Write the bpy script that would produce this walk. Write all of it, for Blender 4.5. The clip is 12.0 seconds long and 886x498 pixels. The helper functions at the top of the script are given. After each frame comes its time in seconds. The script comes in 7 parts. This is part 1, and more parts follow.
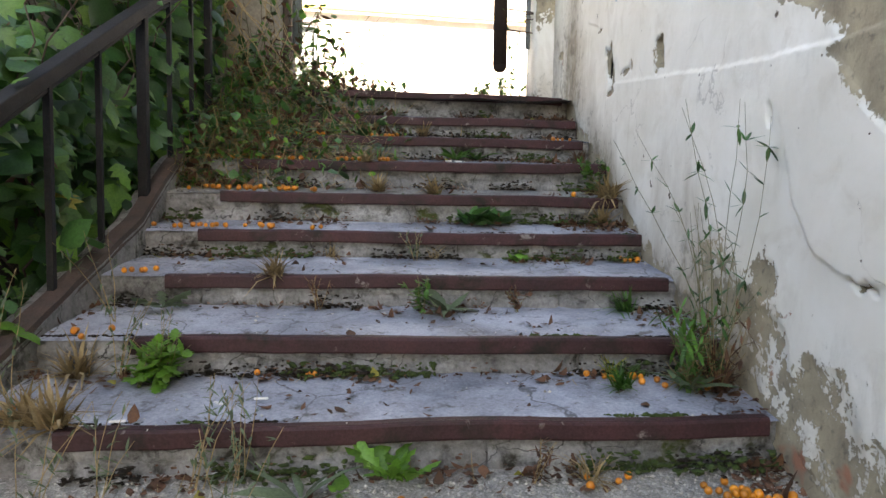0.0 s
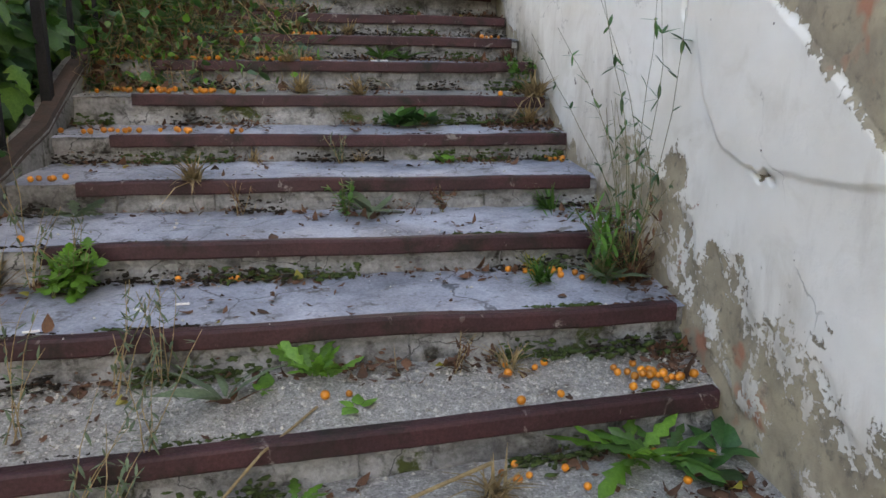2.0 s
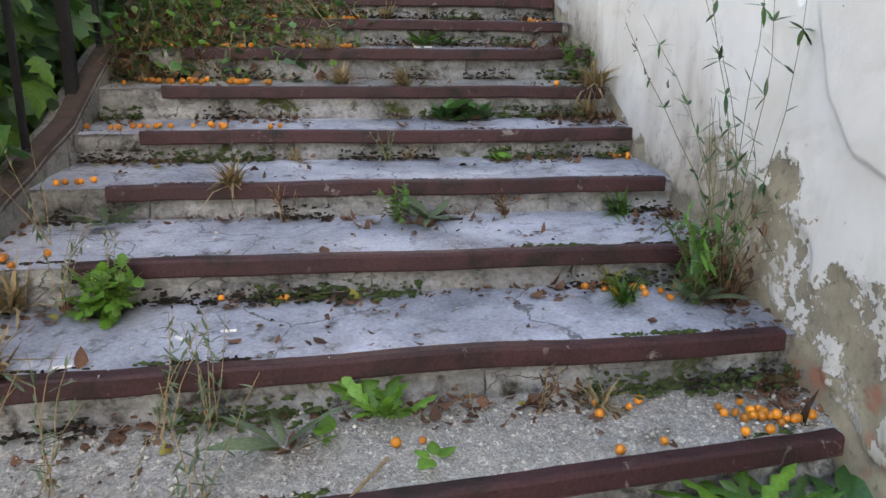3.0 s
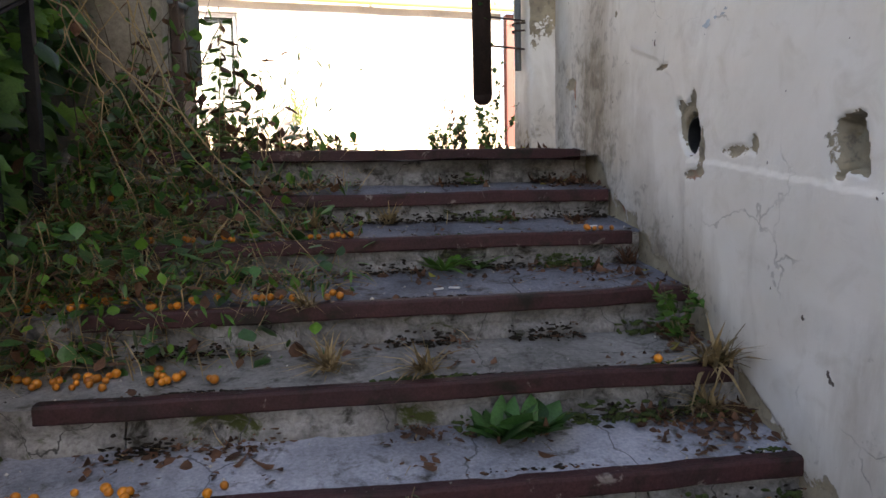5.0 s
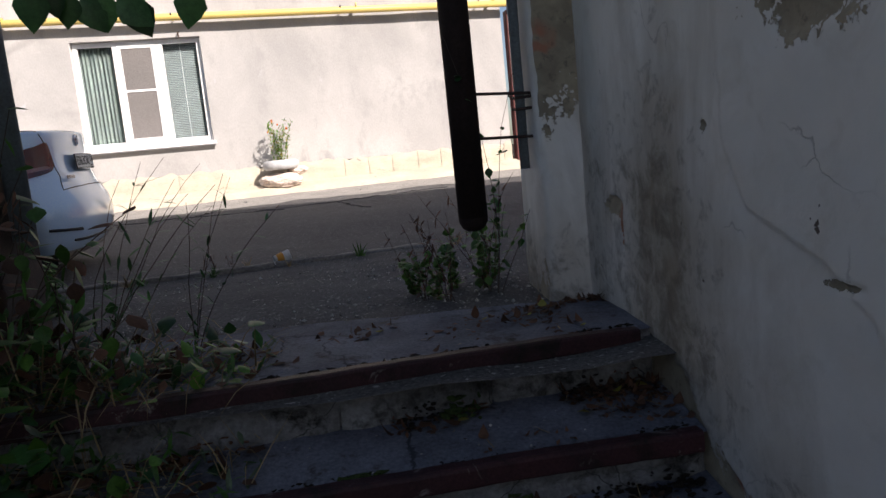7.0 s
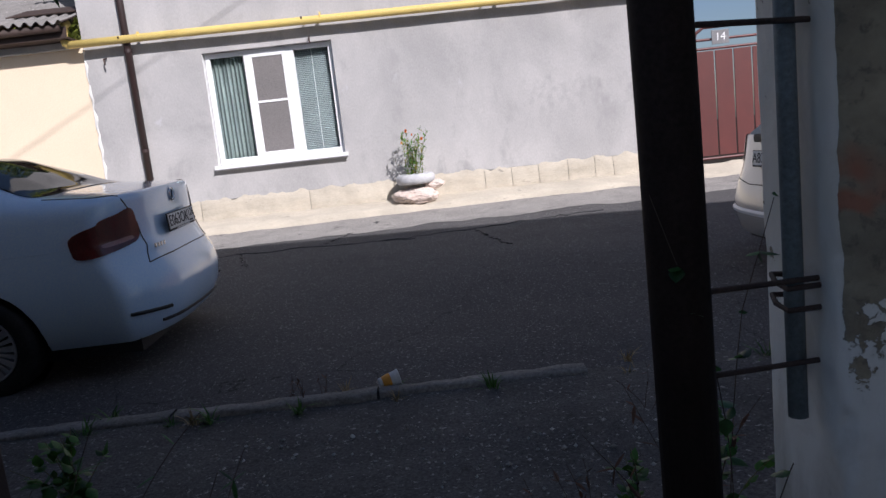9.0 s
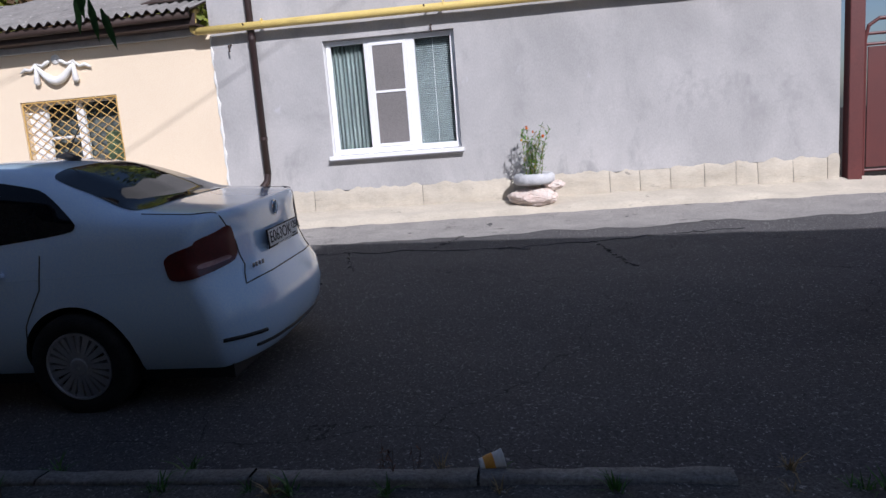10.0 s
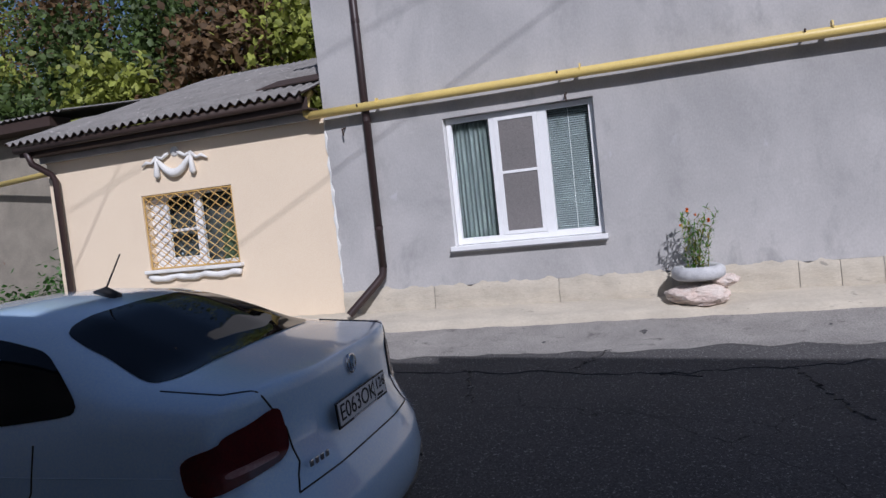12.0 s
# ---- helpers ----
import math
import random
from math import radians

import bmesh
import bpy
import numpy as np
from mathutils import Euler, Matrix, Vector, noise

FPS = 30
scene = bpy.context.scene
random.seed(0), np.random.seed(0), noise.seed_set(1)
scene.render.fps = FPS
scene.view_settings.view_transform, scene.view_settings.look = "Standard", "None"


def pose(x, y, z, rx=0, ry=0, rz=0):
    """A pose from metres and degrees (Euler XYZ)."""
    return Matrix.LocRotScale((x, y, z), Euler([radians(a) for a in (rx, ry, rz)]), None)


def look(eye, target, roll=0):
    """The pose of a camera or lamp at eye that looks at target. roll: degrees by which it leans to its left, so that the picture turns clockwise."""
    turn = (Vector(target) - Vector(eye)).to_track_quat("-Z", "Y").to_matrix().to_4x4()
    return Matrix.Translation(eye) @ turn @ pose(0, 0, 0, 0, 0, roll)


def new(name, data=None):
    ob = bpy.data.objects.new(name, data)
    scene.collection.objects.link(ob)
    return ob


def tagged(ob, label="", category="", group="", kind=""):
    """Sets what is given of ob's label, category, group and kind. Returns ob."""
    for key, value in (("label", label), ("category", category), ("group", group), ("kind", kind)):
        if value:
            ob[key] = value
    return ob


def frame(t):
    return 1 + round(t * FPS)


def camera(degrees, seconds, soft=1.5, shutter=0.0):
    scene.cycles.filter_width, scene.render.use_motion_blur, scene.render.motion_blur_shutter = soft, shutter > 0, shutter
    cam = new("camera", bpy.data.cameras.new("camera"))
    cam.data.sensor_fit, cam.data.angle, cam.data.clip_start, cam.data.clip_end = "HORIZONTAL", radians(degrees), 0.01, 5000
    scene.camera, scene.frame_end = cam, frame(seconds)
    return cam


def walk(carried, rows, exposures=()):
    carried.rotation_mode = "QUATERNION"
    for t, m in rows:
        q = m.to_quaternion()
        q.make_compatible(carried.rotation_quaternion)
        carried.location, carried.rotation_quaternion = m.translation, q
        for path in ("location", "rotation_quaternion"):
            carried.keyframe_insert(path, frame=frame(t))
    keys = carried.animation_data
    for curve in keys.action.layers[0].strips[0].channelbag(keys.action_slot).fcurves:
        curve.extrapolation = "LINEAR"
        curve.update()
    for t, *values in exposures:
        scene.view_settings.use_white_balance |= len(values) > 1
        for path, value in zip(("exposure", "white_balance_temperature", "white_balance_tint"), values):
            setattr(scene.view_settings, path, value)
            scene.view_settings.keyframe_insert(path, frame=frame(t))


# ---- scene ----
cam = camera(65.5, 12.0)
PATH = [
    (0, (0.895, -0.321, 1.625), (0.981, 1.673, 1.486), 0.9),
    (0.5, (0.975, -0.367, 1.612), (1.218, 1.607, 1.398), -0.1),
    (1, (0.993, -0.377, 1.609), (1.317, 1.579, 1.35), -0.7),
    (1.5, (0.977, -0.356, 1.602), (1.274, 1.585, 1.219), -0.5),
    (2, (0.962, -0.332, 1.602), (1.216, 1.61, 1.197), 0.1),
    (2.5, (0.891, -0.234, 1.591), (1.061, 1.704, 1.126), -0.0),
    (4.5, (0.733, 0.952, 2.166), (1.153, 2.885, 1.867), -0.6),
    (5, (0.792, 1.331, 2.278), (1.048, 3.304, 2.071), -1.2),
    (5.5, (0.835, 1.713, 2.449), (1.164, 3.673, 2.226), -0.5),
    (6, (0.987, 2.095, 2.616), (1.163, 4.077, 2.415), -3.2),
    (6.5, (1.037, 2.485, 2.818), (1.343, 4.438, 2.518), -3.1),
    (7, (1.203, 2.862, 3.003), (1.4, 4.835, 2.744), -5.7),
    (7.2, (1.238, 3.034, 3.068), (1.36, 5.009, 2.778), -6.5),
    (8.8, (1.333, 4.107, 3.502), (1.251, 6.088, 3.236), -6.5),
    (9, (1.304, 4.185, 3.567), (1.079, 6.15, 3.274), -6.4),
    (9.2, (1.284, 4.328, 3.607), (0.975, 6.281, 3.311), -5.9),
    (9.5, (1.24, 4.472, 3.703), (0.938, 6.418, 3.352), -4.3),
    (10, (1.222, 4.735, 3.834), (0.676, 6.631, 3.507), -4.5),
    (10.5, (1.108, 5.106, 3.931), (0.496, 6.984, 3.618), -6.3),
    (11, (1.02, 5.426, 4.06), (0.398, 7.308, 3.787), -7.0),
    (11.5, (0.959, 5.795, 4.134), (0.219, 7.645, 3.965), -4.7),
    (12, (0.826, 6.142, 4.143), (-0.077, 7.923, 4.025), -6.2),
]
EXPOSURES = [(0.0, 3.68, 8700, 13), (2.0, 3.7, 8700, 14), (2.7, 4.05, 8700, 14), (4.5, 3.25, 8500, 17), (5.5, 2.15, 7900, 20), (6.0, 1.55, 7400, 20), (6.5, 1.5, 7000, 20), (7.2, 0.35, 6500, 15), (8.8, 0.1, 5900, 17), (10.0, -0.1, 5600, 17), (12.0, -0.55, 5500, 17)]
walk(cam, [(t, look(eye, target, roll)) for t, eye, target, roll in PATH], EXPOSURES)

# ---- light: a clear afternoon, the stairs lie in the shade of the building beside them ----
SUN_WAY = Vector((-0.306, 0.414, -0.37)).normalized()
world = bpy.data.worlds.new("sky")
scene.world = world
world.use_nodes = True
sky = world.node_tree.nodes.new("ShaderNodeTexSky")
sky.sky_type, sky.sun_disc = "NISHITA", False
sky.sun_elevation, sky.sun_rotation = math.asin(-SUN_WAY.z), math.atan2(-SUN_WAY.x, -SUN_WAY.y)
sky.air_density, sky.dust_density = 1.0, 1.6
background = world.node_tree.nodes["Background"]
background.inputs["Strength"].default_value = 0.075
world.node_tree.links.new(sky.outputs["Color"], background.inputs["Color"])
sun = new("sun", bpy.data.lights.new("sun", "SUN"))
sun.data.energy, sun.data.angle, sun.data.color = 5.0, radians(0.5), (1.0, 0.93, 0.84)
sun.matrix_world = look((0, 0, 20), Vector((0, 0, 20)) + SUN_WAY)

# ---- materials ----
def shader(name, colour, other=None, scale=6.0, rough=0.85, metal=0.0, bump=0.3, fine=90.0, spots=None, spot_scale=3.0,
           spot_at=0.62, spread=0.12, stretch=(1, 1, 1), per_piece=0.0, island=False, through_leaf=0.0, depth=0.01, coat=0.0,
           stain=None, stain_scale=9.0, stain_at=0.56, crack=0.0, crack_wide=0.012, grit=0.35):
    """A surface with two tones at a coarse scale, a fine grain, spots of a third tone, and relief."""
    m = bpy.data.materials.new(name)
    m.use_nodes = True
    n, l = m.node_tree.nodes, m.node_tree.links
    bsdf = n["Principled BSDF"]
    bsdf.inputs["Roughness"].default_value, bsdf.inputs["Metallic"].default_value = rough, metal
    bsdf.inputs["Coat Weight"].default_value = coat
    at = n.new("ShaderNodeTexCoord")
    size = n.new("ShaderNodeMapping")
    size.inputs["Scale"].default_value = stretch
    l.new(at.outputs["Object"], size.inputs["Vector"])

    def cloud(s, detail=5.0, distort=0.0, roughness=0.6):
        t = n.new("ShaderNodeTexNoise")
        t.inputs["Scale"].default_value, t.inputs["Detail"].default_value = s, detail
        t.inputs["Distortion"].default_value, t.inputs["Roughness"].default_value = distort, roughness
        l.new(size.outputs["Vector"], t.inputs["Vector"])
        return t.outputs["Fac"]

    def band(fac, low, high):
        r = n.new("ShaderNodeMapRange")
        r.inputs["From Min"].default_value, r.inputs["From Max"].default_value = low, high
        l.new(fac, r.inputs["Value"])
        return r.outputs["Result"]

    def mix(fac, a, b, how="MIX"):
        x = n.new("ShaderNodeMix")
        x.data_type, x.blend_type = "RGBA", how
        for socket, v in ((x.inputs["Factor"], fac), (x.inputs[6], a), (x.inputs[7], b)):
            if isinstance(v, (int, float)):
                socket.default_value = v
            elif isinstance(v, tuple):
                socket.default_value = (*v, 1)
            else:
                l.new(v, socket)
        return x.outputs[2]

    other = other or tuple(min(1, c * 0.72) for c in colour)
    tone = mix(band(cloud(scale, 6, 0.4), 0.5 - 2 * spread, 0.5 + 2 * spread), colour, other)
    grain = cloud(fine, 4, 0, 0.7)
    tone = mix(grit, tone, band(grain, 0.28, 0.72), "SOFT_LIGHT")
    if spots:
        tone = mix(band(cloud(spot_scale, 9, 0.6, 0.65), spot_at, spot_at + 0.05), tone, spots)
    if stain:
        tone = mix(band(cloud(stain_scale, 10, 0.25, 0.7), stain_at, stain_at + 0.13), tone, stain)
    if crack:
        bend = n.new("ShaderNodeVectorMath")
        bend.operation = "ADD"
        wob = n.new("ShaderNodeTexNoise")
        wob.inputs["Scale"].default_value, wob.inputs["Detail"].default_value = crack * 2.2, 6
        l.new(size.outputs["Vector"], wob.inputs["Vector"])
        l.new(size.outputs["Vector"], bend.inputs[0])
        shrink = n.new("ShaderNodeVectorMath")
        shrink.operation = "SCALE"
        shrink.inputs["Scale"].default_value = 0.5 / crack
        l.new(wob.outputs["Color"], shrink.inputs[0])
        l.new(shrink.outputs["Vector"], bend.inputs[1])
        cell = n.new("ShaderNodeTexVoronoi")
        cell.feature = "DISTANCE_TO_EDGE"
        cell.inputs["Scale"].default_value = crack
        l.new(bend.outputs["Vector"], cell.inputs["Vector"])
        tone = mix(band(cell.outputs["Distance"], crack_wide, crack_wide * 0.3), tone, tuple(c * 0.22 for c in colour))
    if per_piece:
        info = n.new("ShaderNodeNewGeometry" if island else "ShaderNodeObjectInfo")
        hue = n.new("ShaderNodeHueSaturation")
        l.new(band(info.outputs["Random Per Island" if island else "Random"], 0, 1), hue.inputs["Value"])
        hue.inputs["Value"].default_value = 1
        r = n.new("ShaderNodeMapRange")
        r.inputs["To Min"].default_value, r.inputs["To Max"].default_value = 1 - per_piece, 1 + per_piece
        l.new(info.outputs["Random Per Island" if island else "Random"], r.inputs["Value"])
        l.new(r.outputs["Result"], hue.inputs["Value"])
        l.new(tone, hue.inputs["Color"])
        tone = hue.outputs["Color"]
    l.new(tone, bsdf.inputs["Base Color"])
    if bump:
        b1, b2 = n.new("ShaderNodeBump"), n.new("ShaderNodeBump")
        b1.inputs["Strength"].default_value, b1.inputs["Distance"].default_value = bump, depth
        b2.inputs["Strength"].default_value, b2.inputs["Distance"].default_value = bump * 0.7, depth * 0.3
        l.new(cloud(scale * 3, 8, 0.2), b1.inputs["Height"])
        l.new(grain, b2.inputs["Height"])
        l.new(b1.outputs["Normal"], b2.inputs["Normal"])
        l.new(b2.outputs["Normal"], bsdf.inputs["Normal"])
    if through_leaf:
        t, add = n.new("ShaderNodeBsdfTranslucent"), n.new("ShaderNodeMixShader")
        l.new(tone, t.inputs["Color"])
        add.inputs["Fac"].default_value = through_leaf
        l.new(bsdf.outputs["BSDF"], add.inputs[1])
        l.new(t.outputs["BSDF"], add.inputs[2])
        l.new(add.outputs["Shader"], n["Material Output"].inputs["Surface"])
    return m


def glass(name, tint=(0.8, 0.85, 0.85), rough=0.02):
    m = bpy.data.materials.new(name)
    m.use_nodes = True
    b = m.node_tree.nodes["Principled BSDF"]
    b.inputs["Base Color"].default_value, b.inputs["Roughness"].default_value = (*tint, 1), rough
    b.inputs["Transmission Weight"].default_value, b.inputs["IOR"].default_value = 1.0, 1.1
    b.inputs["Specular IOR Level"].default_value = 0.8
    return m


def worn_plaster():
    """White lime plaster that flakes off brown render, by the wear and dirt that the mesh carries."""
    m = bpy.data.materials.new("old_white_plaster")
    m.use_nodes = True
    n, l = m.node_tree.nodes, m.node_tree.links
    bsdf = n["Principled BSDF"]
    bsdf.inputs["Roughness"].default_value = 0.9
    at = n.new("ShaderNodeTexCoord")

    def cloud(s, detail=6.0, distort=0.3, roughness=0.62, stretch=(1, 1, 1)):
        size, t = n.new("ShaderNodeMapping"), n.new("ShaderNodeTexNoise")
        size.inputs["Scale"].default_value = stretch
        l.new(at.outputs["Object"], size.inputs["Vector"])
        l.new(size.outputs["Vector"], t.inputs["Vector"])
        t.inputs["Scale"].default_value, t.inputs["Detail"].default_value = s, detail
        t.inputs["Distortion"].default_value, t.inputs["Roughness"].default_value = distort, roughness
        return t.outputs["Fac"]

    def band(fac, low, high, lo=0.0, hi=1.0):
        r = n.new("ShaderNodeMapRange")
        for key, val in (("From Min", low), ("From Max", high), ("To Min", lo), ("To Max", hi)):
            r.inputs[key].default_value = val
        l.new(fac, r.inputs["Value"])
        return r.outputs["Result"]

    def calc(how, a, b, c=None):
        x = n.new("ShaderNodeMath")
        x.operation = how
        for k, val in enumerate((a, b, c)):
            if isinstance(val, (int, float)):
                x.inputs[k].default_value = val
            elif val is not None:
                l.new(val, x.inputs[k])
        return x.outputs["Value"]

    def mix(fac, a, b):
        x = n.new("ShaderNodeMix")
        x.data_type = "RGBA"
        l.new(fac, x.inputs["Factor"])
        for socket, val in ((x.inputs[6], a), (x.inputs[7], b)):
            if isinstance(val, tuple):
                socket.default_value = (*val, 1)
            else:
                l.new(val, socket)
        return x.outputs[2]

    def carried(key):
        a = n.new("ShaderNodeAttribute")
        a.attribute_name = key
        return a.outputs["Fac"]

    wear, dirt = carried("wear"), carried("dirt")
    coarse, small = cloud(9, 8), cloud(42, 6, 0.5)
    ragged = calc("ADD", calc("MULTIPLY_ADD", coarse, 1.7, -0.85), calc("MULTIPLY_ADD", small, 1.1, -0.55))
    bare = band(calc("ADD", wear, ragged), 0.0, 0.05)
    tone = mix(band(cloud(1.6), 0.36, 0.66), (0.88, 0.85, 0.80), (0.76, 0.72, 0.655))
    tone = mix(band(cloud(7, 9, 0.6), 0.54, 0.74, 0, 0.55), tone, (0.62, 0.57, 0.49))
    streak = cloud(3.4, 9, 0.5, 0.68, (1, 1, 0.32))
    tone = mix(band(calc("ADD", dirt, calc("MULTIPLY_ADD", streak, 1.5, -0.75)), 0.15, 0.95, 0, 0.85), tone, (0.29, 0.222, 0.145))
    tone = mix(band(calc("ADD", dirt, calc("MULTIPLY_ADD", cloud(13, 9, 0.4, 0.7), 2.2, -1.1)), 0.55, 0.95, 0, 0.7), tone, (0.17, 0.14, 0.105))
    tone = mix(band(cloud(19, 3, 0.0, 0.5), 0.735, 0.75), tone, (0.13, 0.10, 0.08))
    cell = n.new("ShaderNodeTexVoronoi")
    cell.feature = "DISTANCE_TO_EDGE"
    cell.inputs["Scale"].default_value = 1.5
    bend = n.new("ShaderNodeVectorMath")
    bend.operation = "MULTIPLY_ADD"
    wob = n.new("ShaderNodeTexNoise")
    wob.inputs["Scale"].default_value, wob.inputs["Detail"].default_value = 3.0, 7
    l.new(at.outputs["Object"], wob.inputs["Vector"])
    l.new(wob.outputs["Color"], bend.inputs[0])
    bend.inputs[1].default_value = (0.5, 0.5, 0.5)
    l.new(at.outputs["Object"], bend.inputs[2])
    l.new(bend.outputs["Vector"], cell.inputs["Vector"])
    split = calc("MULTIPLY", band(cell.outputs["Distance"], 0.006, 0.002), band(cloud(1.9, 3), 0.52, 0.60))
    tone = mix(calc("MULTIPLY", split, 0.35), tone, (0.20, 0.17, 0.14))
    under = mix(band(cloud(6, 8), 0.38, 0.62), (0.44, 0.37, 0.26), (0.27, 0.225, 0.165))
    under = mix(band(cloud(3.1, 3), 0.63, 0.68), under, (0.42, 0.19, 0.12))
    under = mix(band(cloud(30, 6), 0.56, 0.70, 0, 0.7), under, (0.13, 0.115, 0.095))
    l.new(mix(bare, tone, under), bsdf.inputs["Base Color"])
    relief = calc("MULTIPLY_ADD", bare, -0.55, calc("MULTIPLY_ADD", calc("MULTIPLY", small, coarse), 0.5, calc("MULTIPLY", split, -0.3)))
    relief = calc("ADD", relief, calc("MULTIPLY", calc("MULTIPLY", cloud(80, 5), bare), 0.5))
    bump = n.new("ShaderNodeBump")
    bump.inputs["Strength"].default_value, bump.inputs["Distance"].default_value = 0.8, 0.010
    l.new(relief, bump.inputs["Height"])
    l.new(bump.outputs["Normal"], bsdf.inputs["Normal"])
    return m


PLASTER = worn_plaster()
RENDER = shader("crumbling_lime_render", (0.43, 0.355, 0.235), (0.28, 0.23, 0.155), 5, 0.95, bump=1.0, fine=45, spots=(0.44, 0.40, 0.31), spot_scale=4, depth=0.03, stain=(0.15, 0.135, 0.11), stain_scale=12, stain_at=0.6, grit=0.6)
CONCRETE = shader("weathered_step_concrete", (0.26, 0.255, 0.25), (0.11, 0.108, 0.105), 4.5, 0.92, bump=0.7, fine=60, spots=(0.09, 0.085, 0.075), spot_scale=6, spot_at=0.60, spread=0.10, stain=(0.045, 0.045, 0.035), stain_scale=11, stain_at=0.53, crack=1.0, crack_wide=0.0022, depth=0.02, grit=0.35)
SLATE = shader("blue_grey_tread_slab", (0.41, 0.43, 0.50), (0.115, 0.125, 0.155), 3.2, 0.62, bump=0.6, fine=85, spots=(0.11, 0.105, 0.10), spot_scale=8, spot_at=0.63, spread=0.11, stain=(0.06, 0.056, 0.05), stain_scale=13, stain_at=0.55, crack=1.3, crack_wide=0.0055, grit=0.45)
# darker copy of the slab: shade of the stair head put into the colour
SLATE_SHADED = shader("shaded_blue_grey_slab", (0.20, 0.21, 0.25), (0.06, 0.066, 0.083), 3.0, 0.8, bump=0.6, fine=80, spots=(0.09, 0.085, 0.08), spot_scale=7, spot_at=0.63, spread=0.11, stain=(0.045, 0.04, 0.036), stain_scale=11, stain_at=0.55, crack=1.1, crack_wide=0.006, grit=0.45)
GRAVELLED = shader("exposed_aggregate_concrete", (0.45, 0.435, 0.41), (0.22, 0.21, 0.20), 40, 0.95, bump=1.0, fine=130, spots=(0.60, 0.58, 0.54), spot_scale=48, spot_at=0.57, depth=0.014, stain=(0.07, 0.06, 0.045), stain_scale=5, stain_at=0.60, grit=0.7)
RISER = shader("damp_riser_concrete", (0.30, 0.295, 0.29), (0.11, 0.105, 0.10), 5.5, 0.93, bump=0.9, fine=55, spots=(0.05, 0.06, 0.018), spot_scale=4.5, spot_at=0.60, spread=0.09, stain=(0.035, 0.032, 0.026), stain_scale=9, stain_at=0.52, crack=1.6, crack_wide=0.004, depth=0.025, grit=0.4)
NOSING = shader("red_brown_painted_steel", (0.066, 0.026, 0.028), (0.030, 0.016, 0.018), 4, 0.55, bump=0.6, fine=110, spots=(0.19, 0.165, 0.155), spot_scale=9, spot_at=0.62, stain=(0.016, 0.013, 0.011), stain_scale=6, stain_at=0.52)
RUST = shader("rusty_steel", (0.075, 0.045, 0.035), (0.04, 0.03, 0.027), 12, 0.8, bump=0.4, fine=140)
BLACK_STEEL = shader("black_painted_steel", (0.012, 0.012, 0.014), (0.02, 0.019, 0.02), 10, 0.7, bump=0.2, fine=90)
BROWN_PIPE = shader("brown_coated_pipe", (0.040, 0.022, 0.020), (0.030, 0.018, 0.018), 8, 0.45, bump=0.1)
DARK_PIPE = shader("near_black_pipe", (0.022, 0.014, 0.012), (0.032, 0.020, 0.017), 8, 0.75, bump=0.2)
GREY_PIPE = shader("grey_blue_painted_pipe", (0.19, 0.23, 0.25), (0.13, 0.15, 0.16), 9, 0.6, bump=0.2)
MOSS = shader("moss", (0.055, 0.090, 0.015), (0.025, 0.04, 0.010), 30, 1.0, bump=1.0, fine=220, depth=0.01)
SOIL = shader("dark_soil", (0.034, 0.026, 0.019), (0.018, 0.014, 0.011), 14, 1.0, bump=1.0, fine=120, depth=0.02)
ASPHALT = shader("old_asphalt", (0.090, 0.086, 0.087), (0.054, 0.052, 0.053), 1.3, 0.92, bump=0.8, fine=70, spots=(0.30, 0.29, 0.285), spot_scale=52, spot_at=0.585, spread=0.2, stain=(0.034, 0.033, 0.033), stain_scale=4, stain_at=0.63, crack=0.4, crack_wide=0.0018, grit=0.8)
# dusty asphalt with sunlight added to its pale colour
SUNLIT_DUSTY = shader("sunlit_dusty_asphalt", (0.36, 0.34, 0.315), (0.22, 0.208, 0.195), 2.2, 0.95, bump=0.8, fine=70, spots=(0.36, 0.34, 0.31), spot_scale=40, spot_at=0.585, spread=0.14, stain=(0.085, 0.08, 0.076), stain_scale=3, stain_at=0.58, grit=0.7)
PAVING = shader("gritty_pavement", (0.12, 0.112, 0.105), (0.06, 0.057, 0.055), 2.5, 0.95, bump=1.0, fine=80, spots=(0.38, 0.36, 0.34), spot_scale=40, spot_at=0.60, grit=0.8, stain=(0.035, 0.03, 0.027), stain_scale=6, stain_at=0.6)
KERB = shader("kerb_concrete", (0.25, 0.24, 0.225), (0.13, 0.125, 0.115), 4, 0.95, bump=0.9, fine=60, spots=(0.14, 0.13, 0.115), spot_scale=5, stain=(0.07, 0.065, 0.055), stain_scale=11, stain_at=0.6, grit=0.6)
STUCCO = shader("grey_cement_stucco", (0.49, 0.475, 0.465), (0.365, 0.357, 0.352), 0.9, 0.92, bump=0.2, fine=55, spread=0.08, grit=0.16, stretch=(1, 1, 0.6), stain=(0.33, 0.322, 0.32), stain_scale=1.5, stain_at=0.54, spots=(0.47, 0.465, 0.475), spot_scale=3.2, spot_at=0.66)
PLINTH = shader("cream_plinth_render", (0.58, 0.52, 0.42), (0.42, 0.38, 0.31), 3.0, 0.95, bump=0.4, fine=50, spots=(0.30, 0.275, 0.235), spot_scale=4, spot_at=0.64, stretch=(0.5, 1, 1.6), stain=(0.20, 0.18, 0.15), stain_scale=11, stain_at=0.63, depth=0.02, grit=0.2)
CREAM = shader("peach_painted_render", (0.80, 0.67, 0.50), (0.76, 0.63, 0.47), 1.2, 0.9, bump=0.12, fine=70)
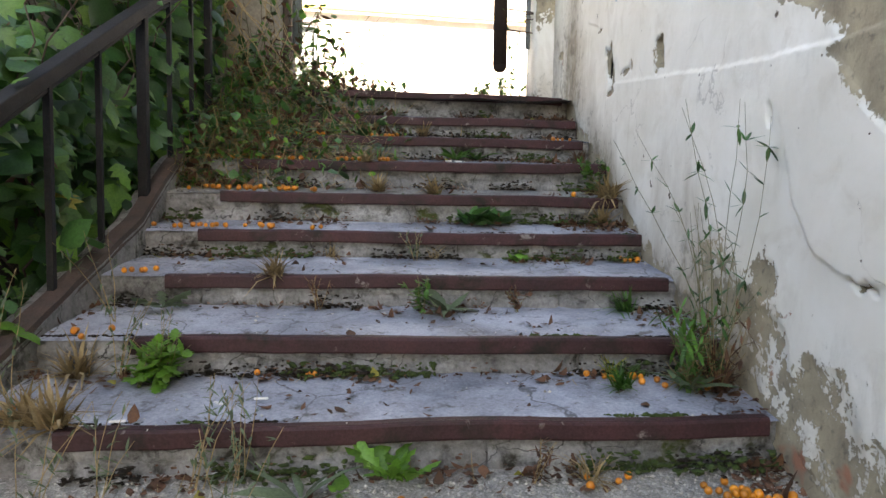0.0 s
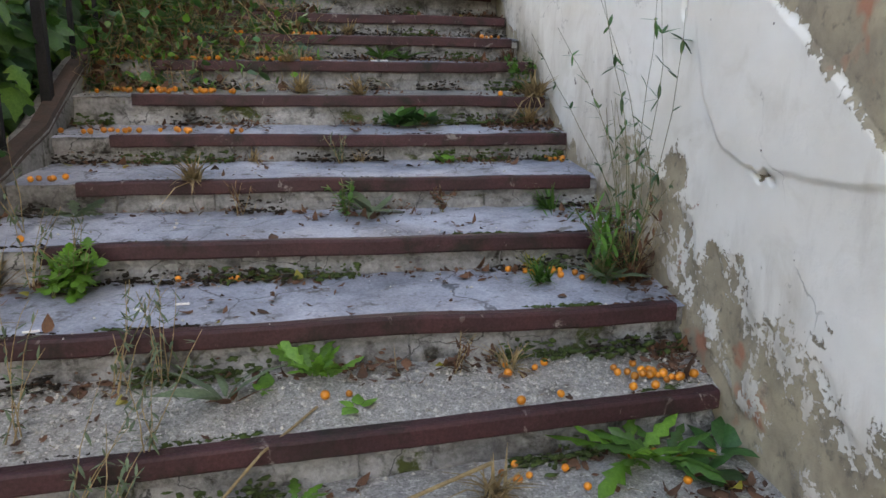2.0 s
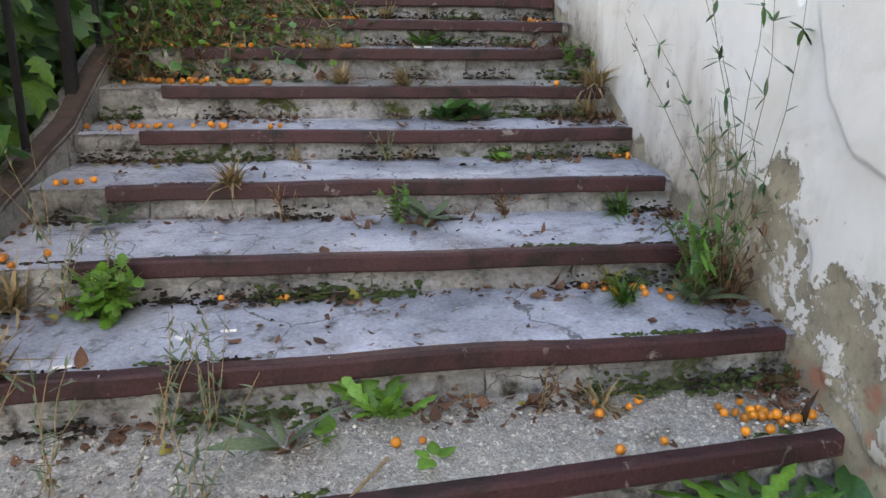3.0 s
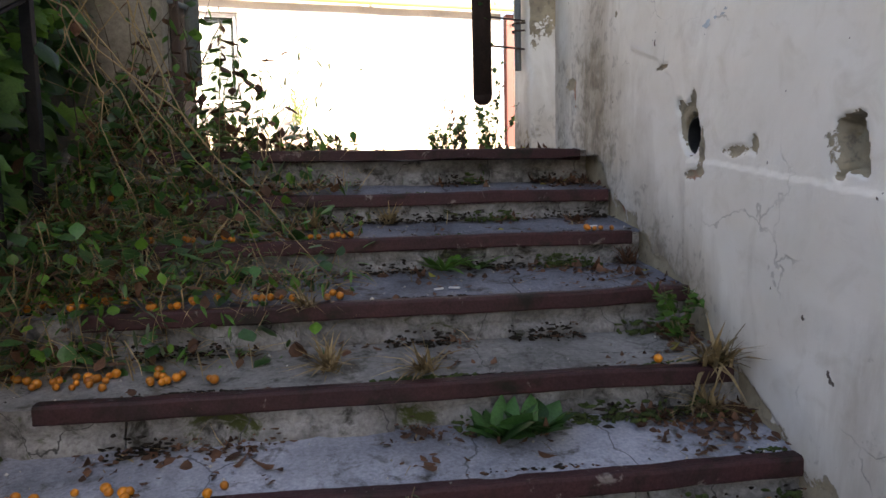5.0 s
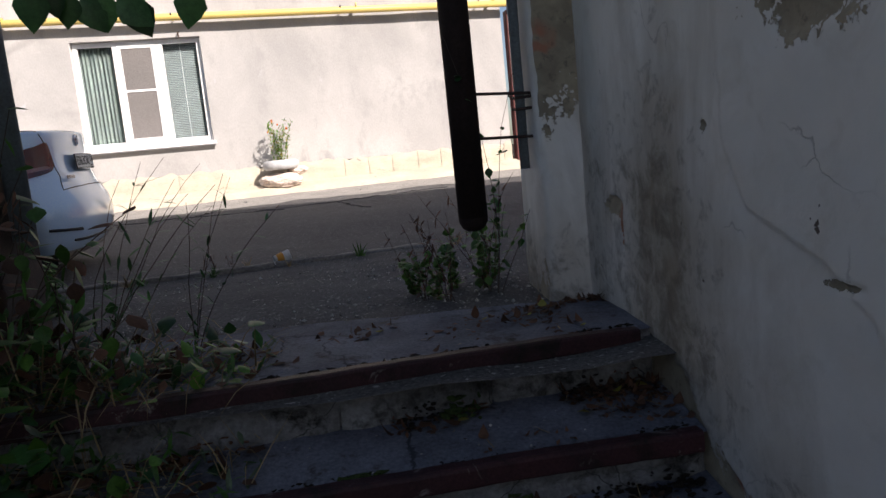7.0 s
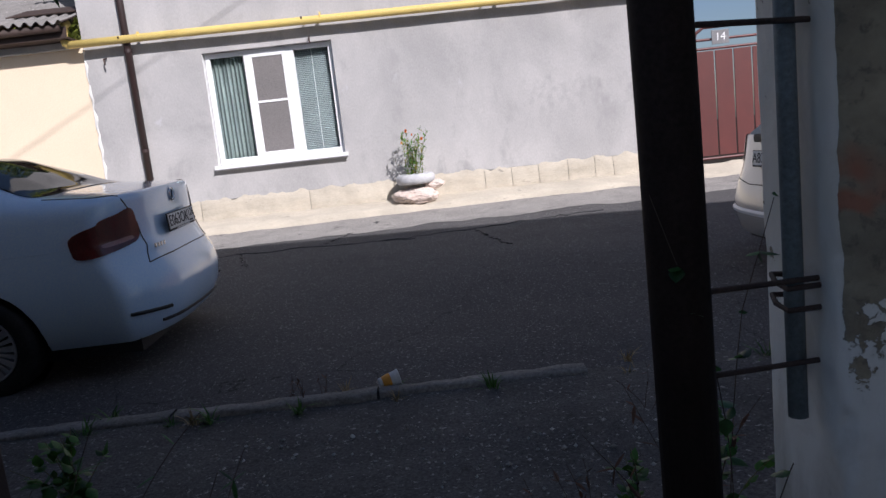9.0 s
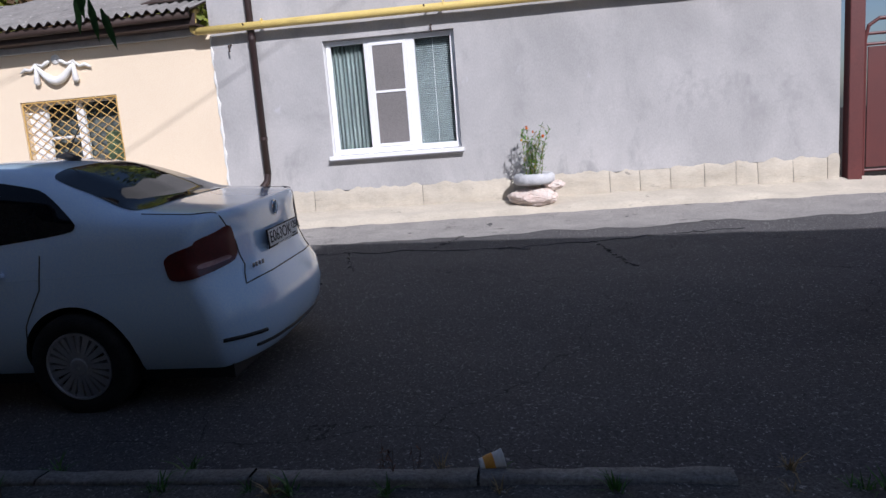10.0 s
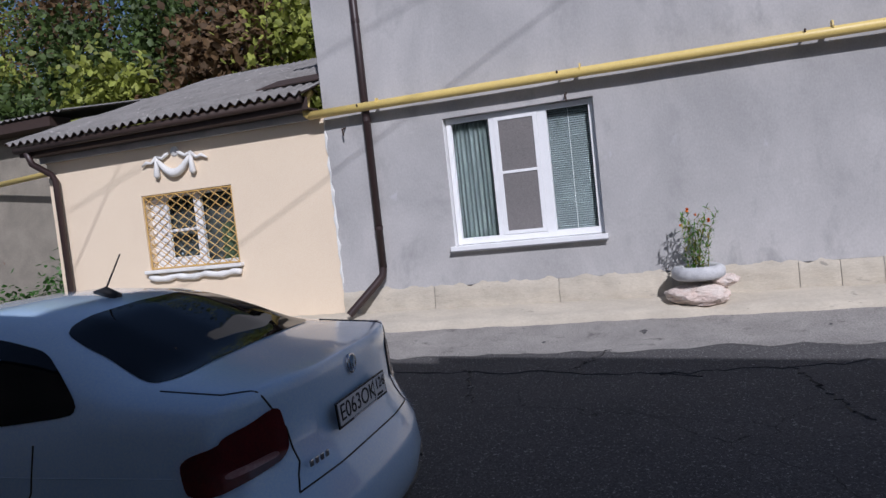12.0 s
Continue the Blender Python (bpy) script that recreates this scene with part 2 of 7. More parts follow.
BEIGE = shader("stained_beige_render", (0.30, 0.27, 0.22), (0.19, 0.17, 0.14), 2, 0.95, bump=0.5, fine=50, spots=(0.20, 0.10, 0.07), spot_scale=2.4, spot_at=0.66)
GAS = shader("yellow_gas_pipe_paint", (0.74, 0.56, 0.17), (0.66, 0.50, 0.17), 5, 0.45, bump=0.05)
WHITE = shader("white_pvc", (0.86, 0.86, 0.86), (0.82, 0.82, 0.82), 3, 0.35, bump=0.02)
GREY_EDGE = shader("grey_zinc_edge", (0.22, 0.22, 0.23), None, 5, 0.5, bump=0.05)
STUCCO_WHITE = shader("white_moulded_plaster", (0.80, 0.79, 0.76), (0.7, 0.69, 0.66), 6, 0.9, bump=0.3, fine=80)
CURTAIN = shader("grey_green_net_curtain", (0.24, 0.28, 0.265), (0.10, 0.125, 0.12), 3, 0.95, bump=0.0, stretch=(7, 1, 0.3), spread=0.08)
BLIND = shader("grey_blind_slat", (0.30, 0.345, 0.35), (0.22, 0.25, 0.26), 3, 0.7, bump=0.0)
INSECT_NET = shader("grey_fly_screen", (0.20, 0.185, 0.18), (0.17, 0.16, 0.155), 2, 0.9, bump=0.0)
# dark colour stands in for the unlit depth of the rooms
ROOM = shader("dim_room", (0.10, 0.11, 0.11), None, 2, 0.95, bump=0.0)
GLASS = glass("window_glass")
ETERNIT = shader("grey_fibre_cement_sheet", (0.30, 0.285, 0.27), (0.18, 0.17, 0.16), 2.5, 0.95, bump=0.4, fine=60, spots=(0.42, 0.40, 0.37), spot_scale=5, spot_at=0.62)
DARK_WOOD = shader("dark_stained_wood", (0.055, 0.032, 0.025), (0.035, 0.022, 0.018), 8, 0.7, bump=0.3, stretch=(1, 1, 6))
GRILLE = shader("ochre_painted_grille", (0.62, 0.40, 0.12), (0.5, 0.32, 0.11), 10, 0.5, bump=0.05)
GATE_RED = shader("maroon_painted_gate", (0.12, 0.028, 0.024), (0.09, 0.024, 0.022), 3, 0.5, bump=0.1)
# white paint, its base tinted blue for the sky it reflects
CAR_WHITE = shader("sky_tinted_white_car_paint", (0.60, 0.78, 0.98), (0.58, 0.76, 0.96), 1.0, 0.22, bump=0.0, coat=1.0)
CAR_SILVER = shader("silver_car_paint", (0.50, 0.49, 0.47), (0.46, 0.45, 0.43), 1.0, 0.3, metal=0.3, bump=0.0, coat=0.8)
CAR_GLASS = shader("tinted_car_glass", (0.006, 0.007, 0.009), (0.006, 0.007, 0.009), 1.0, 0.03, bump=0.0)
CAR_GLASS.node_tree.nodes["Principled BSDF"].inputs["Specular IOR Level"].default_value = 0.22
BLACK_PLASTIC = shader("black_plastic", (0.012, 0.012, 0.013), (0.016, 0.016, 0.017), 6, 0.6, bump=0.05)
RUBBER = shader("tyre_rubber", (0.016, 0.016, 0.017), (0.03, 0.029, 0.028), 8, 0.85, bump=0.2)
ALLOY = shader("silver_wheel_trim", (0.50, 0.51, 0.53), (0.42, 0.43, 0.45), 5, 0.4, metal=0.6, bump=0.02)
LAMP_RED = shader("dark_red_lamp_lens", (0.13, 0.006, 0.008), (0.05, 0.003, 0.004), 4, 0.25, bump=0.0, coat=0.2)
LAMP_CLEAR = shader("clear_lamp_lens", (0.42, 0.20, 0.18), None, 4, 0.15, bump=0.0)
CHROME = shader("chrome", (0.7, 0.7, 0.72), None, 4, 0.15, metal=1.0, bump=0.0)
PLATE_WHITE = shader("number_plate_white", (0.78, 0.78, 0.77), (0.74, 0.74, 0.73), 4, 0.45, bump=0.0)
INK = shader("black_ink", (0.008, 0.008, 0.008), None, 4, 0.6, bump=0.0)
TYRE_PAINT = shader("white_painted_tyre", (0.66, 0.66, 0.66), (0.42, 0.42, 0.43), 9, 0.75, bump=0.3)
PINK_ROCK = shader("pink_white_boulder", (0.66, 0.50, 0.42), (0.70, 0.64, 0.58), 7, 0.9, bump=0.8, fine=60, depth=0.03)
LEAF = shader("green_leaf", (0.072, 0.18, 0.030), (0.042, 0.12, 0.020), 6, 0.45, bump=0.15, per_piece=0.5, island=True, through_leaf=0.35)
LEAF_BRIGHT = shader("bright_green_leaf", (0.12, 0.27, 0.035), (0.08, 0.20, 0.025), 8, 0.45, bump=0.15, per_piece=0.35, island=True, through_leaf=0.4)
LEAF_DARK = shader("dark_glossy_leaf", (0.048, 0.135, 0.034), (0.026, 0.085, 0.025), 8, 0.38, bump=0.15, per_piece=0.55, island=True, through_leaf=0.3)
LEAF_GREY = shader("grey_green_leaf", (0.11, 0.15, 0.085), (0.08, 0.115, 0.06), 8, 0.7, bump=0.1, per_piece=0.35, island=True, through_leaf=0.25)
LEAF_YELLOW = shader("yellowing_leaf", (0.33, 0.34, 0.05), (0.26, 0.20, 0.05), 10, 0.6, bump=0.1, per_piece=0.35, island=True, through_leaf=0.35)
LEAF_BROWN = shader("dead_brown_leaf", (0.13, 0.058, 0.030), (0.07, 0.036, 0.022), 9, 0.85, bump=0.3, per_piece=0.5, island=True, through_leaf=0.1)
STRAW = shader("dry_straw", (0.36, 0.27, 0.14), (0.24, 0.17, 0.09), 12, 0.85, bump=0.1, per_piece=0.4, island=True, through_leaf=0.15)
STEM = shader("weed_stem", (0.16, 0.17, 0.07), (0.20, 0.15, 0.08), 9, 0.8, bump=0.1)
BARK = shader("bark", (0.10, 0.075, 0.055), (0.06, 0.045, 0.035), 12, 0.95, bump=0.8, stretch=(1, 1, 0.3))
PLUM = shader("ripe_orange_plum", (0.62, 0.23, 0.015), (0.42, 0.12, 0.012), 30, 0.35, bump=0.05, per_piece=0.4)
MARIGOLD = shader("marigold_petal", (0.90, 0.28, 0.01), (0.8, 0.2, 0.01), 20, 0.7, bump=0.1)
PAPER = shader("scrap_paper", (0.75, 0.74, 0.72), None, 6, 0.9, bump=0.1)
CUP_YELLOW = shader("orange_cup_print", (0.75, 0.33, 0.03), None, 6, 0.5, bump=0.0)
PEBBLE = shader("pale_pebble", (0.45, 0.43, 0.39), (0.3, 0.28, 0.25), 20, 0.9, bump=0.3, per_piece=0.5, island=True)
GRAFFITI = shader("faded_blue_chalk", (0.52, 0.60, 0.65), None, 9, 0.9, bump=0.1)
FOREST_A = shader("sunlit_tree_leaf", (0.33, 0.35, 0.065), (0.20, 0.24, 0.04), 2, 0.6, bump=0.0, per_piece=0.55, island=True, through_leaf=0.35)
FOREST_B = shader("browning_tree_leaf", (0.15, 0.085, 0.035), (0.10, 0.065, 0.03), 2, 0.7, bump=0.0, per_piece=0.5, island=True, through_leaf=0.3)
FOREST_C = shader("deep_tree_leaf", (0.085, 0.125, 0.03), (0.055, 0.09, 0.02), 2, 0.6, bump=0.0, per_piece=0.5, island=True, through_leaf=0.3)

for m in (BLACK_STEEL, DARK_PIPE, NOSING, SLATE_SHADED, RISER, SOIL, RUBBER):
    m.node_tree.nodes["Principled BSDF"].inputs["Specular IOR Level"].default_value = 0.2


# ---- building blocks ----
def mesh_of(name, verts, faces, material, smooth=False):
    me = bpy.data.meshes.new(name)
    me.from_pydata([tuple(v) for v in verts], [], faces)
    for m in material if isinstance(material, (list, tuple)) else [material]:
        me.materials.append(m)
    if smooth:
        me.polygons.foreach_set("use_smooth", [True] * len(me.polygons))
    me.update()
    return me


def part(name, bm, material, parent=None, label="", smooth=False):
    """Links a bmesh (or a ready mesh) as one mesh object under a thing or a part."""
    if isinstance(bm, bmesh.types.BMesh):
        me = bpy.data.meshes.new(name)
        bmesh.ops.recalc_face_normals(bm, faces=bm.faces)
        bm.to_mesh(me)
        bm.free()
        me.materials.append(material)
        if smooth:
            me.polygons.foreach_set("use_smooth", [True] * len(me.polygons))
    else:
        me = bm
    ob = new(name, me)
    ob.parent = parent
    if label:
        ob["label"] = label
    return ob


def thing(name, label, category, at=None, group="", kind=""):
    ob = new(name)
    ob.empty_display_size = 0.1
    if at is not None:
        ob.matrix_world = at if isinstance(at, Matrix) else Matrix.Translation(at)
    return tagged(ob, label, category, group, kind)


def box(lo, hi, bevel=0.0, bm=None, turn=None):
    bm = bm or bmesh.new()
    lo, hi = Vector(lo), Vector(hi)
    made = bmesh.ops.create_cube(bm, size=1.0)["verts"]
    m = Matrix.Translation((lo + hi) / 2) @ Matrix.Diagonal((*(hi - lo), 1))
    bmesh.ops.transform(bm, matrix=(turn @ m) if turn else m, verts=made)
    if bevel:
        edges = list({e for v in made for e in v.link_edges})
        bmesh.ops.bevel(bm, geom=edges, offset=bevel, segments=2, affect="EDGES", profile=0.5)
    return bm


def tube(points, radius, sides=10, bm=None, caps=True):
    """A pipe along a polyline; radius may be one number or one for each point."""
    bm = bm or bmesh.new()
    pts = [Vector(p) for p in points]
    radii = radius if isinstance(radius, (list, tuple)) else [radius] * len(pts)
    rings, side = [], None
    for i, p in enumerate(pts):
        way = (pts[min(i + 1, len(pts) - 1)] - pts[max(i - 1, 0)]).normalized()
        ref = side or (Vector((0, 0, 1)) if abs(way.z) < 0.9 else Vector((1, 0, 0)))
        side = (ref - way * ref.dot(way)).normalized()
        up = way.cross(side)
        rings.append([bm.verts.new(p + radii[i] * (math.cos(a) * side + math.sin(a) * up)) for a in (2 * math.pi * k / sides for k in range(sides))])
    for a, b in zip(rings, rings[1:]):
        for k in range(sides):
            bm.faces.new((a[k], a[(k + 1) % sides], b[(k + 1) % sides], b[k]))
    if caps and sides > 2:
        bm.faces.new(rings[0][::-1])
        bm.faces.new(rings[-1])
    return bm


def lathe(profile, sides=32, bm=None, m=None):
    """Turns (radius, height) pairs round the z axis."""
    bm = bm or bmesh.new()
    m = m or Matrix.Identity(4)
    rings = [[bm.verts.new(m @ Vector((r * math.cos(a), r * math.sin(a), z))) for a in (2 * math.pi * k / sides for k in range(sides))] for r, z in profile]
    for a, b in zip(rings, rings[1:]):
        for k in range(sides):
            bm.faces.new((a[k], a[(k + 1) % sides], b[(k + 1) % sides], b[k]))
    return bm


def rough(p, s, amount):
    return amount * noise.fractal(Vector(p) * s, 1.0, 2.0, 4)


def sheet(nu, nv, place):
    """A grid mesh of nu by nv cells; place(i/nu, j/nv) gives each corner."""
    verts = [place(i / nu, j / nv) for j in range(nv + 1) for i in range(nu + 1)]
    w = nu + 1
    faces = [(j * w + i, j * w + i + 1, (j + 1) * w + i + 1, (j + 1) * w + i) for j in range(nv) for i in range(nu)]
    return verts, faces


def words(text, size, material, m, parent, name="lettering", thick=0.0008):
    """Lettering in the built-in font, as a mesh."""
    cu = bpy.data.curves.new(name, "FONT")
    cu.body, cu.size, cu.extrude, cu.align_x, cu.align_y = text, size, thick, "CENTER", "CENTER"
    tmp = bpy.data.objects.new(name, cu)
    me = bpy.data.meshes.new_from_object(tmp)
    bpy.data.objects.remove(tmp)
    me.materials.clear()
    me.materials.append(material)
    ob = part(name, me, material, parent)
    ob.matrix_local = m
    return ob


# street frame: u along the far facade (0 at the right jamb of its window), v towards and past the facade, z up
ANGLE = radians(7.44)
STREET = Matrix.Translation((-1.114, 14.204, 0)) @ Matrix.Rotation(ANGLE, 4, "Z")


def street(u, v, z):
    return STREET @ Vector((u, v, z))


# ---- the stairs ----
# for each step: y of its front edge at the open side (x = -0.42) and at the wall (x = 2.05), and its height
STEPS = [(-0.95, -0.95, 0.02), (-0.50, -0.50, 0.14), (0.05, 0.05, 0.35), (0.55, 0.62, 0.59),
         (1.15, 1.48, 0.77), (1.58, 1.72, 0.965), (2.06, 2.14, 1.13), (2.57, 2.60, 1.30), (3.05, 3.06, 1.468), (3.34, 3.38, 1.652),
         (3.70, 3.74, 1.845), (4.12, 4.21, 2.028), (4.48, 4.57, 2.20), (4.70, 4.91, 2.413)]
X0, X1 = -0.42, 2.05
WALL_X = 2.05


def front_y(k, x):
    yl, yr, _ = STEPS[k]
    return yl + (yr - yl) * (x - X0) / (X1 - X0)


SLOPE_Y, SLOPE_Z = np.array([(a + b) / 2 for a, b, _ in STEPS]), np.array([c for _, _, c in STEPS])


def stair_z(y):
    """Height of the slope that the front edges lie on."""
    return float(np.interp(y, SLOPE_Y, SLOPE_Z))


def back_rise(k):
    """How far a tread climbs from its nosing to the next riser."""
    return 0.0 if k < 3 or k == len(STEPS) - 1 else (0.065 if k == 4 else 0.045)


def tread_top(x, y):
    """Height of the tread or pavement under a place."""
    z = STEPS[0][2] - 0.1
    for k in range(len(STEPS)):
        if y >= front_y(k, x):
            z = STEPS[k][2]
            if k + 1 < len(STEPS):
                z += back_rise(k) * min(1.0, (y - front_y(k, x)) / (front_y(k + 1, x) - front_y(k, x)))
    return z


stairs = thing("staircase", "worn concrete staircase with red-brown steel nosings, weeds in its joints", "stairs", kind="structure")
for k in range(len(STEPS)):
    z = STEPS[k][2]
    last = k == len(STEPS) - 1
    drop = z - (STEPS[k - 1][2] if k else z - 0.15)
    rng = random.Random(k)
    left = -0.12 + rng.uniform(-0.05, 0.06) if k > 3 else X0

    def tread_at(i, j, k=k, z=z, last=last):
        x = X0 + (X1 - X0) * i
        y0 = front_y(k, x) + 0.012
        y1 = y0 + 0.55 + 0.25 * math.sin(1.2 + 2.2 * i) if last else front_y(k + 1, x) + 0.05
        y = y0 + (y1 - y0) * j
        dip = -0.006 * (1 - j) ** 8
        return (x, y, z + back_rise(k) * min(1.0, j * 1.05) + dip + rough((x, y, k), 3, 0.005) + rough((x, y, k), 14, 0.0022))

    v, f = sheet(96, 14, tread_at)
    # treads above k = 9 take the slab copy with shade in its colour
    part("tread", mesh_of("tread", v, f, GRAVELLED if k in (3, 4) else (SLATE_SHADED if k > 9 else SLATE if k in (5, 6, 7, 8) else CONCRETE), True), None, stairs,
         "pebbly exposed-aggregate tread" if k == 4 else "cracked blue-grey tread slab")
    # backing of the riser and the blocks set in it
    x = X0
    while x < X1 - 0.02:
        w = min(rng.uniform(0.35, 0.85), X1 - x)
        if X1 - (x + w) < 0.2:
            w = X1 - x
        lean = rng.uniform(-0.008, 0.008)
        gap = 0.006

        def block_at(i, j, x=x, w=w, k=k, z=z, drop=drop, lean=lean):
            px = x + gap / 2 + (w - gap) * i
            edge = 0.012 * max(0, abs(2 * i - 1) ** 12) + 0.010 * max(0, abs(2 * j - 1) ** 10)
            seam = 0.55 + 0.16 * noise.noise(Vector((px * 2.1, k * 1.7, 0.0)))
            y = front_y(k, px) + 0.014 + lean * (1 - j) + edge + abs(rough((px, z + j * drop, k), 6, 0.026)) + rough((px, z + j * drop, k), 21, 0.007) + (0.014 if abs(j - seam) < 0.06 else 0.0) - (0.007 if j < seam else 0.0) - 0.003
            return (px, y, z - drop - 0.01 + (drop + 0.004) * j)

        v, f = sheet(max(8, int(w * 48)), 12, block_at)
        part("riser_block", mesh_of("riser_block", v, f, RISER, True), None, stairs)
        x += w
    yl, yr = front_y(k, X0), front_y(k, X1)
    bm = bmesh.new()
    for lo, hi in (((X0, yl + 0.05), (X1, yr + 0.05)),):
        q = [bm.verts.new(p) for p in ((X0, yl + 0.045, z - drop), (X1, yr + 0.045, z - drop), (X1, yr + 0.045, z - 0.01), (X0, yl + 0.045, z - 0.01))]
        bm.faces.new(q)
    part("riser_backing", bm, CONCRETE, stairs)
    # the steel angle along the front edge
    if k >= 2:
        section = [(-0.004, -0.052), (-0.007, -0.046), (-0.007, -0.004), (-0.003, 0.003), (0.004, 0.006), (0.040, 0.006), (0.043, 0.003), (0.043, -0.004), (0.004, -0.006), (0.004, -0.052)]
        right = X1 - 0.02 - (0.03 if k % 2 else 0.0)
        if k == 4:
            left = X0
        cells = 60
        verts, faces = [], []
        for i in range(cells + 1):
            x = left + (right - left) * i / cells
            sag = rough((x, k * 3.1, 0), 1.3, 0.014) + rough((x, k, 4), 9, 0.003)
            push = rough((x, k, 9), 1.1, 0.010) + rough((x, k, 2), 12, 0.002)
            for dy, dz in section:
                verts.append((x, front_y(k, x) + dy + push, z + dz + sag * 0.7))
        n = len(section)
        for i in range(cells):
            for s in range(n):
                faces.append((i * n + s, i * n + (s + 1) % n, (i + 1) * n + (s + 1) % n, (i + 1) * n + s))
        faces += [tuple(range(n)), tuple(range(cells * n, cells * n + n))[::-1]]
        part("nosing", mesh_of("nosing", verts, faces, NOSING), None, stairs, "chipped red-brown steel nosing")

# sloping edge beam on the open side, with a rusty flat bar along it
edge = thing("stair_edge_beam", "sloping concrete edge beam with a rusty flat bar", "beam", kind="structure")
cells = 70
for name, mat_, prof in (("beam", CONCRETE, [(-0.10, -0.5), (-0.10, -0.01), (-0.085, 0.0), (0.02, 0.0), (0.035, -0.012), (0.035, -0.5)]),
                         ("flat_bar", RUST, [(-0.045, 0.002), (-0.045, 0.014), (0.030, 0.014), (0.036, -0.03), (0.030, -0.03), (0.024, 0.002)])):
    verts, faces = [], []
    for i in range(cells + 1):
        y = 0.6 + (5.0 - 0.6) * i / cells
        zz = stair_z(y) + 0.045 + rough((0, y, 2), 5, 0.008)
        for dx, dz in prof:
            verts.append((-0.44 + dx + rough((dx, y, dz), 6, 0.006), y, zz + dz))
    n = len(prof)
    faces = [(i * n + s, i * n + (s + 1) % n, (i + 1) * n + (s + 1) % n, (i + 1) * n + s) for i in range(cells) for s in range(n)]
    faces += [tuple(range(n)), tuple(range(cells * n, cells * n + n))[::-1]]
    part(name, mesh_of(name, verts, faces, mat_), None, edge)

rail = thing("stair_railing", "black painted steel handrail on square posts beside the stairs", "railing")
hand = [(-0.47, 1.35, 1.55), (-0.47, 2.0, 1.90), (-0.47, 2.5, 2.165), (-0.47, 3.4, 2.64), (-0.47, 4.4, 3.10)]
bm = bmesh.new()
for a, b in zip(hand, hand[1:]):
    a, b = Vector(a), Vector(b)
    way = (b - a).normalized()
    m = Matrix.Translation(a) @ way.to_track_quat("Y", "Z").to_matrix().to_4x4()
    box((-0.034, -0.01, -0.030), (0.034, (b - a).length + 0.01, 0.024), 0.006, bm, m)
part("handrail", bm, BLACK_STEEL, rail)
bm = bmesh.new()
for a, b in zip(hand, hand[1:]):
    a, b = Vector(a) - Vector((0, 0, 0.06)), Vector(b) - Vector((0, 0, 0.06))
    tube([a, b], 0.010, 8, bm)
part("lower_rail", bm, BLACK_STEEL, rail)
for i, (y, r) in enumerate(((1.45, 0.014), (1.9, 0.012), (2.33, 0.014), (2.75, 0.012), (3.24, 0.024), (3.62, 0.012), (4.0, 0.012), (4.35, 0.022))):
    top = float(np.interp(y, [h[1] for h in hand], [h[2] for h in hand]))
    part("post", box((-0.47 - r, y - r, stair_z(y) + 0.03), (-0.47 + r, y + r, top), 0.003), BLACK_STEEL, rail)

# ---- the wall beside the stairs: lime render behind a flaking coat of white plaster ----
def smooth_step(a, b, v):
    t = min(1.0, max(0.0, (v - a) / (b - a)))
    return t * t * (3 - 2 * t)


# places where the coat has come away: y, z and half sizes
SCARS = [(5.18, 2.785, 0.085, 0.030), (5.12, 2.70, 0.018, 0.085), (3.745, 2.545, 0.024, 0.040), (3.68, 2.33, 0.022, 0.085), (3.46, 2.345, 0.085, 0.022),
         (3.355, 2.355, 0.026, 0.038), (3.72, 2.27, 0.090, 0.020), (1.86, 1.385, 0.085, 0.070), (2.31, 1.38, 0.070, 0.110), (2.08, 1.27, 0.16, 0.10),
         (4.02, 3.25, 0.24, 0.085), (4.52, 3.02, 0.022, 0.016), (2.93, 2.335, 0.070, 0.085), (4.30, 2.79, 0.05, 0.006), (4.00, 2.70, 0.07, 0.006)]


def peeled(y, z):
    """Above 0 where the plaster has come away."""
    n1 = noise.fractal(Vector((y * 2.2, z * 2.2, 3.0)), 1.0, 2.0, 5)
    n2 = noise.fractal(Vector((y * 8, z * 7, 7.0)), 1.0, 2.0, 4)
    over = z - stair_z(y)
    edge = float(np.interp(z, [1.35, 1.60, 1.84, 1.88, 1.99, 2.05, 2.08, 2.21, 2.29, 2.45, 2.6], [0.75, 1.04, 1.34, 1.40, 1.48, 1.57, 1.52, 1.68, 1.89, 2.08, 2.14])) if z > 1.35 else 0.4
    big = (edge - y) * 7 + 0.10 * n2
    low = min(0.12, (0.46 - over) / 0.40 - 0.50) + 0.30 * n1 + 0.25 * n2 - 1.6 * smooth_step(2.25, 2.65, y)
    foot = (0.05 - over) / 0.14 - 0.6 + 0.4 * n2
    scar = max(0.95 - math.hypot((y - a) / b, (z - c) / d) for a, c, b, d in SCARS) * 0.8 + 0.25 * n2
    return max(-1.0, min(1.2, max(big, low, foot, scar)))


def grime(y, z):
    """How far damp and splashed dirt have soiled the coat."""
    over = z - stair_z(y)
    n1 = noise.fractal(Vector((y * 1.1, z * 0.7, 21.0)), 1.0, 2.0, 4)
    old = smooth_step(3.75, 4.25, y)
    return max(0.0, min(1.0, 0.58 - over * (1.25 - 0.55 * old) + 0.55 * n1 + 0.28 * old))


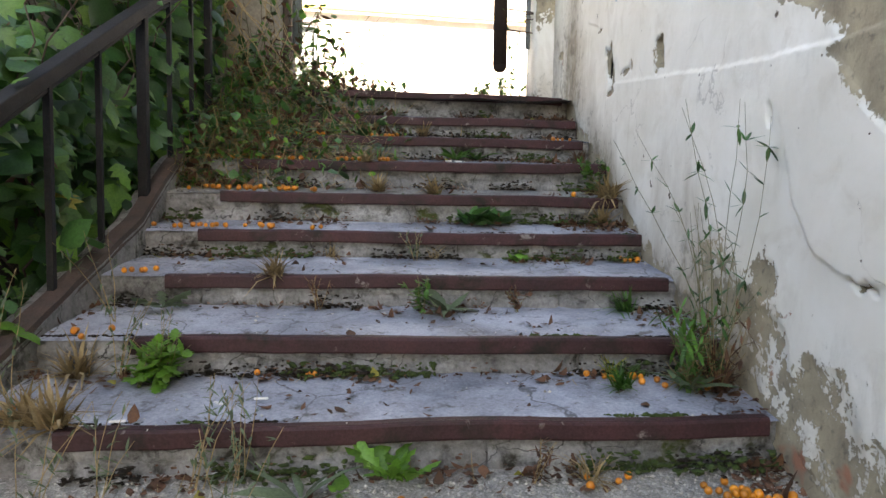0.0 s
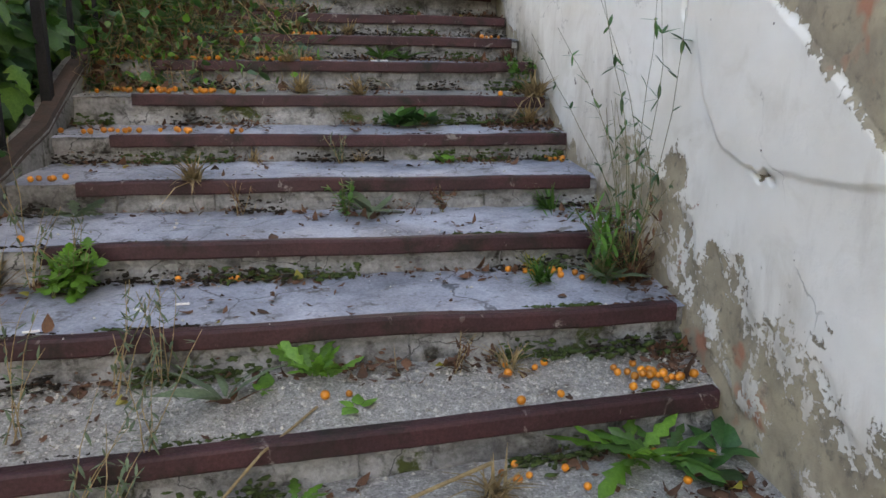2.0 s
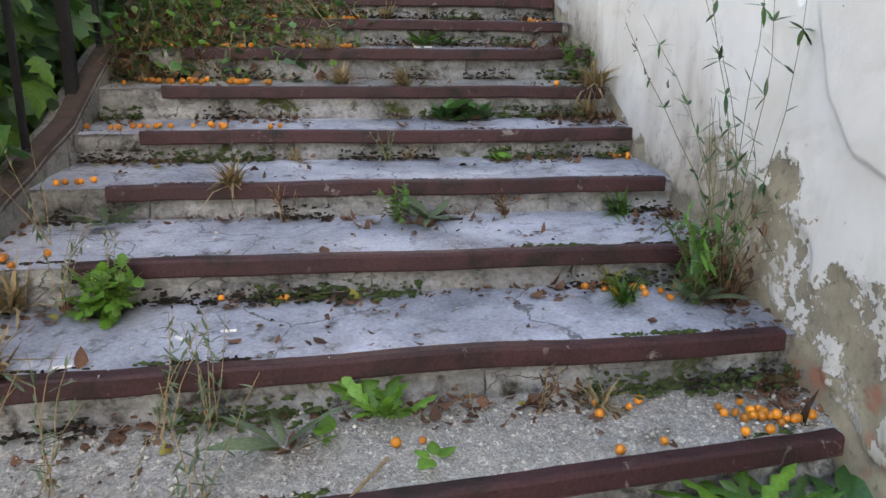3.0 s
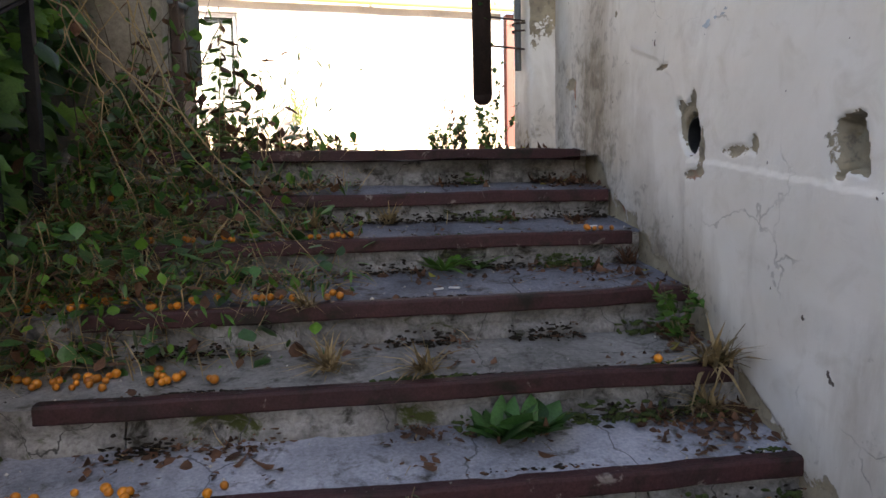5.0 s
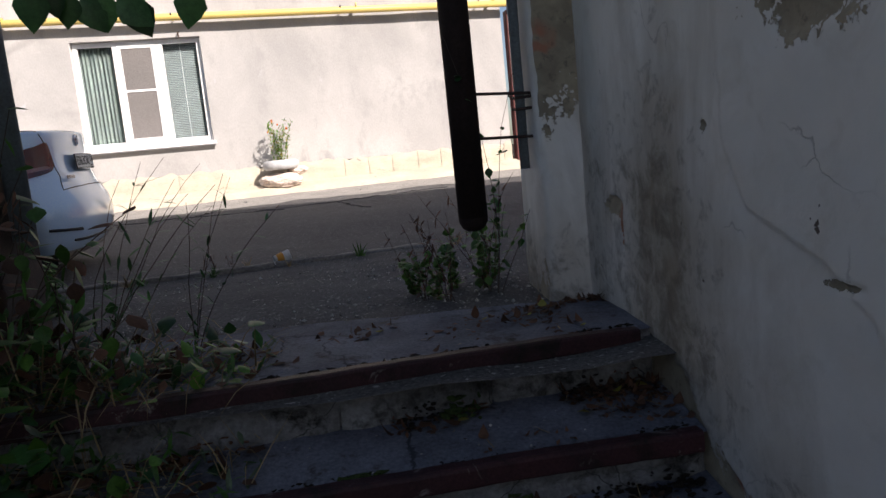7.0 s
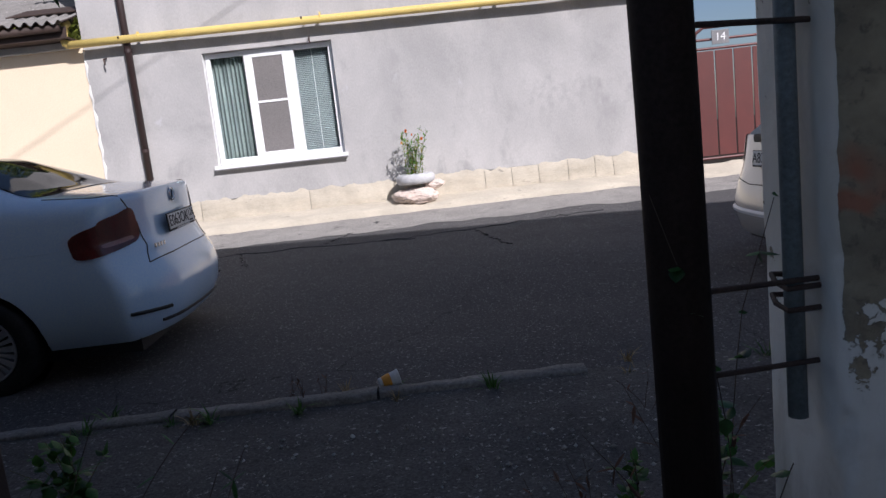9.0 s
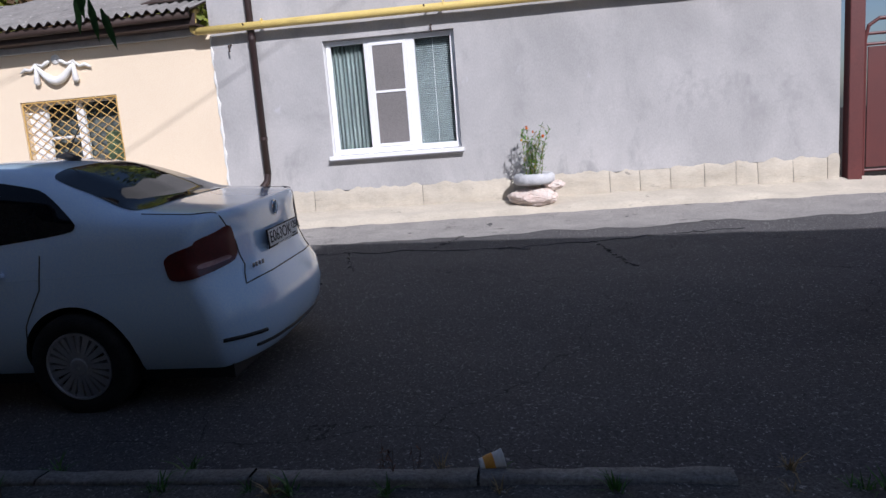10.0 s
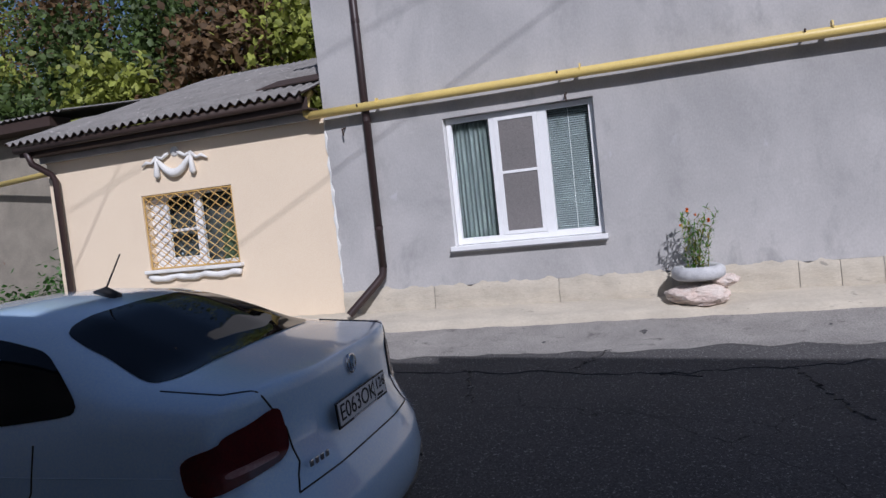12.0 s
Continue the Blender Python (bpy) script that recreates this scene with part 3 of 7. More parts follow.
def hollow(y, z):
    """Depth of the holes knocked into the wall."""
    if not (abs(y - 3.79) < 0.2 and abs(z - 2.45) < 0.2 or abs(y - 2.93) < 0.12 and abs(z - 2.335) < 0.15 or abs(y - 1.876) < 0.06 and abs(z - 1.92) < 0.09 or abs(y - 1.36) < 0.12 and abs(z - 1.42) < 0.05):
        return 0.0
    n = noise.fractal(Vector((y * 16, z * 16, 3.0)), 1.0, 2.0, 4)
    a = math.hypot((y - 3.788) / 0.082, (z - 2.450) / 0.092) + 0.20 * n
    apex = math.hypot((y - 3.862) / 0.040, (z - 2.528) / 0.034) + 0.2 * n
    void = math.hypot((y - 3.768) / 0.072, (z - 2.415) / 0.074)
    b = max(abs(y - 2.93 - 0.1 * (z - 2.335)) / 0.052, abs(z - 2.335) / 0.075) + 0.30 * n
    c = math.hypot((y - 1.876 - 0.2 * (z - 1.92)) / 0.014, (z - 1.92) / 0.040) + 0.25 * n
    e = math.hypot((y - 1.36 - (z - 1.42) * 1.5) / 0.050, (z - 1.424 - 0.01 * math.sin(y * 90)) / 0.009)
    return (0.018 * smooth_step(1.05, 0.85, a) + 0.014 * smooth_step(1.1, 0.6, apex) + 0.21 * smooth_step(1.04, 0.94, void) + 0.055 * smooth_step(1.05, 0.85, b)
            + 0.07 * smooth_step(1.2, 0.7, c) + 0.04 * smooth_step(1.1, 0.8, e))


def ledge(y, z):
    """Coats laid over one another, each a little proud of the last."""
    line = float(np.interp(y, [1.5, 2.17, 3.55, 3.8], [2.077, 2.134, 2.308, 2.33])) + 0.006 * noise.noise(Vector((y * 8, 0, 0)))
    brim = float(np.interp(z, [2.25, 2.45, 2.545, 2.65, 2.74, 2.826, 2.99, 3.4], [3.74, 3.84, 3.882, 3.942, 4.072, 4.331, 4.417, 4.45])) + 0.012 * noise.noise(Vector((z * 14, y * 9, 0)))
    d = 0.007 * smooth_step(brim + 0.006, brim - 0.006, y) if z > line else 0.0
    if y < 3.8:
        d = max(d, 0.013 * smooth_step(line + 0.003, line - 0.005, z))
    rim = float(np.interp(y, [0, 1.32, 1.41, 1.59, 1.70, 1.80], [1.44, 1.432, 1.427, 1.497, 1.627, 1.90])) + 0.008 * noise.noise(Vector((y * 15, z * 15, 2)))
    if y < 1.85 and z < line:
        d += 0.009 * smooth_step(rim - 0.005, rim + 0.005, z) * smooth_step(1.85, 1.70, y)
    return d


def coarse(field):
    """The field over the wall on a 2.5 cm grid, and a quick look-up between its corners."""
    g = np.array([[field(-1.4 + 0.025 * a, -0.2 + 0.025 * b) for b in range(166)] for a in range(278)])

    def at(y, z):
        p, q = (y + 1.4) / 0.025, (z + 0.2) / 0.025
        a, b = int(p), int(q)
        p, q = p - a, q - b
        return float((g[a, b] * (1 - q) + g[a, b + 1] * q) * (1 - p) + (g[a + 1, b] * (1 - q) + g[a + 1, b + 1] * q) * p)
    return at


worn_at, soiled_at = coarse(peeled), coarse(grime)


def coat_at(i, j):
    y, z = -1.4 + 6.9 * i, -0.2 + 4.1 * j
    if z < stair_z(y) - 0.45:
        return (WALL_X, y, z)
    d = 0.003 + ledge(y, z) + rough((y, z, 0), 1.3, 0.006) + rough((y, z, 5), 7, 0.0032)
    d -= 0.008 * smooth_step(-0.05, 0.12, worn_at(y, z))
    return (WALL_X - d + hollow(y, z), y, z)


def soiled(name, verts, faces, wear, dirt):
    """A plastered mesh that carries how worn and how soiled it is at each place."""
    me = mesh_of(name, verts, faces, PLASTER, True)
    for key, values in (("wear", wear), ("dirt", dirt)):
        me.attributes.new(key, "FLOAT", "POINT").data.foreach_set("value", values)
    return me


wall_east = thing("wall_east", "white plastered wall flaking off lime render, beside the stairs", "wall", kind="structure")
v, f = sheet(800, 476, coat_at)
f = [q for q in f if v[q[0]][2] > stair_z(v[q[0]][1]) - 0.42]
worn = [1.2 if hollow(p[1], p[2]) > 0.012 else worn_at(p[1], p[2]) for p in v]
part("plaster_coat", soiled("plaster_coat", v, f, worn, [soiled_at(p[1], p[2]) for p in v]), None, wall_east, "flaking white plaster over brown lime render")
# the gate pier: a narrow front and a side face, with rounded crumbling edges
PIER = [(0.0, 2.05, 5.5), (0.02, 2.03, 5.496), (0.14, 1.905, 5.497), (0.155, 1.893, 5.502), (0.165, 1.888, 5.515), (0.30, 1.886, 5.65), (0.53, 1.886, 5.875), (0.70, 2.055, 5.88)]


def pier_at(i, j):
    k = 0.70 * i
    x, y, z = float(np.interp(k, [p[0] for p in PIER], [p[1] for p in PIER])), float(np.interp(k, [p[0] for p in PIER], [p[2] for p in PIER])), 2.3 + 2.2 * j
    chip = 0.012 * max(0.0, noise.fractal(Vector((2.0, z * 6, 1.0)), 1.0, 2.0, 4)) * math.exp(-((k - 0.157) / 0.02) ** 2)
    front = k < 0.157
    d = rough((k, z, 3), 5, 0.004) + 0.004 - chip
    return (x - (0 if front else d) + 0.7 * chip, y - (d if front else 0) + 0.7 * chip, z)


def pier_worn(k, z):
    n1 = noise.fractal(Vector((k * 7, z * 4, 11.0)), 1.0, 2.0, 5)
    n2 = noise.fractal(Vector((k * 16, z * 9, 2.0)), 1.0, 2.0, 4)
    if k < 0.157:
        return max(-1, min(1.2, (z - 3.12 - 0.5 * max(0, 0.10 - k)) * 4 + 0.5 * n1 + 0.3 * n2))
    return max(-1, min(1.2, max((z - 3.95) * 4, (2.60 - z) * 2.5 - 0.55, -0.55) + 0.55 * n1 + 0.3 * n2))


v, f = sheet(90, 240, pier_at)
keys = [0.70 * (i % 91) / 90 for i in range(len(v))]
part("pier_coat", soiled("pier_coat", v, f, [pier_worn(k, p[2]) for k, p in zip(keys, v)], [max(0.0, min(1.0, 0.60 - (p[2] - 2.4) * 0.9 + 0.4 * noise.noise(Vector((k * 4, p[2], 0))))) for k, p in zip(keys, v)]), None, wall_east, "plastered gate pier with bare brown render at its top")
bm = lathe([(0.001, 0.17), (0.060, 0.17), (0.064, 0.02), (0.070, 0.02), (0.072, 0.17)], 28, None, Matrix.Translation((WALL_X - 0.004, 3.768, 2.415)) @ Matrix.Rotation(math.pi / 2, 4, "Y"))
part("pipe_stub", bm, BLACK_PLASTIC, wall_east, "dark old pipe end in the wall")
part("building_core", box((WALL_X + 0.3, -9, -0.6), (14, 6.02, 8.25)), BEIGE, wall_east)
part("upper_wall", box((WALL_X, -9, 3.9), (WALL_X + 0.29, 5.5, 8.25), 0.01), PLASTER, wall_east)
part("lower_backing", box((WALL_X + 0.275, -1.4, -0.6), (WALL_X + 0.29, 5.5, 3.89)), RENDER, wall_east)
part("back_wall", box((WALL_X, -9, -0.6), (WALL_X + 0.29, -1.4, 3.89)), PLASTER, wall_east)
part("pier_core", box((WALL_X - 0.14, 5.53, 2.2), (WALL_X + 0.29, 5.865, 8.25)), RENDER, wall_east)
part("street_front", box((WALL_X + 0.06, 6.052, 2.2), (14, 6.10, 8.25)), PLASTER, wall_east)
# unseen block added above the roof to keep sun off the sedan's side
part("rear_storey", box((WALL_X + 0.01, -9, 8.25), (14, 4.6, 9.4)), BEIGE, wall_east)

# faded chalk scribbles on the wall
scribble = thing("chalk_scribble", "faded blue and red chalk scribbles on the plaster", "scribble")
for y, z, w, mm in ((3.655, 2.790, 0.030, GRAFFITI), (3.60, 2.800, 0.012, GRAFFITI), (3.555, 2.803, 0.016, GRAFFITI), (3.535, 2.815, 0.012, GRAFFITI), (3.41, 2.816, 0.012, GRAFFITI)):
    smear = [(WALL_X - 0.0135, y + w * math.cos(a) * (0.8 + 0.35 * math.sin(3 * a + y * 40)), z + 0.45 * w * math.sin(a) * (0.8 + 0.35 * math.cos(2 * a + y * 90))) for a in (2 * math.pi * k / 18 for k in range(18))]
    part("stroke", mesh_of("stroke", smear, [tuple(range(18))], mm), None, scribble)

# conduit with clamps on the pier, and the loose rods that hold the rain pipe
conduit = thing("wall_conduit", "grey steel conduit with clamps on the gate pier", "conduit")
part("pipe", tube([(1.845, 5.62, 2.93), (1.845, 5.62, 4.3)], 0.020, 10), GREY_PIPE, conduit, smooth=True)
part("cable", tube([(1.868, 5.66, 3.0), (1.860, 5.665, 3.2), (1.868, 5.655, 3.5), (1.868, 5.66, 4.3)], 0.007, 6), BLACK_PLASTIC, conduit)
for zz in (3.17, 3.215, 3.9):
    part("clamp", tube([(1.895, 5.59, zz), (1.822, 5.59, zz - 0.004), (1.817, 5.64, zz), (1.83, 5.70, zz + 0.004), (1.895, 5.70, zz)], 0.006, 6), RUST, conduit)

rain = thing("rain_pipe", "dark brown rain pipe hanging on rods beside the pier", "drain pipe")
px, py = 1.595, 5.52
bm = tube([(px - 0.012, py, 4.9), (px, py, 3.6), (px + 0.004, py, 2.765)], 0.058, 20)
part("pipe", bm, DARK_PIPE, rain, smooth=True)
part("bottom_end", lathe([(0.058, 0.0), (0.056, -0.02), (0.045, -0.042), (0.025, -0.055), (0.002, -0.058)], 20, None, Matrix.Translation((px + 0.004, py, 2.767))), DARK_PIPE, rain, smooth=True)
for zz in (3.735, 3.235, 3.065):
    part("rod", tube([(px + 0.03, py, zz), (1.89, py + 0.08, zz - 0.008)], 0.006, 8), RUST, rain)

# ---- the building on the other side of the stair head ----
west = thing("wall_west", "stained beige rendered building with a peeling corner", "building", kind="structure")
part("wall", box((-9.5, 5.35, -0.3), (-0.20, 5.84, 5.5), 0.015), BEIGE, west)
part("corner_post", box((-0.199, 5.5, 2.2), (-0.15, 5.83, 5.45), 0.008), RUST, west, "peeling reddish corner board")
part("roof_edge", box((-9.7, 5.2, 5.5), (-0.05, 6.25, 5.62), 0.01), DARK_WOOD, west)
corner_pipe = thing("corner_pipe", "grey-blue steel pipe strapped to the building corner", "pipe")
part("pipe", tube([(-0.10, 5.62, 2.85), (-0.10, 5.62, 5.4)], 0.042, 16), GREY_PIPE, corner_pipe, smooth=True)
for zz in (3.28, 3.55, 4.4):
    part("branch", tube([(-0.10, 5.60, zz), (-0.35, 5.32, zz + 0.05), (-0.75, 5.32, zz + 0.12)], 0.016, 8), GREY_PIPE, corner_pipe, smooth=True)

# low wall and bank on the open side, under the creeper
garden = thing("wall_garden", "rough stone garden wall behind the creeper", "wall", kind="structure")
rng = random.Random(5)
part("backing", box((-3.2, -3.5, -0.4), (-2.75, 5.34, 3.6)), SOIL, garden)
for row in range(9):
    y = -1.5 + rng.uniform(0, 0.3)
    while y < 5.2:
        w = rng.uniform(0.25, 0.5)
        part("stone", box((-2.76, y + 0.012, 0.1 + row * 0.28), (-2.70 + rng.uniform(-0.02, 0.04), y + w - 0.012, 0.1 + row * 0.28 + 0.26), 0.025), CONCRETE, garden)
        y += w


def bank_at(i, j):
    x, y = -2.76 + 2.25 * i, -3 + 8.4 * j
    return (x, y, stair_z(y) - 0.42 + 0.25 * (1 - i) + rough((x, y, 1), 1.5, 0.12))


v, f = sheet(30, 60, bank_at)
tagged(new("garden_bank", mesh_of("garden_bank", v, f, SOIL, True)), "dark soil bank under the creeper", "soil", kind="structure")

# ---- pavement, kerb, road, ground ----
KERB_V = -7.09


def pavement_at(i, j):
    u = -9 + 22 * i
    far = street(u, KERB_V + 0.02, 0)
    y = 4.74 + (far.y - 4.74) * j
    z = 2.385 + 0.055 * j - 0.022 * max(0.0, 1 - j * 3)
    return (far.x - 0.9 * (1 - j) * 0 , y, z + rough((far.x, y, 0), 1.2, 0.02) + rough((far.x, y, 3), 9, 0.006))


v, f = sheet(150, 36, pavement_at)
tagged(new("pavement", mesh_of("pavement", v, f, PAVING, True)), "gritty broken asphalt pavement at the stair head", "pavement", kind="structure")


def road_z(u, v):
    return 2.325 + 0.28 * (v + 7.1) / 6.6 + 0.09 * max(0.0, (v + 7.1) / 6.6) ** 3 + 0.012 * math.sin(u * 0.5)


def road_at(i, j):
    u, v = -45 + 90 * i, -7.13 + 6.75 * j
    p = street(u, v, 0)
    return (p.x, p.y, road_z(u, v) + rough((p.x, p.y, 0), 0.7, 0.018) + rough((p.x, p.y, 5), 4, 0.005))


v, f = sheet(360, 60, road_at)
tagged(new("road", mesh_of("road", v, f, ASPHALT, True)), "worn grey asphalt street with cracks", "road", kind="structure")

kerb = thing("kerb", "worn concrete kerb stones along the pavement", "kerb", kind="structure")
rng = random.Random(3)
u = -9.0
while u < 12:
    w = rng.uniform(0.9, 1.05)
    tilt = rng.uniform(-0.012, 0.012)
    sunk = -0.05 if 1.55 < u < 2.6 else 0.0

    def stone_at(i, j, u=u, w=w, tilt=tilt, sunk=sunk):
        a = u + 0.006 + (w - 0.012) * i
        prof = [(0.075, -0.16), (0.07, -0.005), (0.055, 0.012), (-0.035, 0.016), (-0.048, 0.006), (-0.052, -0.06)]
        q = prof[min(5, round(j * 5))]
        p = street(a, KERB_V + q[0] + tilt * (i - 0.5) + rough((a, q[0], q[1]), 9, 0.008), 0)
        return (p.x, p.y, 2.445 + sunk + q[1] + rough((a, q[1], q[0]), 7, 0.010))

    v, f = sheet(16, 5, stone_at)
    part("kerb_stone", mesh_of("kerb_stone", v, f, KERB, True), None, kerb)
    u += w


def ground_at(i, j):
    x, y = -320 + 640 * i, -320 + 640 * j
    z = -0.45 if y < 5 else 2.1
    if y > 20:
        z += min(26.0, (y - 20) * 0.45) * smooth_step(20, -25, x)
    return (x, y, z)


v, f = sheet(128, 128, ground_at)
tagged(new("ground", mesh_of("ground", v, f, SOIL, True)), "bare soil and grass reaching to the wooded hill", "ground", kind="structure")

# ---- the grey house across the street ----
def at_street(bm):
    bmesh.ops.transform(bm, matrix=STREET, verts=bm.verts)
    return bm


house = thing("grey_house", "grey cement-rendered house with a cream plinth", "house", STREET)
W0, W1, ZS, ZT = -1.86, 0.0, 3.60, 5.25
HL, HR, HT = -3.5, 4.93, 9.2


def stucco(u0, u1, z0, z1, name="wall"):
    def at(i, j):
        u, z = u0 + (u1 - u0) * i, z0 + (z1 - z0) * j
        return (u, -rough((u, 0, z), 0.8, 0.012) - rough((u, 4, z), 5, 0.002), z)
    v, f = sheet(max(2, int((u1 - u0) * 9)), max(2, int((z1 - z0) * 9)), at)
    return part(name, mesh_of(name, v, f, STUCCO, True), None, house)


stucco(HL, W0, 3.15, HT)
stucco(W1, HR, 3.15, HT)
stucco(W0, W1, 3.15, ZS)
stucco(W0, W1, ZT, HT)
part("wall_back", box((HL, 0.32, 2.4), (HR, 6.0, HT)), STUCCO, house)
part("wall_end", box((HR - 0.06, 0.012, 2.4), (HR, 0.33, HT)), STUCCO, house)
part("wall_end", box((HL, 0.012, 2.4), (HL + 0.06, 0.33, HT)), STUCCO, house)
part("reveal", box((W0 - 0.02, 0.014, ZS - 0.05), (W0, 0.32, ZT + 0.05)), WHITE, house)
part("reveal", box((W1, 0.014, ZS - 0.05), (W1 + 0.02, 0.32, ZT + 0.05)), STUCCO, house)
part("lintel", box((W0 - 0.02, 0.014, ZT), (W1 + 0.02, 0.32, ZT + 0.03)), STUCCO, house)
part("roof", box((HL - 0.2, -0.4, HT), (HR + 0.2, 6.2, HT + 0.15), 0.02), ETERNIT, house)

# plinth of rendered blocks, some joints open
rng = random.Random(11)
u = HL
while u < HR:
    w = min(rng.choice((0.9, 1.3, 1.6)) if u < 1.3 else rng.choice((0.28, 0.4, 0.42, 0.44)), HR - u)

    def plinth_at(i, j, u=u, w=w):
        a, z = u + 0.003 + (w - 0.006) * i, 2.55 + 0.62 * j
        out = 0.035 + 0.03 * (1 - j) - 0.005 * abs(2 * i - 1) ** 20 - 0.03 * j ** 14
        return (a, -out - rough((a, 1, z), 4, 0.022), z + (rough((a, 3, 0), 5, 0.05) if j == 1 else 0))

    v, f = sheet(max(4, int(w * 24)), 14, plinth_at)
    part("plinth_block", mesh_of("plinth_block", v, f, PLINTH, True), None, house)
    u += w

# window: three lights, the middle one with a fly screen and a transom
window = thing("window_1", "white plastic three-light window with curtains and blinds", "window", STREET, kind="structure")
F = 0.10
bars = [((W0 + 0.01, ZS + 0.07), (W0 + 0.075, ZT)), ((W1 - 0.075, ZS + 0.07), (W1 - 0.01, ZT)), ((W0 + 0.01, ZT - 0.07), (W1 - 0.01, ZT - 0.005)), ((W0 + 0.01, ZS + 0.05), (W1 - 0.01, ZS + 0.13)),
        ((-1.30, ZS + 0.07), (-1.235, ZT)), ((-0.69, ZS + 0.07), (-0.575, ZT))]
for k, ((a, z0), (b, z1)) in enumerate(bars):
    part("window_frame", box((a, F - 0.0015 * k, z0), (b, F + 0.06, z1), 0.006), WHITE, window)
for a, b, z0, z1 in ((-1.235, -1.178, ZS + 0.13, ZT - 0.07), (-0.745, -0.69, ZS + 0.13, ZT - 0.07), (-1.178, -0.745, ZT - 0.115, ZT - 0.07), (-1.178, -0.745, ZS + 0.13, ZS + 0.175), (-1.178, -0.745, 4.48, 4.515)):
    part("sash", box((a, F - 0.015, z0), (b, F + 0.03, z1), 0.004), WHITE, window)
part("fly_screen", box((-1.178, F - 0.004, ZS + 0.175), (-0.745, F + 0.001, ZT - 0.115)), INSECT_NET, window, "grey fly screen")
for a, b in ((-1.785, -1.30), (-0.57, -0.075)):
    pane = part("pane", box((a, F + 0.022, ZS + 0.13), (b, F + 0.030, ZT - 0.07)), GLASS, window)
    pane.visible_shadow = False


def curtain_at(i, j):
    u = -1.80 + 0.52 * i
    return (u, 0.215 + 0.022 * math.sin(i * 55) + 0.012 * math.sin(i * 23 + j), ZS + 0.1 + 1.5 * j)


v, f = sheet(120, 6, curtain_at)
part("curtain", mesh_of("curtain", v, f, CURTAIN, True), None, window, "pleated green-grey net curtain")
for k in range(56):
    z = ZS + 0.14 + k * 0.0265
    part("blind_slat", box((-0.59, -0.0125, -0.001), (-0.07, 0.0125, 0.001), 0, None, Matrix.Translation((0, 0.207, z)) @ Matrix.Rotation(radians(48), 4, "X")), BLIND, window)
part("blind_cord", tube([(-0.33, 0.19, ZS + 0.12), (-0.33, 0.19, ZT)], 0.003, 6), WHITE, window)
# flat dark panel in place of the room's shade
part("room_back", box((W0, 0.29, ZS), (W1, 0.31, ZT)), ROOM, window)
part("sill", box((W0 - 0.045, -0.075, ZS - 0.012), (W1 + 0.035, F + 0.03, ZS + 0.045), 0.006), WHITE, window, "white window sill")
part("sill_edge", box((W0 - 0.05, -0.085, ZS - 0.025), (W1 + 0.04, -0.070, ZS - 0.010)), GREY_EDGE, window)

# gas pipe on brackets
gas = thing("gas_pipe", "yellow gas pipe on wall brackets across the facade", "gas pipe", STREET)
part("pipe", tube([(-3.62, -0.16, 5.53), (-2.0, -0.16, 5.53), (2.0, -0.16, 5.50), (HR + 0.4, -0.16, 5.48)], 0.055, 16), GAS, gas, smooth=True)
part("elbow", tube([(-3.62, -0.16, 5.53), (-3.66, -0.16, 5.555), (-3.67, -0.15, 5.60), (-3.67, -0.10, 5.80), (-3.67, 0.02, 5.86)], 0.052, 14), GAS, gas, smooth=True)
for uu in (-2.9, -0.35, 2.2, 4.5):
    part("weld_ring", tube([(uu + 0.25, -0.16, 5.556), (uu + 0.265, -0.16, 5.556)], 0.059, 16), GAS, gas)
    part("bracket", tube([(uu, 0.03, 5.50), (uu, -0.10, 5.49), (uu, -0.16, 5.495), (uu, -0.225, 5.56)], 0.012, 6), RUST, gas)
for uu in (-3.2, -0.30):
    part("old_hook", tube([(uu, 0.02, 5.33), (uu, -0.10, 5.30), (uu + 0.01, -0.10, 5.22)], 0.012, 6), RUST, gas)

down = thing("down_pipe", "brown metal down pipe with an elbow on the facade", "drain pipe", STREET)
part("pipe", tube([(-2.845, -0.09, 3.45), (-2.845, -0.09, HT - 0.1)], 0.05, 14), BROWN_PIPE, down, smooth=True)
part("elbow", tube([(-2.845, -0.09, 3.47), (-2.86, -0.10, 3.36), (-2.93, -0.14, 3.27), (-3.28, -0.34, 2.90)], [0.05, 0.05, 0.052, 0.052], 14, caps=False), BROWN_PIPE, down, smooth=True)
for zz in (3.95, 5.35, 6.6):
    part("joint", tube([(-2.845, -0.09, zz), (-2.845, -0.09, zz + 0.05)], 0.056, 14), BROWN_PIPE, down)

# dust and grit along the far side, coloured paler to brighten the sunlit asphalt
def sunlit_dust_at(i, j):
    u = -40 + 80 * i
    v = -0.45 - (1.15 + 0.18 * noise.fractal(Vector((u * 1.5, 0, 3)), 1.0, 2.0, 5)) * (1 - j)
    p = street(u, v, 0)
    return (p.x, p.y, road_z(u, v) + rough((p.x, p.y, 0), 0.7, 0.018) + rough((p.x, p.y, 5), 4, 0.005) + 0.004)


v, f = sheet(800, 8, sunlit_dust_at)
tagged(new("road_edge", mesh_of("road_edge", v, f, SUNLIT_DUSTY, True)), "dusty asphalt along the far kerb, coloured paler as the sunlit strip", "road", kind="structure")


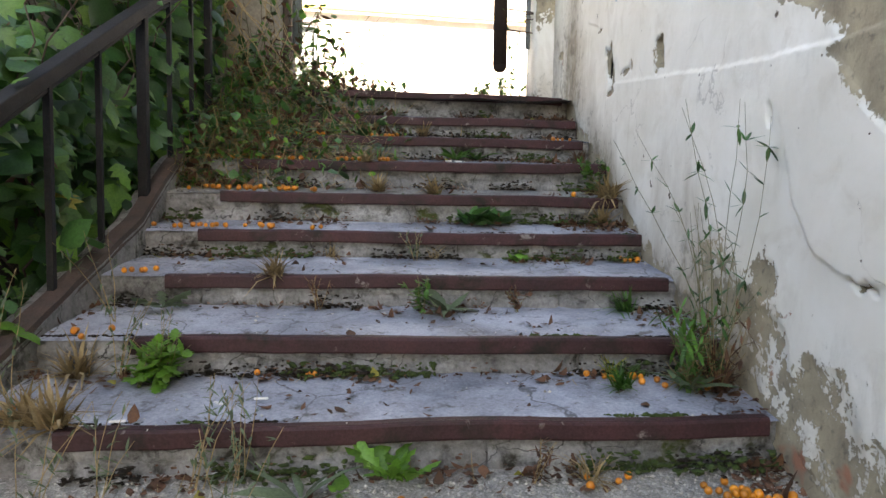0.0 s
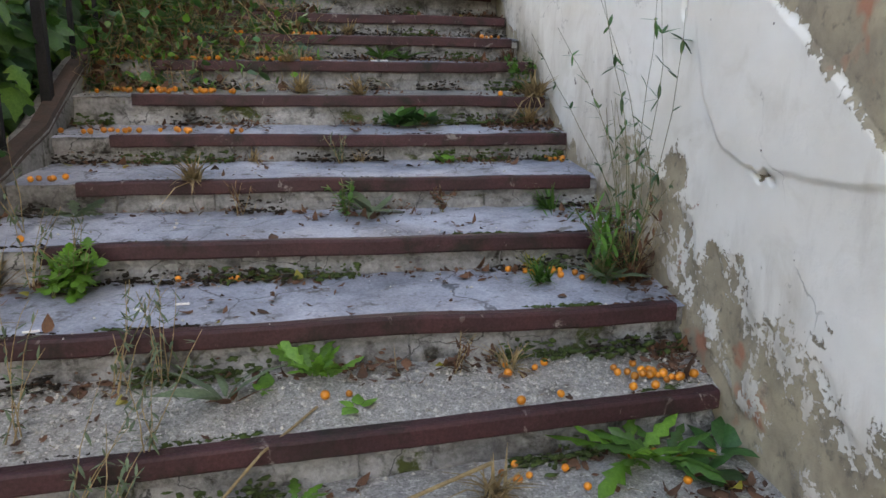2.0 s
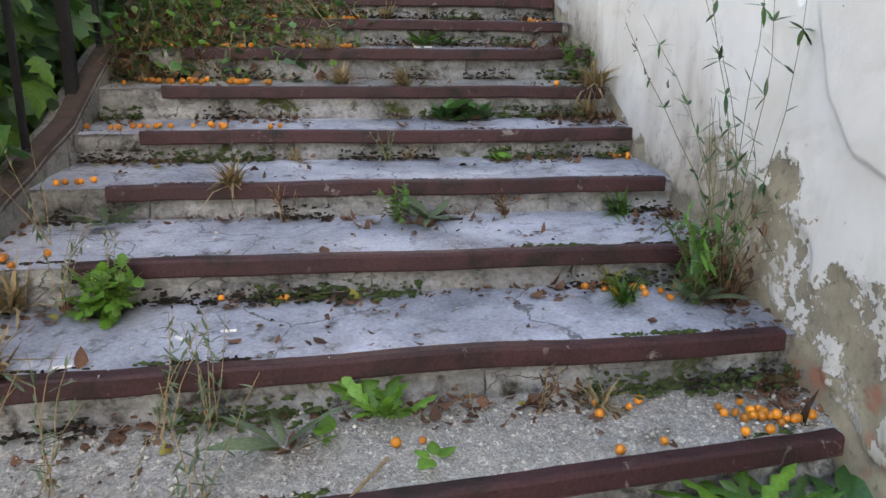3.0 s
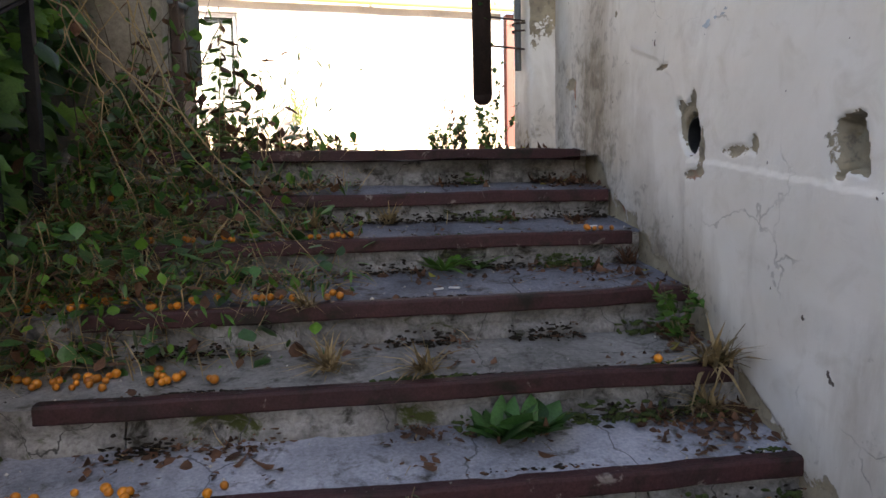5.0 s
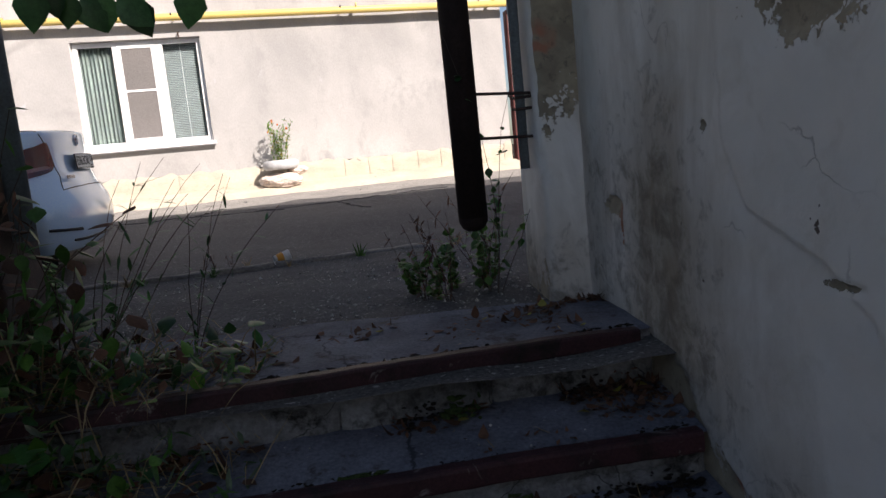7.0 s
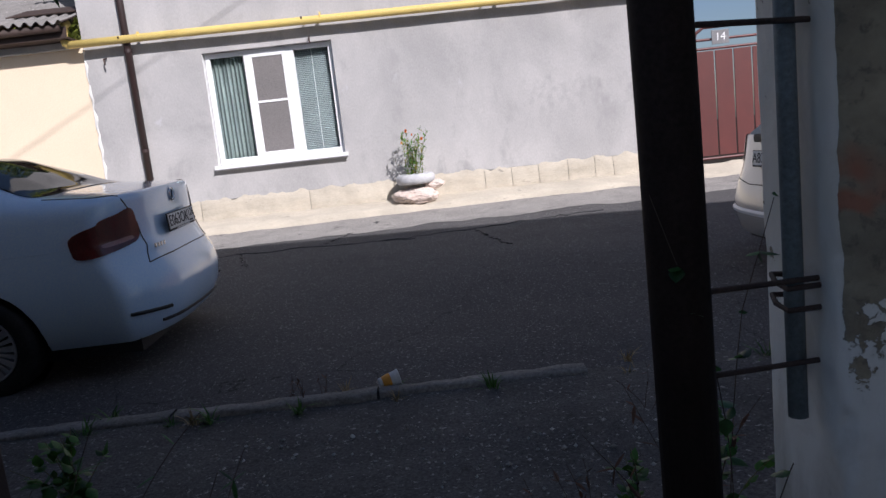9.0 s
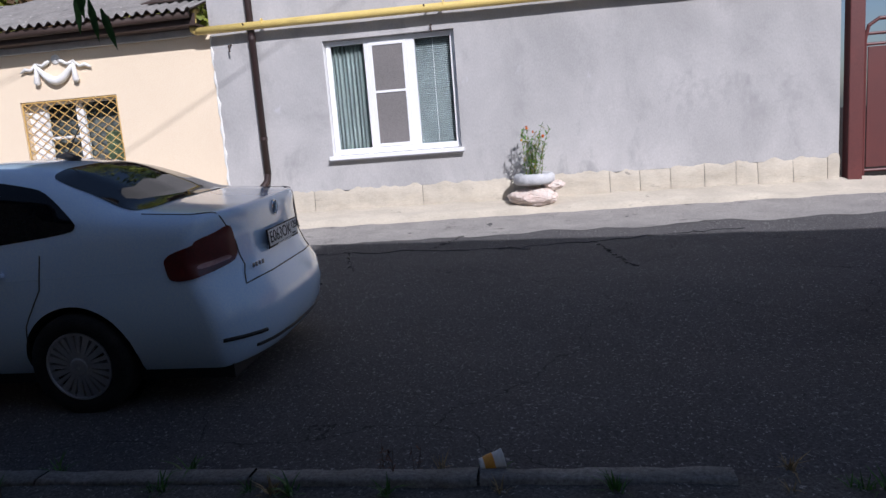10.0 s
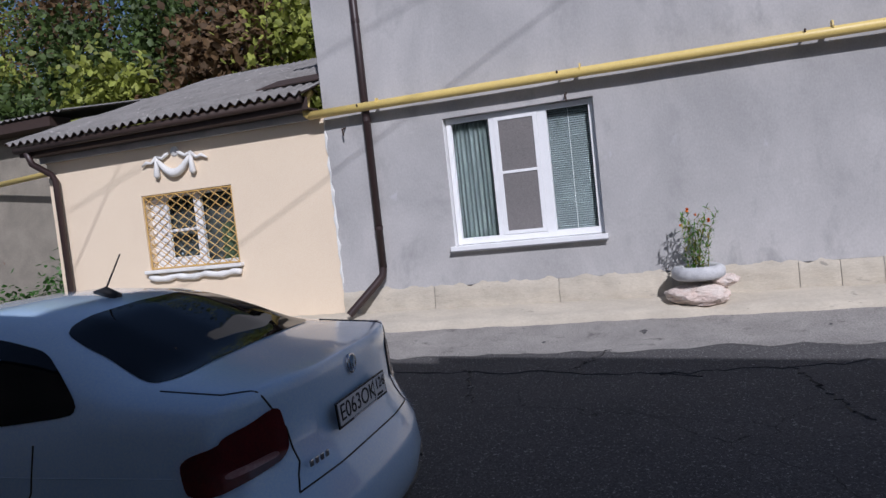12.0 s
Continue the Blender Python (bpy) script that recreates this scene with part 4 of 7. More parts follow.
# far pavement strip, crumbling at its edge
def strip_at(i, j):
    u = -40 + 80 * i
    prof = [(-0.53, 2.60), (-0.50, 2.775), (-0.46, 2.805), (-0.30, 2.82), (-0.25, 2.85), (0.02, 2.875)]
    v, z = prof[min(5, round(j * 5))]
    p = street(u, v + rough((u, v, 0), 2.2, 0.05), 0)
    return (p.x, p.y, z + rough((u, v, 7), 3, 0.022) - 0.09 * smooth_step(3.2, 5.2, u) * (j < 0.9))


v, f = sheet(700, 5, strip_at)
tagged(new("pavement_far", mesh_of("pavement_far", v, f, PLINTH, True)), "narrow crumbling pavement strip along the houses", "pavement", kind="structure")

# ---- the peach house beside it ----
peach = thing("peach_house", "low peach-painted house with a fibre-cement roof", "house", STREET)
YL, YR = -8.45, HL - 0.003
G0, G1, GZ0, GZ1 = -6.70, -5.10, 3.68, 4.80
for lo, hi in (((YL, 0.03, 2.4), (G0, 0.4, 5.62)), ((G1, 0.03, 2.4), (YR, 0.4, 5.62)), ((G0, 0.03, 2.4), (G1, 0.4, GZ0)), ((G0, 0.03, GZ1), (G1, 0.4, 5.62))):
    part("wall", box(lo, hi), CREAM, peach)
part("side_wall", box((YL, 0.41, 2.4), (YL + 0.3, 5, 5.62)), CREAM, peach)
part("corner_filler", tube([(YR + 0.01, 0.01, 3.2 + 0.12 * k) if k % 2 else (YR - 0.006, 0.015, 3.2 + 0.12 * k) for k in range(20)], [0.014 + 0.008 * (k % 3) for k in range(20)], 6), STUCCO_WHITE, peach, "white mortar bead")
part("fascia", box((YL - 0.15, -0.30, 5.60), (YR - 0.06, -0.265, 5.76), 0.005), DARK_WOOD, peach)
part("soffit", box((YL - 0.15, -0.264, 5.60), (YR - 0.06, 0.03, 5.625)), DARK_WOOD, peach)
part("cornice", box((YL - 0.05, -0.05, 5.50), (YR - 0.05, 0.029, 5.598), 0.008), STUCCO, peach)
part("gutter", tube([(YL - 0.15, -0.36, 5.70), (YR - 0.1, -0.36, 5.735)], 0.055, 12), DARK_WOOD, peach, smooth=True)


def roof_at(i, j):
    u = YL - 0.25 + (YR - 0.03 - YL + 0.25) * i
    v = -0.45 + 5.2 * j
    step = 0.018 * (math.floor(j * 3.0001) if j < 1 else 2)
    ridge = 1.75 * j
    return (u, v, 5.80 + ridge - step + 0.028 * math.sin(u * 2 * math.pi / 0.15) + rough((u, v, 0), 0.8, 0.03))


v, f = sheet(400, 30, roof_at)
part("roof", mesh_of("roof", v, f, ETERNIT, True), None, peach, "wavy grey fibre-cement roof")
v2 = [(a, b + 0.004, c - 0.016) for a, b, c in v]
part("roof_underside", mesh_of("roof_underside", v2, f, DARK_WOOD, True), None, peach)
part("roof_patch", box((-4.55, 0.10, 6.03), (YR - 0.07, 0.75, 6.045), 0, None, Matrix.Translation((0, 0.1, 6.03)) @ Matrix.Rotation(0.33, 4, "X") @ Matrix.Translation((0, -0.1, -6.03))), RUST, peach, "rusty sheet-metal roof patch")
win2 = thing("window_2", "white window behind an ochre diamond grille", "window", STREET, kind="structure")
for k, (a, b, z0, z1) in enumerate(((G0, G0 + 0.30, GZ0, GZ1), (G1 - 0.06, G1, GZ0, GZ1), (G0, G1, GZ0, GZ0 + 0.07), (G0, G1, GZ1 - 0.06, GZ1), (-5.90, -5.78, GZ0, GZ1), (G0 + 0.3, -5.9, 4.22, 4.26), (G0 + 0.3, -5.9, GZ0 + 0.07, GZ0 + 0.16))):
    part("window_frame", box((a, 0.19 - 0.002 * k, z0), (b, 0.25, z1), 0.006), WHITE, win2)
pane = part("pane", box((G0 + 0.02, 0.225, GZ0), (G1 - 0.02, 0.231, GZ1)), GLASS, win2)
pane.visible_shadow = False
# dark panel painted as the unlit room behind the grille
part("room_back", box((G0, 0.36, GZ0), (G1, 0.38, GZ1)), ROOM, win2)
part("curtain", box((-5.55, 0.30, GZ0), (G1, 0.32, GZ0 + 0.6), 0.01), LEAF_GREY, win2)
grille = thing("window_grille", "ochre painted diamond-mesh window grille", "grille", STREET)
g0, g1, z0, z1 = G0 + 0.02, G1 - 0.02, GZ0 + 0.02, GZ1 - 0.02
for a, b in (((g0, z0), (g1, z0)), ((g0, z1), (g1, z1)), ((g0, z0), (g0, z1)), ((g1, z0), (g1, z1))):
    part("rim", tube([(a[0], 0.05, a[1]), (b[0], 0.05, b[1])], 0.012, 6), GRILLE, grille)
cols, rows_ = 8, 4
cw, ch = (g1 - g0) / cols, (z1 - z0) / rows_
for c in range(cols):
    for way in (1, -1):
        pts = []
        for k in range(rows_ * 6 + 1):
            ph = k / 6
            tri = abs((ph % 1) * 2 - 1)
            pts.append((g0 + cw * (c + 0.5) + way * cw * 0.5 * (tri * 2 - 1) * 0.96, 0.048 + 0.004 * way, z0 + ch * ph))
        part("bar", tube(pts, 0.008, 5), GRILLE, grille)
# plaster garland over the window and scrolled sill under it
garland = thing("plaster_garland", "white moulded plaster garland above the window", "ornament", STREET)
part("swag", tube([(-6.27 + 0.56 * t, -0.02, 5.27 - 0.20 * math.sin(math.pi * t)) for t in (k / 14 for k in range(15))], [0.03 + 0.035 * math.sin(math.pi * k / 14) for k in range(15)], 8), STUCCO_WHITE, garland, smooth=True)
for s in (-1, 1):
    c = -5.99 + s * 0.30
    part("tassel", tube([(c, -0.01, 5.33), (c + 0.01 * s, -0.02, 5.20), (c + 0.02 * s, -0.02, 5.06), (c + 0.02 * s, -0.02, 5.02)], [0.025, 0.035, 0.05, 0.02], 8), STUCCO_WHITE, garland, smooth=True)
    part("ribbon", tube([(c, -0.01, 5.33), (c + 0.10 * s, -0.015, 5.25), (c + 0.19 * s, -0.015, 5.27), (c + 0.28 * s, -0.01, 5.22)], [0.028, 0.022, 0.028, 0.012], 8), STUCCO_WHITE, garland, smooth=True)
    part("scroll", tube([(c, -0.01, 5.33), (c - 0.10 * s, -0.015, 5.30), (c - 0.17 * s, -0.015, 5.34), (c - 0.22 * s, -0.01, 5.36)], [0.02, 0.022, 0.03, 0.02], 8), STUCCO_WHITE, garland, smooth=True)
part("rosette", lathe([(0.001, 0.045), (0.03, 0.04), (0.045, 0.02), (0.06, 0.025), (0.07, 0.01), (0.075, 0.0)], 18, None, Matrix.Translation((-5.99, 0.028, 5.38)) @ Matrix.Rotation(math.pi / 2, 4, "X")), STUCCO_WHITE, garland, smooth=True)
scroll = thing("scrolled_sill", "white scrolled plaster window sill", "window sill", STREET)
part("sill", box((G0 - 0.05, -0.06, GZ0 - 0.045), (G1 + 0.06, 0.045, GZ0 + 0.005), 0.012), STUCCO_WHITE, scroll)
part("apron", tube([(G0 + 0.0 + 1.62 * k / 24, -0.004, GZ0 - 0.10 - 0.035 * abs(math.sin(k * 0.42))) for k in range(25)], [0.035 + 0.015 * abs(math.sin(k * 0.9)) for k in range(25)], 8), STUCCO_WHITE, scroll, smooth=True)
down2 = thing("down_pipe", "brown down pipe at the corner of the peach house", "drain pipe", STREET)
part("pipe", tube([(YL + 0.05, -0.34, 5.66), (YL + 0.06, -0.28, 5.48), (YL + 0.22, -0.10, 5.30), (YL + 0.24, -0.06, 5.2), (YL + 0.24, -0.06, 2.75)], 0.05, 12), BROWN_PIPE, down2, smooth=True)

# farther neighbour with a roof, beyond the peach house
far_house = thing("neighbour_house", "grey rendered neighbour house with a low roof", "house", STREET)
part("wall", box((-18, 1.6, 2.3), (-9.6, 7, 6.40)), BEIGE, far_house)
v, f = sheet(200, 6, lambda i, j: (-18.2 + 9.1 * i, 1.1 + 5 * j, 6.55 + 1.0 * j + 0.026 * math.sin(i * 8.9 * 42)))
part("roof", mesh_of("roof", v, f, ETERNIT, True), None, far_house)
part("eave_board", box((-18.1, 1.15, 6.34), (-9.5, 1.6, 6.51)), DARK_WOOD, far_house)
part("gas_branch", tube([(-12, 1.45, 5.45), (-9.3, 1.0, 5.50), (-8.6, 0.2, 5.55)], 0.05, 10), GAS, far_house, smooth=True)
for k in range(7):
    part("grille_bar", tube([(-9.9 + 0.06 * k, 1.55, 3.9), (-9.9 + 0.06 * k, 1.55, 5.2)], 0.012, 5), WHITE, far_house)

# maroon gates to the right of the grey house
gate = thing("street_gate", "maroon steel street gate with arched top tubes", "gate", STREET)
part("post", box((5.02, -0.05, 2.55), (5.20, 0.13, 5.4), 0.01), GATE_RED, gate)
for k in range(5):
    a = 5.30 + 0.28 * k
    part("board", box((a, 0.10, 2.98), (a + 0.26, 0.118, 4.52), 0.004), GATE_RED, gate)
part("top_tube", tube([(5.26, 0.1, 2.72), (5.26, 0.1, 4.62), (5.30, 0.1, 4.78), (5.42, 0.1, 4.86), (6.40, 0.1, 4.86), (6.55, 0.1, 4.78), (6.6, 0.1, 4.62), (6.6, 0.1, 2.72)], 0.025, 8), GATE_RED, gate)
for zz in (2.74, 2.94, 4.55, 4.68):
    part("cross_tube", tube([(5.26, 0.1, zz), (6.6, 0.1, zz)], 0.02, 8), GATE_RED, gate)
sign = thing("number_sign", "small grey house-number sign on the gate", "sign", STREET)
part("board", box((5.52, 0.05, 4.60), (5.78, 0.062, 4.80), 0.004), GREY_EDGE, sign)
words("14", 0.16, WHITE, pose(5.65, 0.048, 4.70, 90, 0, 0), sign)
fence = thing("maroon_fence", "maroon steel panel fence behind the parked hatchback", "fence", STREET)
for k in range(26):
    a = 6.75 + 0.26 * k
    part("panel", box((a, 0.02 + 0.03 * (k % 2), 2.6), (a + 0.235, 0.05 + 0.03 * (k % 2), 5.6), 0.006), GATE_RED, fence)
part("rail", box((6.7, 0.11, 4.9), (13.5, 0.15, 4.96)), GATE_RED, fence)

# overhead wires, whose shadows fall on the facades
wires = thing("overhead_wires", "thin overhead wires across the street", "wire")
for ua, za, ub, zb, back in ((0.6, 6.80, -7.5, 2.75, 11.0), (-6.7, 5.72, -8.6, 3.28, 9.0), (-4.6, 5.9, -9.2, 4.4, 13.0)):
    a, b = street(ua, 0, za) - SUN_WAY * back, street(ub, 0, zb) - SUN_WAY * back
    way = b - a
    a, b = a - way * 0.6, b + way * 0.3
    part("wire", tube([a.lerp(b, t) for t in (k / 12 for k in range(13))], 0.009, 5), BLACK_PLASTIC, wires)

# planter: a white-painted tyre on a boulder, with marigolds
PL = street(0.98, -0.32, 0.13)
rock = bmesh.new()
bmesh.ops.create_icosphere(rock, subdivisions=4, radius=1.0)
for vert in rock.verts:
    n = noise.fractal(vert.co * 1.6, 1.0, 2.0, 4)
    vert.co = Vector((vert.co.x * 0.34, vert.co.y * 0.22, max(-0.09, vert.co.z * 0.13))) * (1 + 0.22 * n)
boulder = part("boulder", rock, PINK_ROCK)
boulder.location = PL + Vector((0.0, 0, 2.78))
tagged(boulder, "pink and white boulder carrying the tyre planter", "boulder")
rock = bmesh.new()
bmesh.ops.create_icosphere(rock, subdivisions=3, radius=1.0)
for vert in rock.verts:
    vert.co = Vector((vert.co.x * 0.16, vert.co.y * 0.11, vert.co.z * 0.07)) * (1 + 0.25 * noise.noise(vert.co * 2))
small = part("boulder", rock, PINK_ROCK)
small.location = PL + Vector((0.25, 0.02, 2.925))
tagged(small, "small pink stone wedged under the tyre", "boulder")
planter = thing("tyre_planter", "white-painted car tyre used as a planter", "planter", PL + Vector((0, 0, 2.955)))
part("tyre", lathe([(0.18, 0.0), (0.24, 0.0), (0.275, 0.03), (0.28, 0.07), (0.275, 0.115), (0.24, 0.145), (0.19, 0.14), (0.17, 0.13), (0.17, 0.05), (0.18, 0.0)], 40), TYRE_PAINT, planter, smooth=True)
part("soil", lathe([(0.001, 0.10), (0.1, 0.105), (0.18, 0.09)], 24), SOIL, planter)
# cracks in the road surface
cracks = thing("road_cracks", "dark cracks in the worn asphalt", "cracks", kind="stuff")
rng = random.Random(21)
for u0, v0, u1, v1 in ((-2.4, -2.0, 0.9, -2.35), (-1.2, -2.05, -0.9, -2.9), (0.6, -2.3, 3.2, -2.0), (-0.2, -2.2, 0.1, -1.6), (1.6, -2.2, 1.9, -3.4)):
    pts = []
    for k in range(26):
        t = k / 25
        u, v = u0 + (u1 - u0) * t + rng.uniform(-0.03, 0.03), v0 + (v1 - v0) * t + rng.uniform(-0.05, 0.05)
        p = street(u, v, 0)
        pts.append((p.x, p.y, road_z(u, v) + rough((p.x, p.y, 0), 0.7, 0.018) + rough((p.x, p.y, 5), 4, 0.005)))
    part("crack", tube(pts, [0.004 + 0.007 * rng.random() for _ in pts], 4), BLACK_PLASTIC, cracks)
# ---- cars ----
from mathutils.bvhtree import BVHTree


def blend(x, table):
    return float(np.interp(x, [a for a, _ in table], [b for _, b in table]))


def car_hull(length, half, top, belt, rear, nose, corner=0.24, roof_in=((1, 0), (0.93, 0.3), (0.84, 0.72), (0.74, 0.92), (0.42, 0.99), (0, 1))):
    """Body shell: sections along the length, closed at both ends. top and belt are tables of height by x; rear and nose of x by height."""
    side = [(0.86, 0.22), (0.93, 0.27), (0.975, 0.36), (1.0, 0.50), (1.0, 0.62), (0.985, 0.74), (0.965, 0.84)]
    deck = ((1, 0), (0.985, 0.42), (0.93, 0.80), (0.80, 0.93), (0.42, 0.99), (0, 1))
    stations = [0, 0.004, 0.012, 0.024] + [0.04 + 0.92 * k / 60 for k in range(61)] + [0.976, 0.988, 0.996, 1]

    def place(s, frac, z):
        y = frac
        r = blend(z, rear) + corner * abs(y / half) ** 3.2 * (1 - s)
        e = length - blend(z, nose) - 0.35 * abs(y / half) ** 2.5 * s
        return Vector((r + (e - r) * s, y, z))

    def section(s):
        x = s * length
        zt, zb = blend(x, top), blend(x, belt)
        w = min(1, max(0, (zt - zb - 0.16) / 0.22))
        rows = [(half * a, z if z < zb else zb) for a, z in side] + []
        yb = half * 0.945
        for (a, h), (c, g) in zip(deck, roof_in):
            rows.append((yb * (a * (1 - w) + c * w), zb + (zt - zb) * (h * (1 - w) + g * w)))
        return rows

    bm = bmesh.new()
    rings = []
    for s in stations:
        rows = section(s)
        line = [bm.verts.new(place(s, y, z)) for y, z in rows]
        line += [bm.verts.new(place(s, -y, z)) for y, z in rows[-2::-1]]
        rings.append(line)
    for a, b in zip(rings, rings[1:]):
        for k in range(len(a) - 1):
            bm.faces.new((a[k], b[k], b[k + 1], a[k + 1]))
    for ring, s in ((rings[0], 0), (rings[-1], 1)):
        rows = section(s)
        n = len(rows)
        grid = []
        for j, (y, z) in enumerate(rows[:-1]):
            inner = [bm.verts.new(place(s, y * (1 - 2 * k / 14), z)) for k in range(1, 14)]
            grid.append([ring[j]] + inner + [ring[2 * n - 2 - j]])
        grid.append([ring[n - 1]] * 15)
        for a, b in zip(grid, grid[1:]):
            for k in range(14):
                face = [a[k], a[k + 1], b[k + 1], b[k]]
                face = [v for i, v in enumerate(face) if v not in face[:i]]
                if len(face) > 2:
                    bm.faces.new(face if s == 0 else face[::-1])
    for _ in range(3):
        bmesh.ops.smooth_vert(bm, verts=bm.verts, factor=0.4, use_axis_x=True, use_axis_y=True, use_axis_z=True)
    bmesh.ops.recalc_face_normals(bm, faces=bm.faces)
    return bm


def cut_arches(bm, centres, radius, half):
    """Cuts the wheel openings through the shell."""
    me = bpy.data.meshes.new("body")
    bm.to_mesh(me)
    bm.free()
    shell = new("body", me)
    cut = bmesh.new()
    for x, z in centres:
        for s in (1, -1):
            bmesh.ops.create_cone(cut, cap_ends=True, segments=48, radius1=radius, radius2=radius, depth=0.5,
                                  matrix=Matrix.Translation((x, s * half, z)) @ Matrix.Rotation(math.pi / 2, 4, "X"))
    tool_mesh = bpy.data.meshes.new("arch")
    cut.to_mesh(tool_mesh)
    cut.free()
    tool = new("arch", tool_mesh)
    mod = shell.modifiers.new("arches", "BOOLEAN")
    mod.operation, mod.solver, mod.object = "DIFFERENCE", "FAST", tool
    done = bpy.data.meshes.new_from_object(shell.evaluated_get(bpy.context.evaluated_depsgraph_get()))
    for ob in (shell, tool):
        bpy.data.objects.remove(ob)
    return done


class Skin:
    """Lays panels, lamps and seams on a shell."""

    def __init__(self, bm):
        self.tree = BVHTree.FromBMesh(bm)

    def on(self, p, lift):
        q, n, _, _ = self.tree.find_nearest(Vector(p))
        out = Vector((q.x - 2.1, q.y * 2.0, (q.z - 0.7) * 3))
        n = n if n.dot(out) > 0 else -n
        return q + n * lift

    def out_from(self, centre, p, lift):
        way = (Vector(p) - Vector(centre)).normalized()
        q, n, _, _ = self.tree.ray_cast(Vector(centre), way, 5.0)
        n = n if n.dot(way) > 0 else -n
        return q + n * lift

    def bent(self, corners, centre, lift=0.008, nu=18, nv=10):
        """A panel wrapped round a corner of the shell, as seen from a point inside."""
        a, b, c, d = (Vector(p) for p in corners)

        def at(i, j):
            i2, j2 = 2 * i - 1, 2 * j - 1
            shrink = 1 - 0.14 * (abs(i2) * abs(j2)) ** 4
            i, j = (i2 * shrink + 1) / 2, (j2 * shrink + 1) / 2
            p = a.lerp(b, i).lerp(d.lerp(c, i), j)
            return self.out_from((centre[0], centre[1], p.z), p, lift)

        return sheet(nu, nv, at)

    def panel(self, corners, lift=0.004, nu=14, nv=10, bow=0.0):
        a, b, c, d = (Vector(p) for p in corners)

        def at(i, j):
            # round the corners of the quad
            i2, j2 = 2 * i - 1, 2 * j - 1
            shrink = 1 - 0.10 * (abs(i2) * abs(j2)) ** 6
            i, j = (i2 * shrink + 1) / 2, (j2 * shrink + 1) / 2
            p = a.lerp(b, i).lerp(d.lerp(c, i), j)
            return self.on(p, lift)

        return sheet(nu, nv, at)

    def seam(self, points, r=0.004, lift=0.001, steps=8):
        pts = []
        for a, b in zip(points, points[1:]):
            pts += [self.on(Vector(a).lerp(Vector(b), t / steps), lift) for t in range(steps)]
        pts.append(self.on(points[-1], lift))
        return tube(pts, r, 5)


def add_wheel(car, x, y, z, r, spokes):
    """One wheel as a part with its tyre and trim below it; y gives the side."""
    s = 1 if y > 0 else -1
    wheel = part("wheel", lathe([(0.05, -0.09), (r * 0.62, -0.09), (r * 0.62, 0.05)], 28, None, Matrix.Rotation(-s * math.pi / 2, 4, "X")), BLACK_PLASTIC, car)
    wheel.location = (x, y, z)
    m = Matrix.Rotation(-s * math.pi / 2, 4, "X")
    tyre = part("tyre", lathe([(r * 0.60, -0.10), (r * 0.9, -0.11), (r * 0.985, -0.09), (r, -0.05), (r, 0.05), (r * 0.985, 0.085), (r * 0.93, 0.102), (r * 0.80, 0.108), (r * 0.68, 0.10), (r * 0.64, 0.085), (r * 0.62, 0.05)], 48, None, m), RUBBER, wheel, smooth=True)
    bm = lathe([(r * 0.66, 0.094), (r * 0.655, 0.104), (r * 0.62, 0.104), (r * 0.605, 0.092), (r * 0.59, 0.07)], 48, None, m)
    lathe([(r * 0.20, 0.07), (r * 0.19, 0.094), (r * 0.15, 0.104), (r * 0.07, 0.106), (0.001, 0.100)], 24, bm, m)
    for k in range(spokes):
        a = 2 * math.pi * k / spokes
        turn = m @ Matrix.Rotation(a, 4, "Z")
        wide = 0.021 if k % 2 else 0.014
        vs = [bm.verts.new(turn @ Vector(p)) for p in ((r * 0.17, -wide * 0.5, 0.098), (r * 0.17, wide * 0.5, 0.098), (r * 0.61, wide, 0.098), (r * 0.61, -wide, 0.098),
                                                     (r * 0.17, -wide * 0.5, 0.07), (r * 0.17, wide * 0.5, 0.07), (r * 0.61, wide, 0.07), (r * 0.61, -wide, 0.07))]
        for q in ((0, 1, 2, 3), (0, 4, 5, 1), (1, 5, 6, 2), (2, 6, 7, 3), (3, 7, 4, 0)):
            bm.faces.new([vs[i] for i in q])
    part("wheel_trim", bm, ALLOY, wheel, "silver multi-spoke wheel trim")
    return wheel


def add_plate(car, skin, y, z, text, m, region, width=0.53):
    plate = part("number_plate", box((-width / 2, -0.062, -0.008), (width / 2, 0.062, 0.0), 0.004), BLACK_PLASTIC, car, "white number plate in a black holder")
    plate.matrix_local = m
    face = part("plate_face", box((-width / 2 + 0.012, -0.048, 0.0005), (width / 2 - 0.012, 0.054, 0.002), 0.002), PLATE_WHITE, plate)
    words(text, 0.108, INK, pose(-0.055, 0.002, 0.0035), plate)
    words(region, 0.075, INK, pose(0.195, 0.016, 0.0035), plate)
    bar = part("plate_bar", box((0.122, -0.046, 0.002), (0.125, 0.052, 0.003)), INK, plate)
    part("region_mark", box((0.15, -0.042, 0.002), (0.215, -0.030, 0.003)), INK, plate)
    part("holder_line", box((-0.12, -0.059, 0.0), (0.14, -0.052, 0.0015)), PLATE_WHITE, plate)


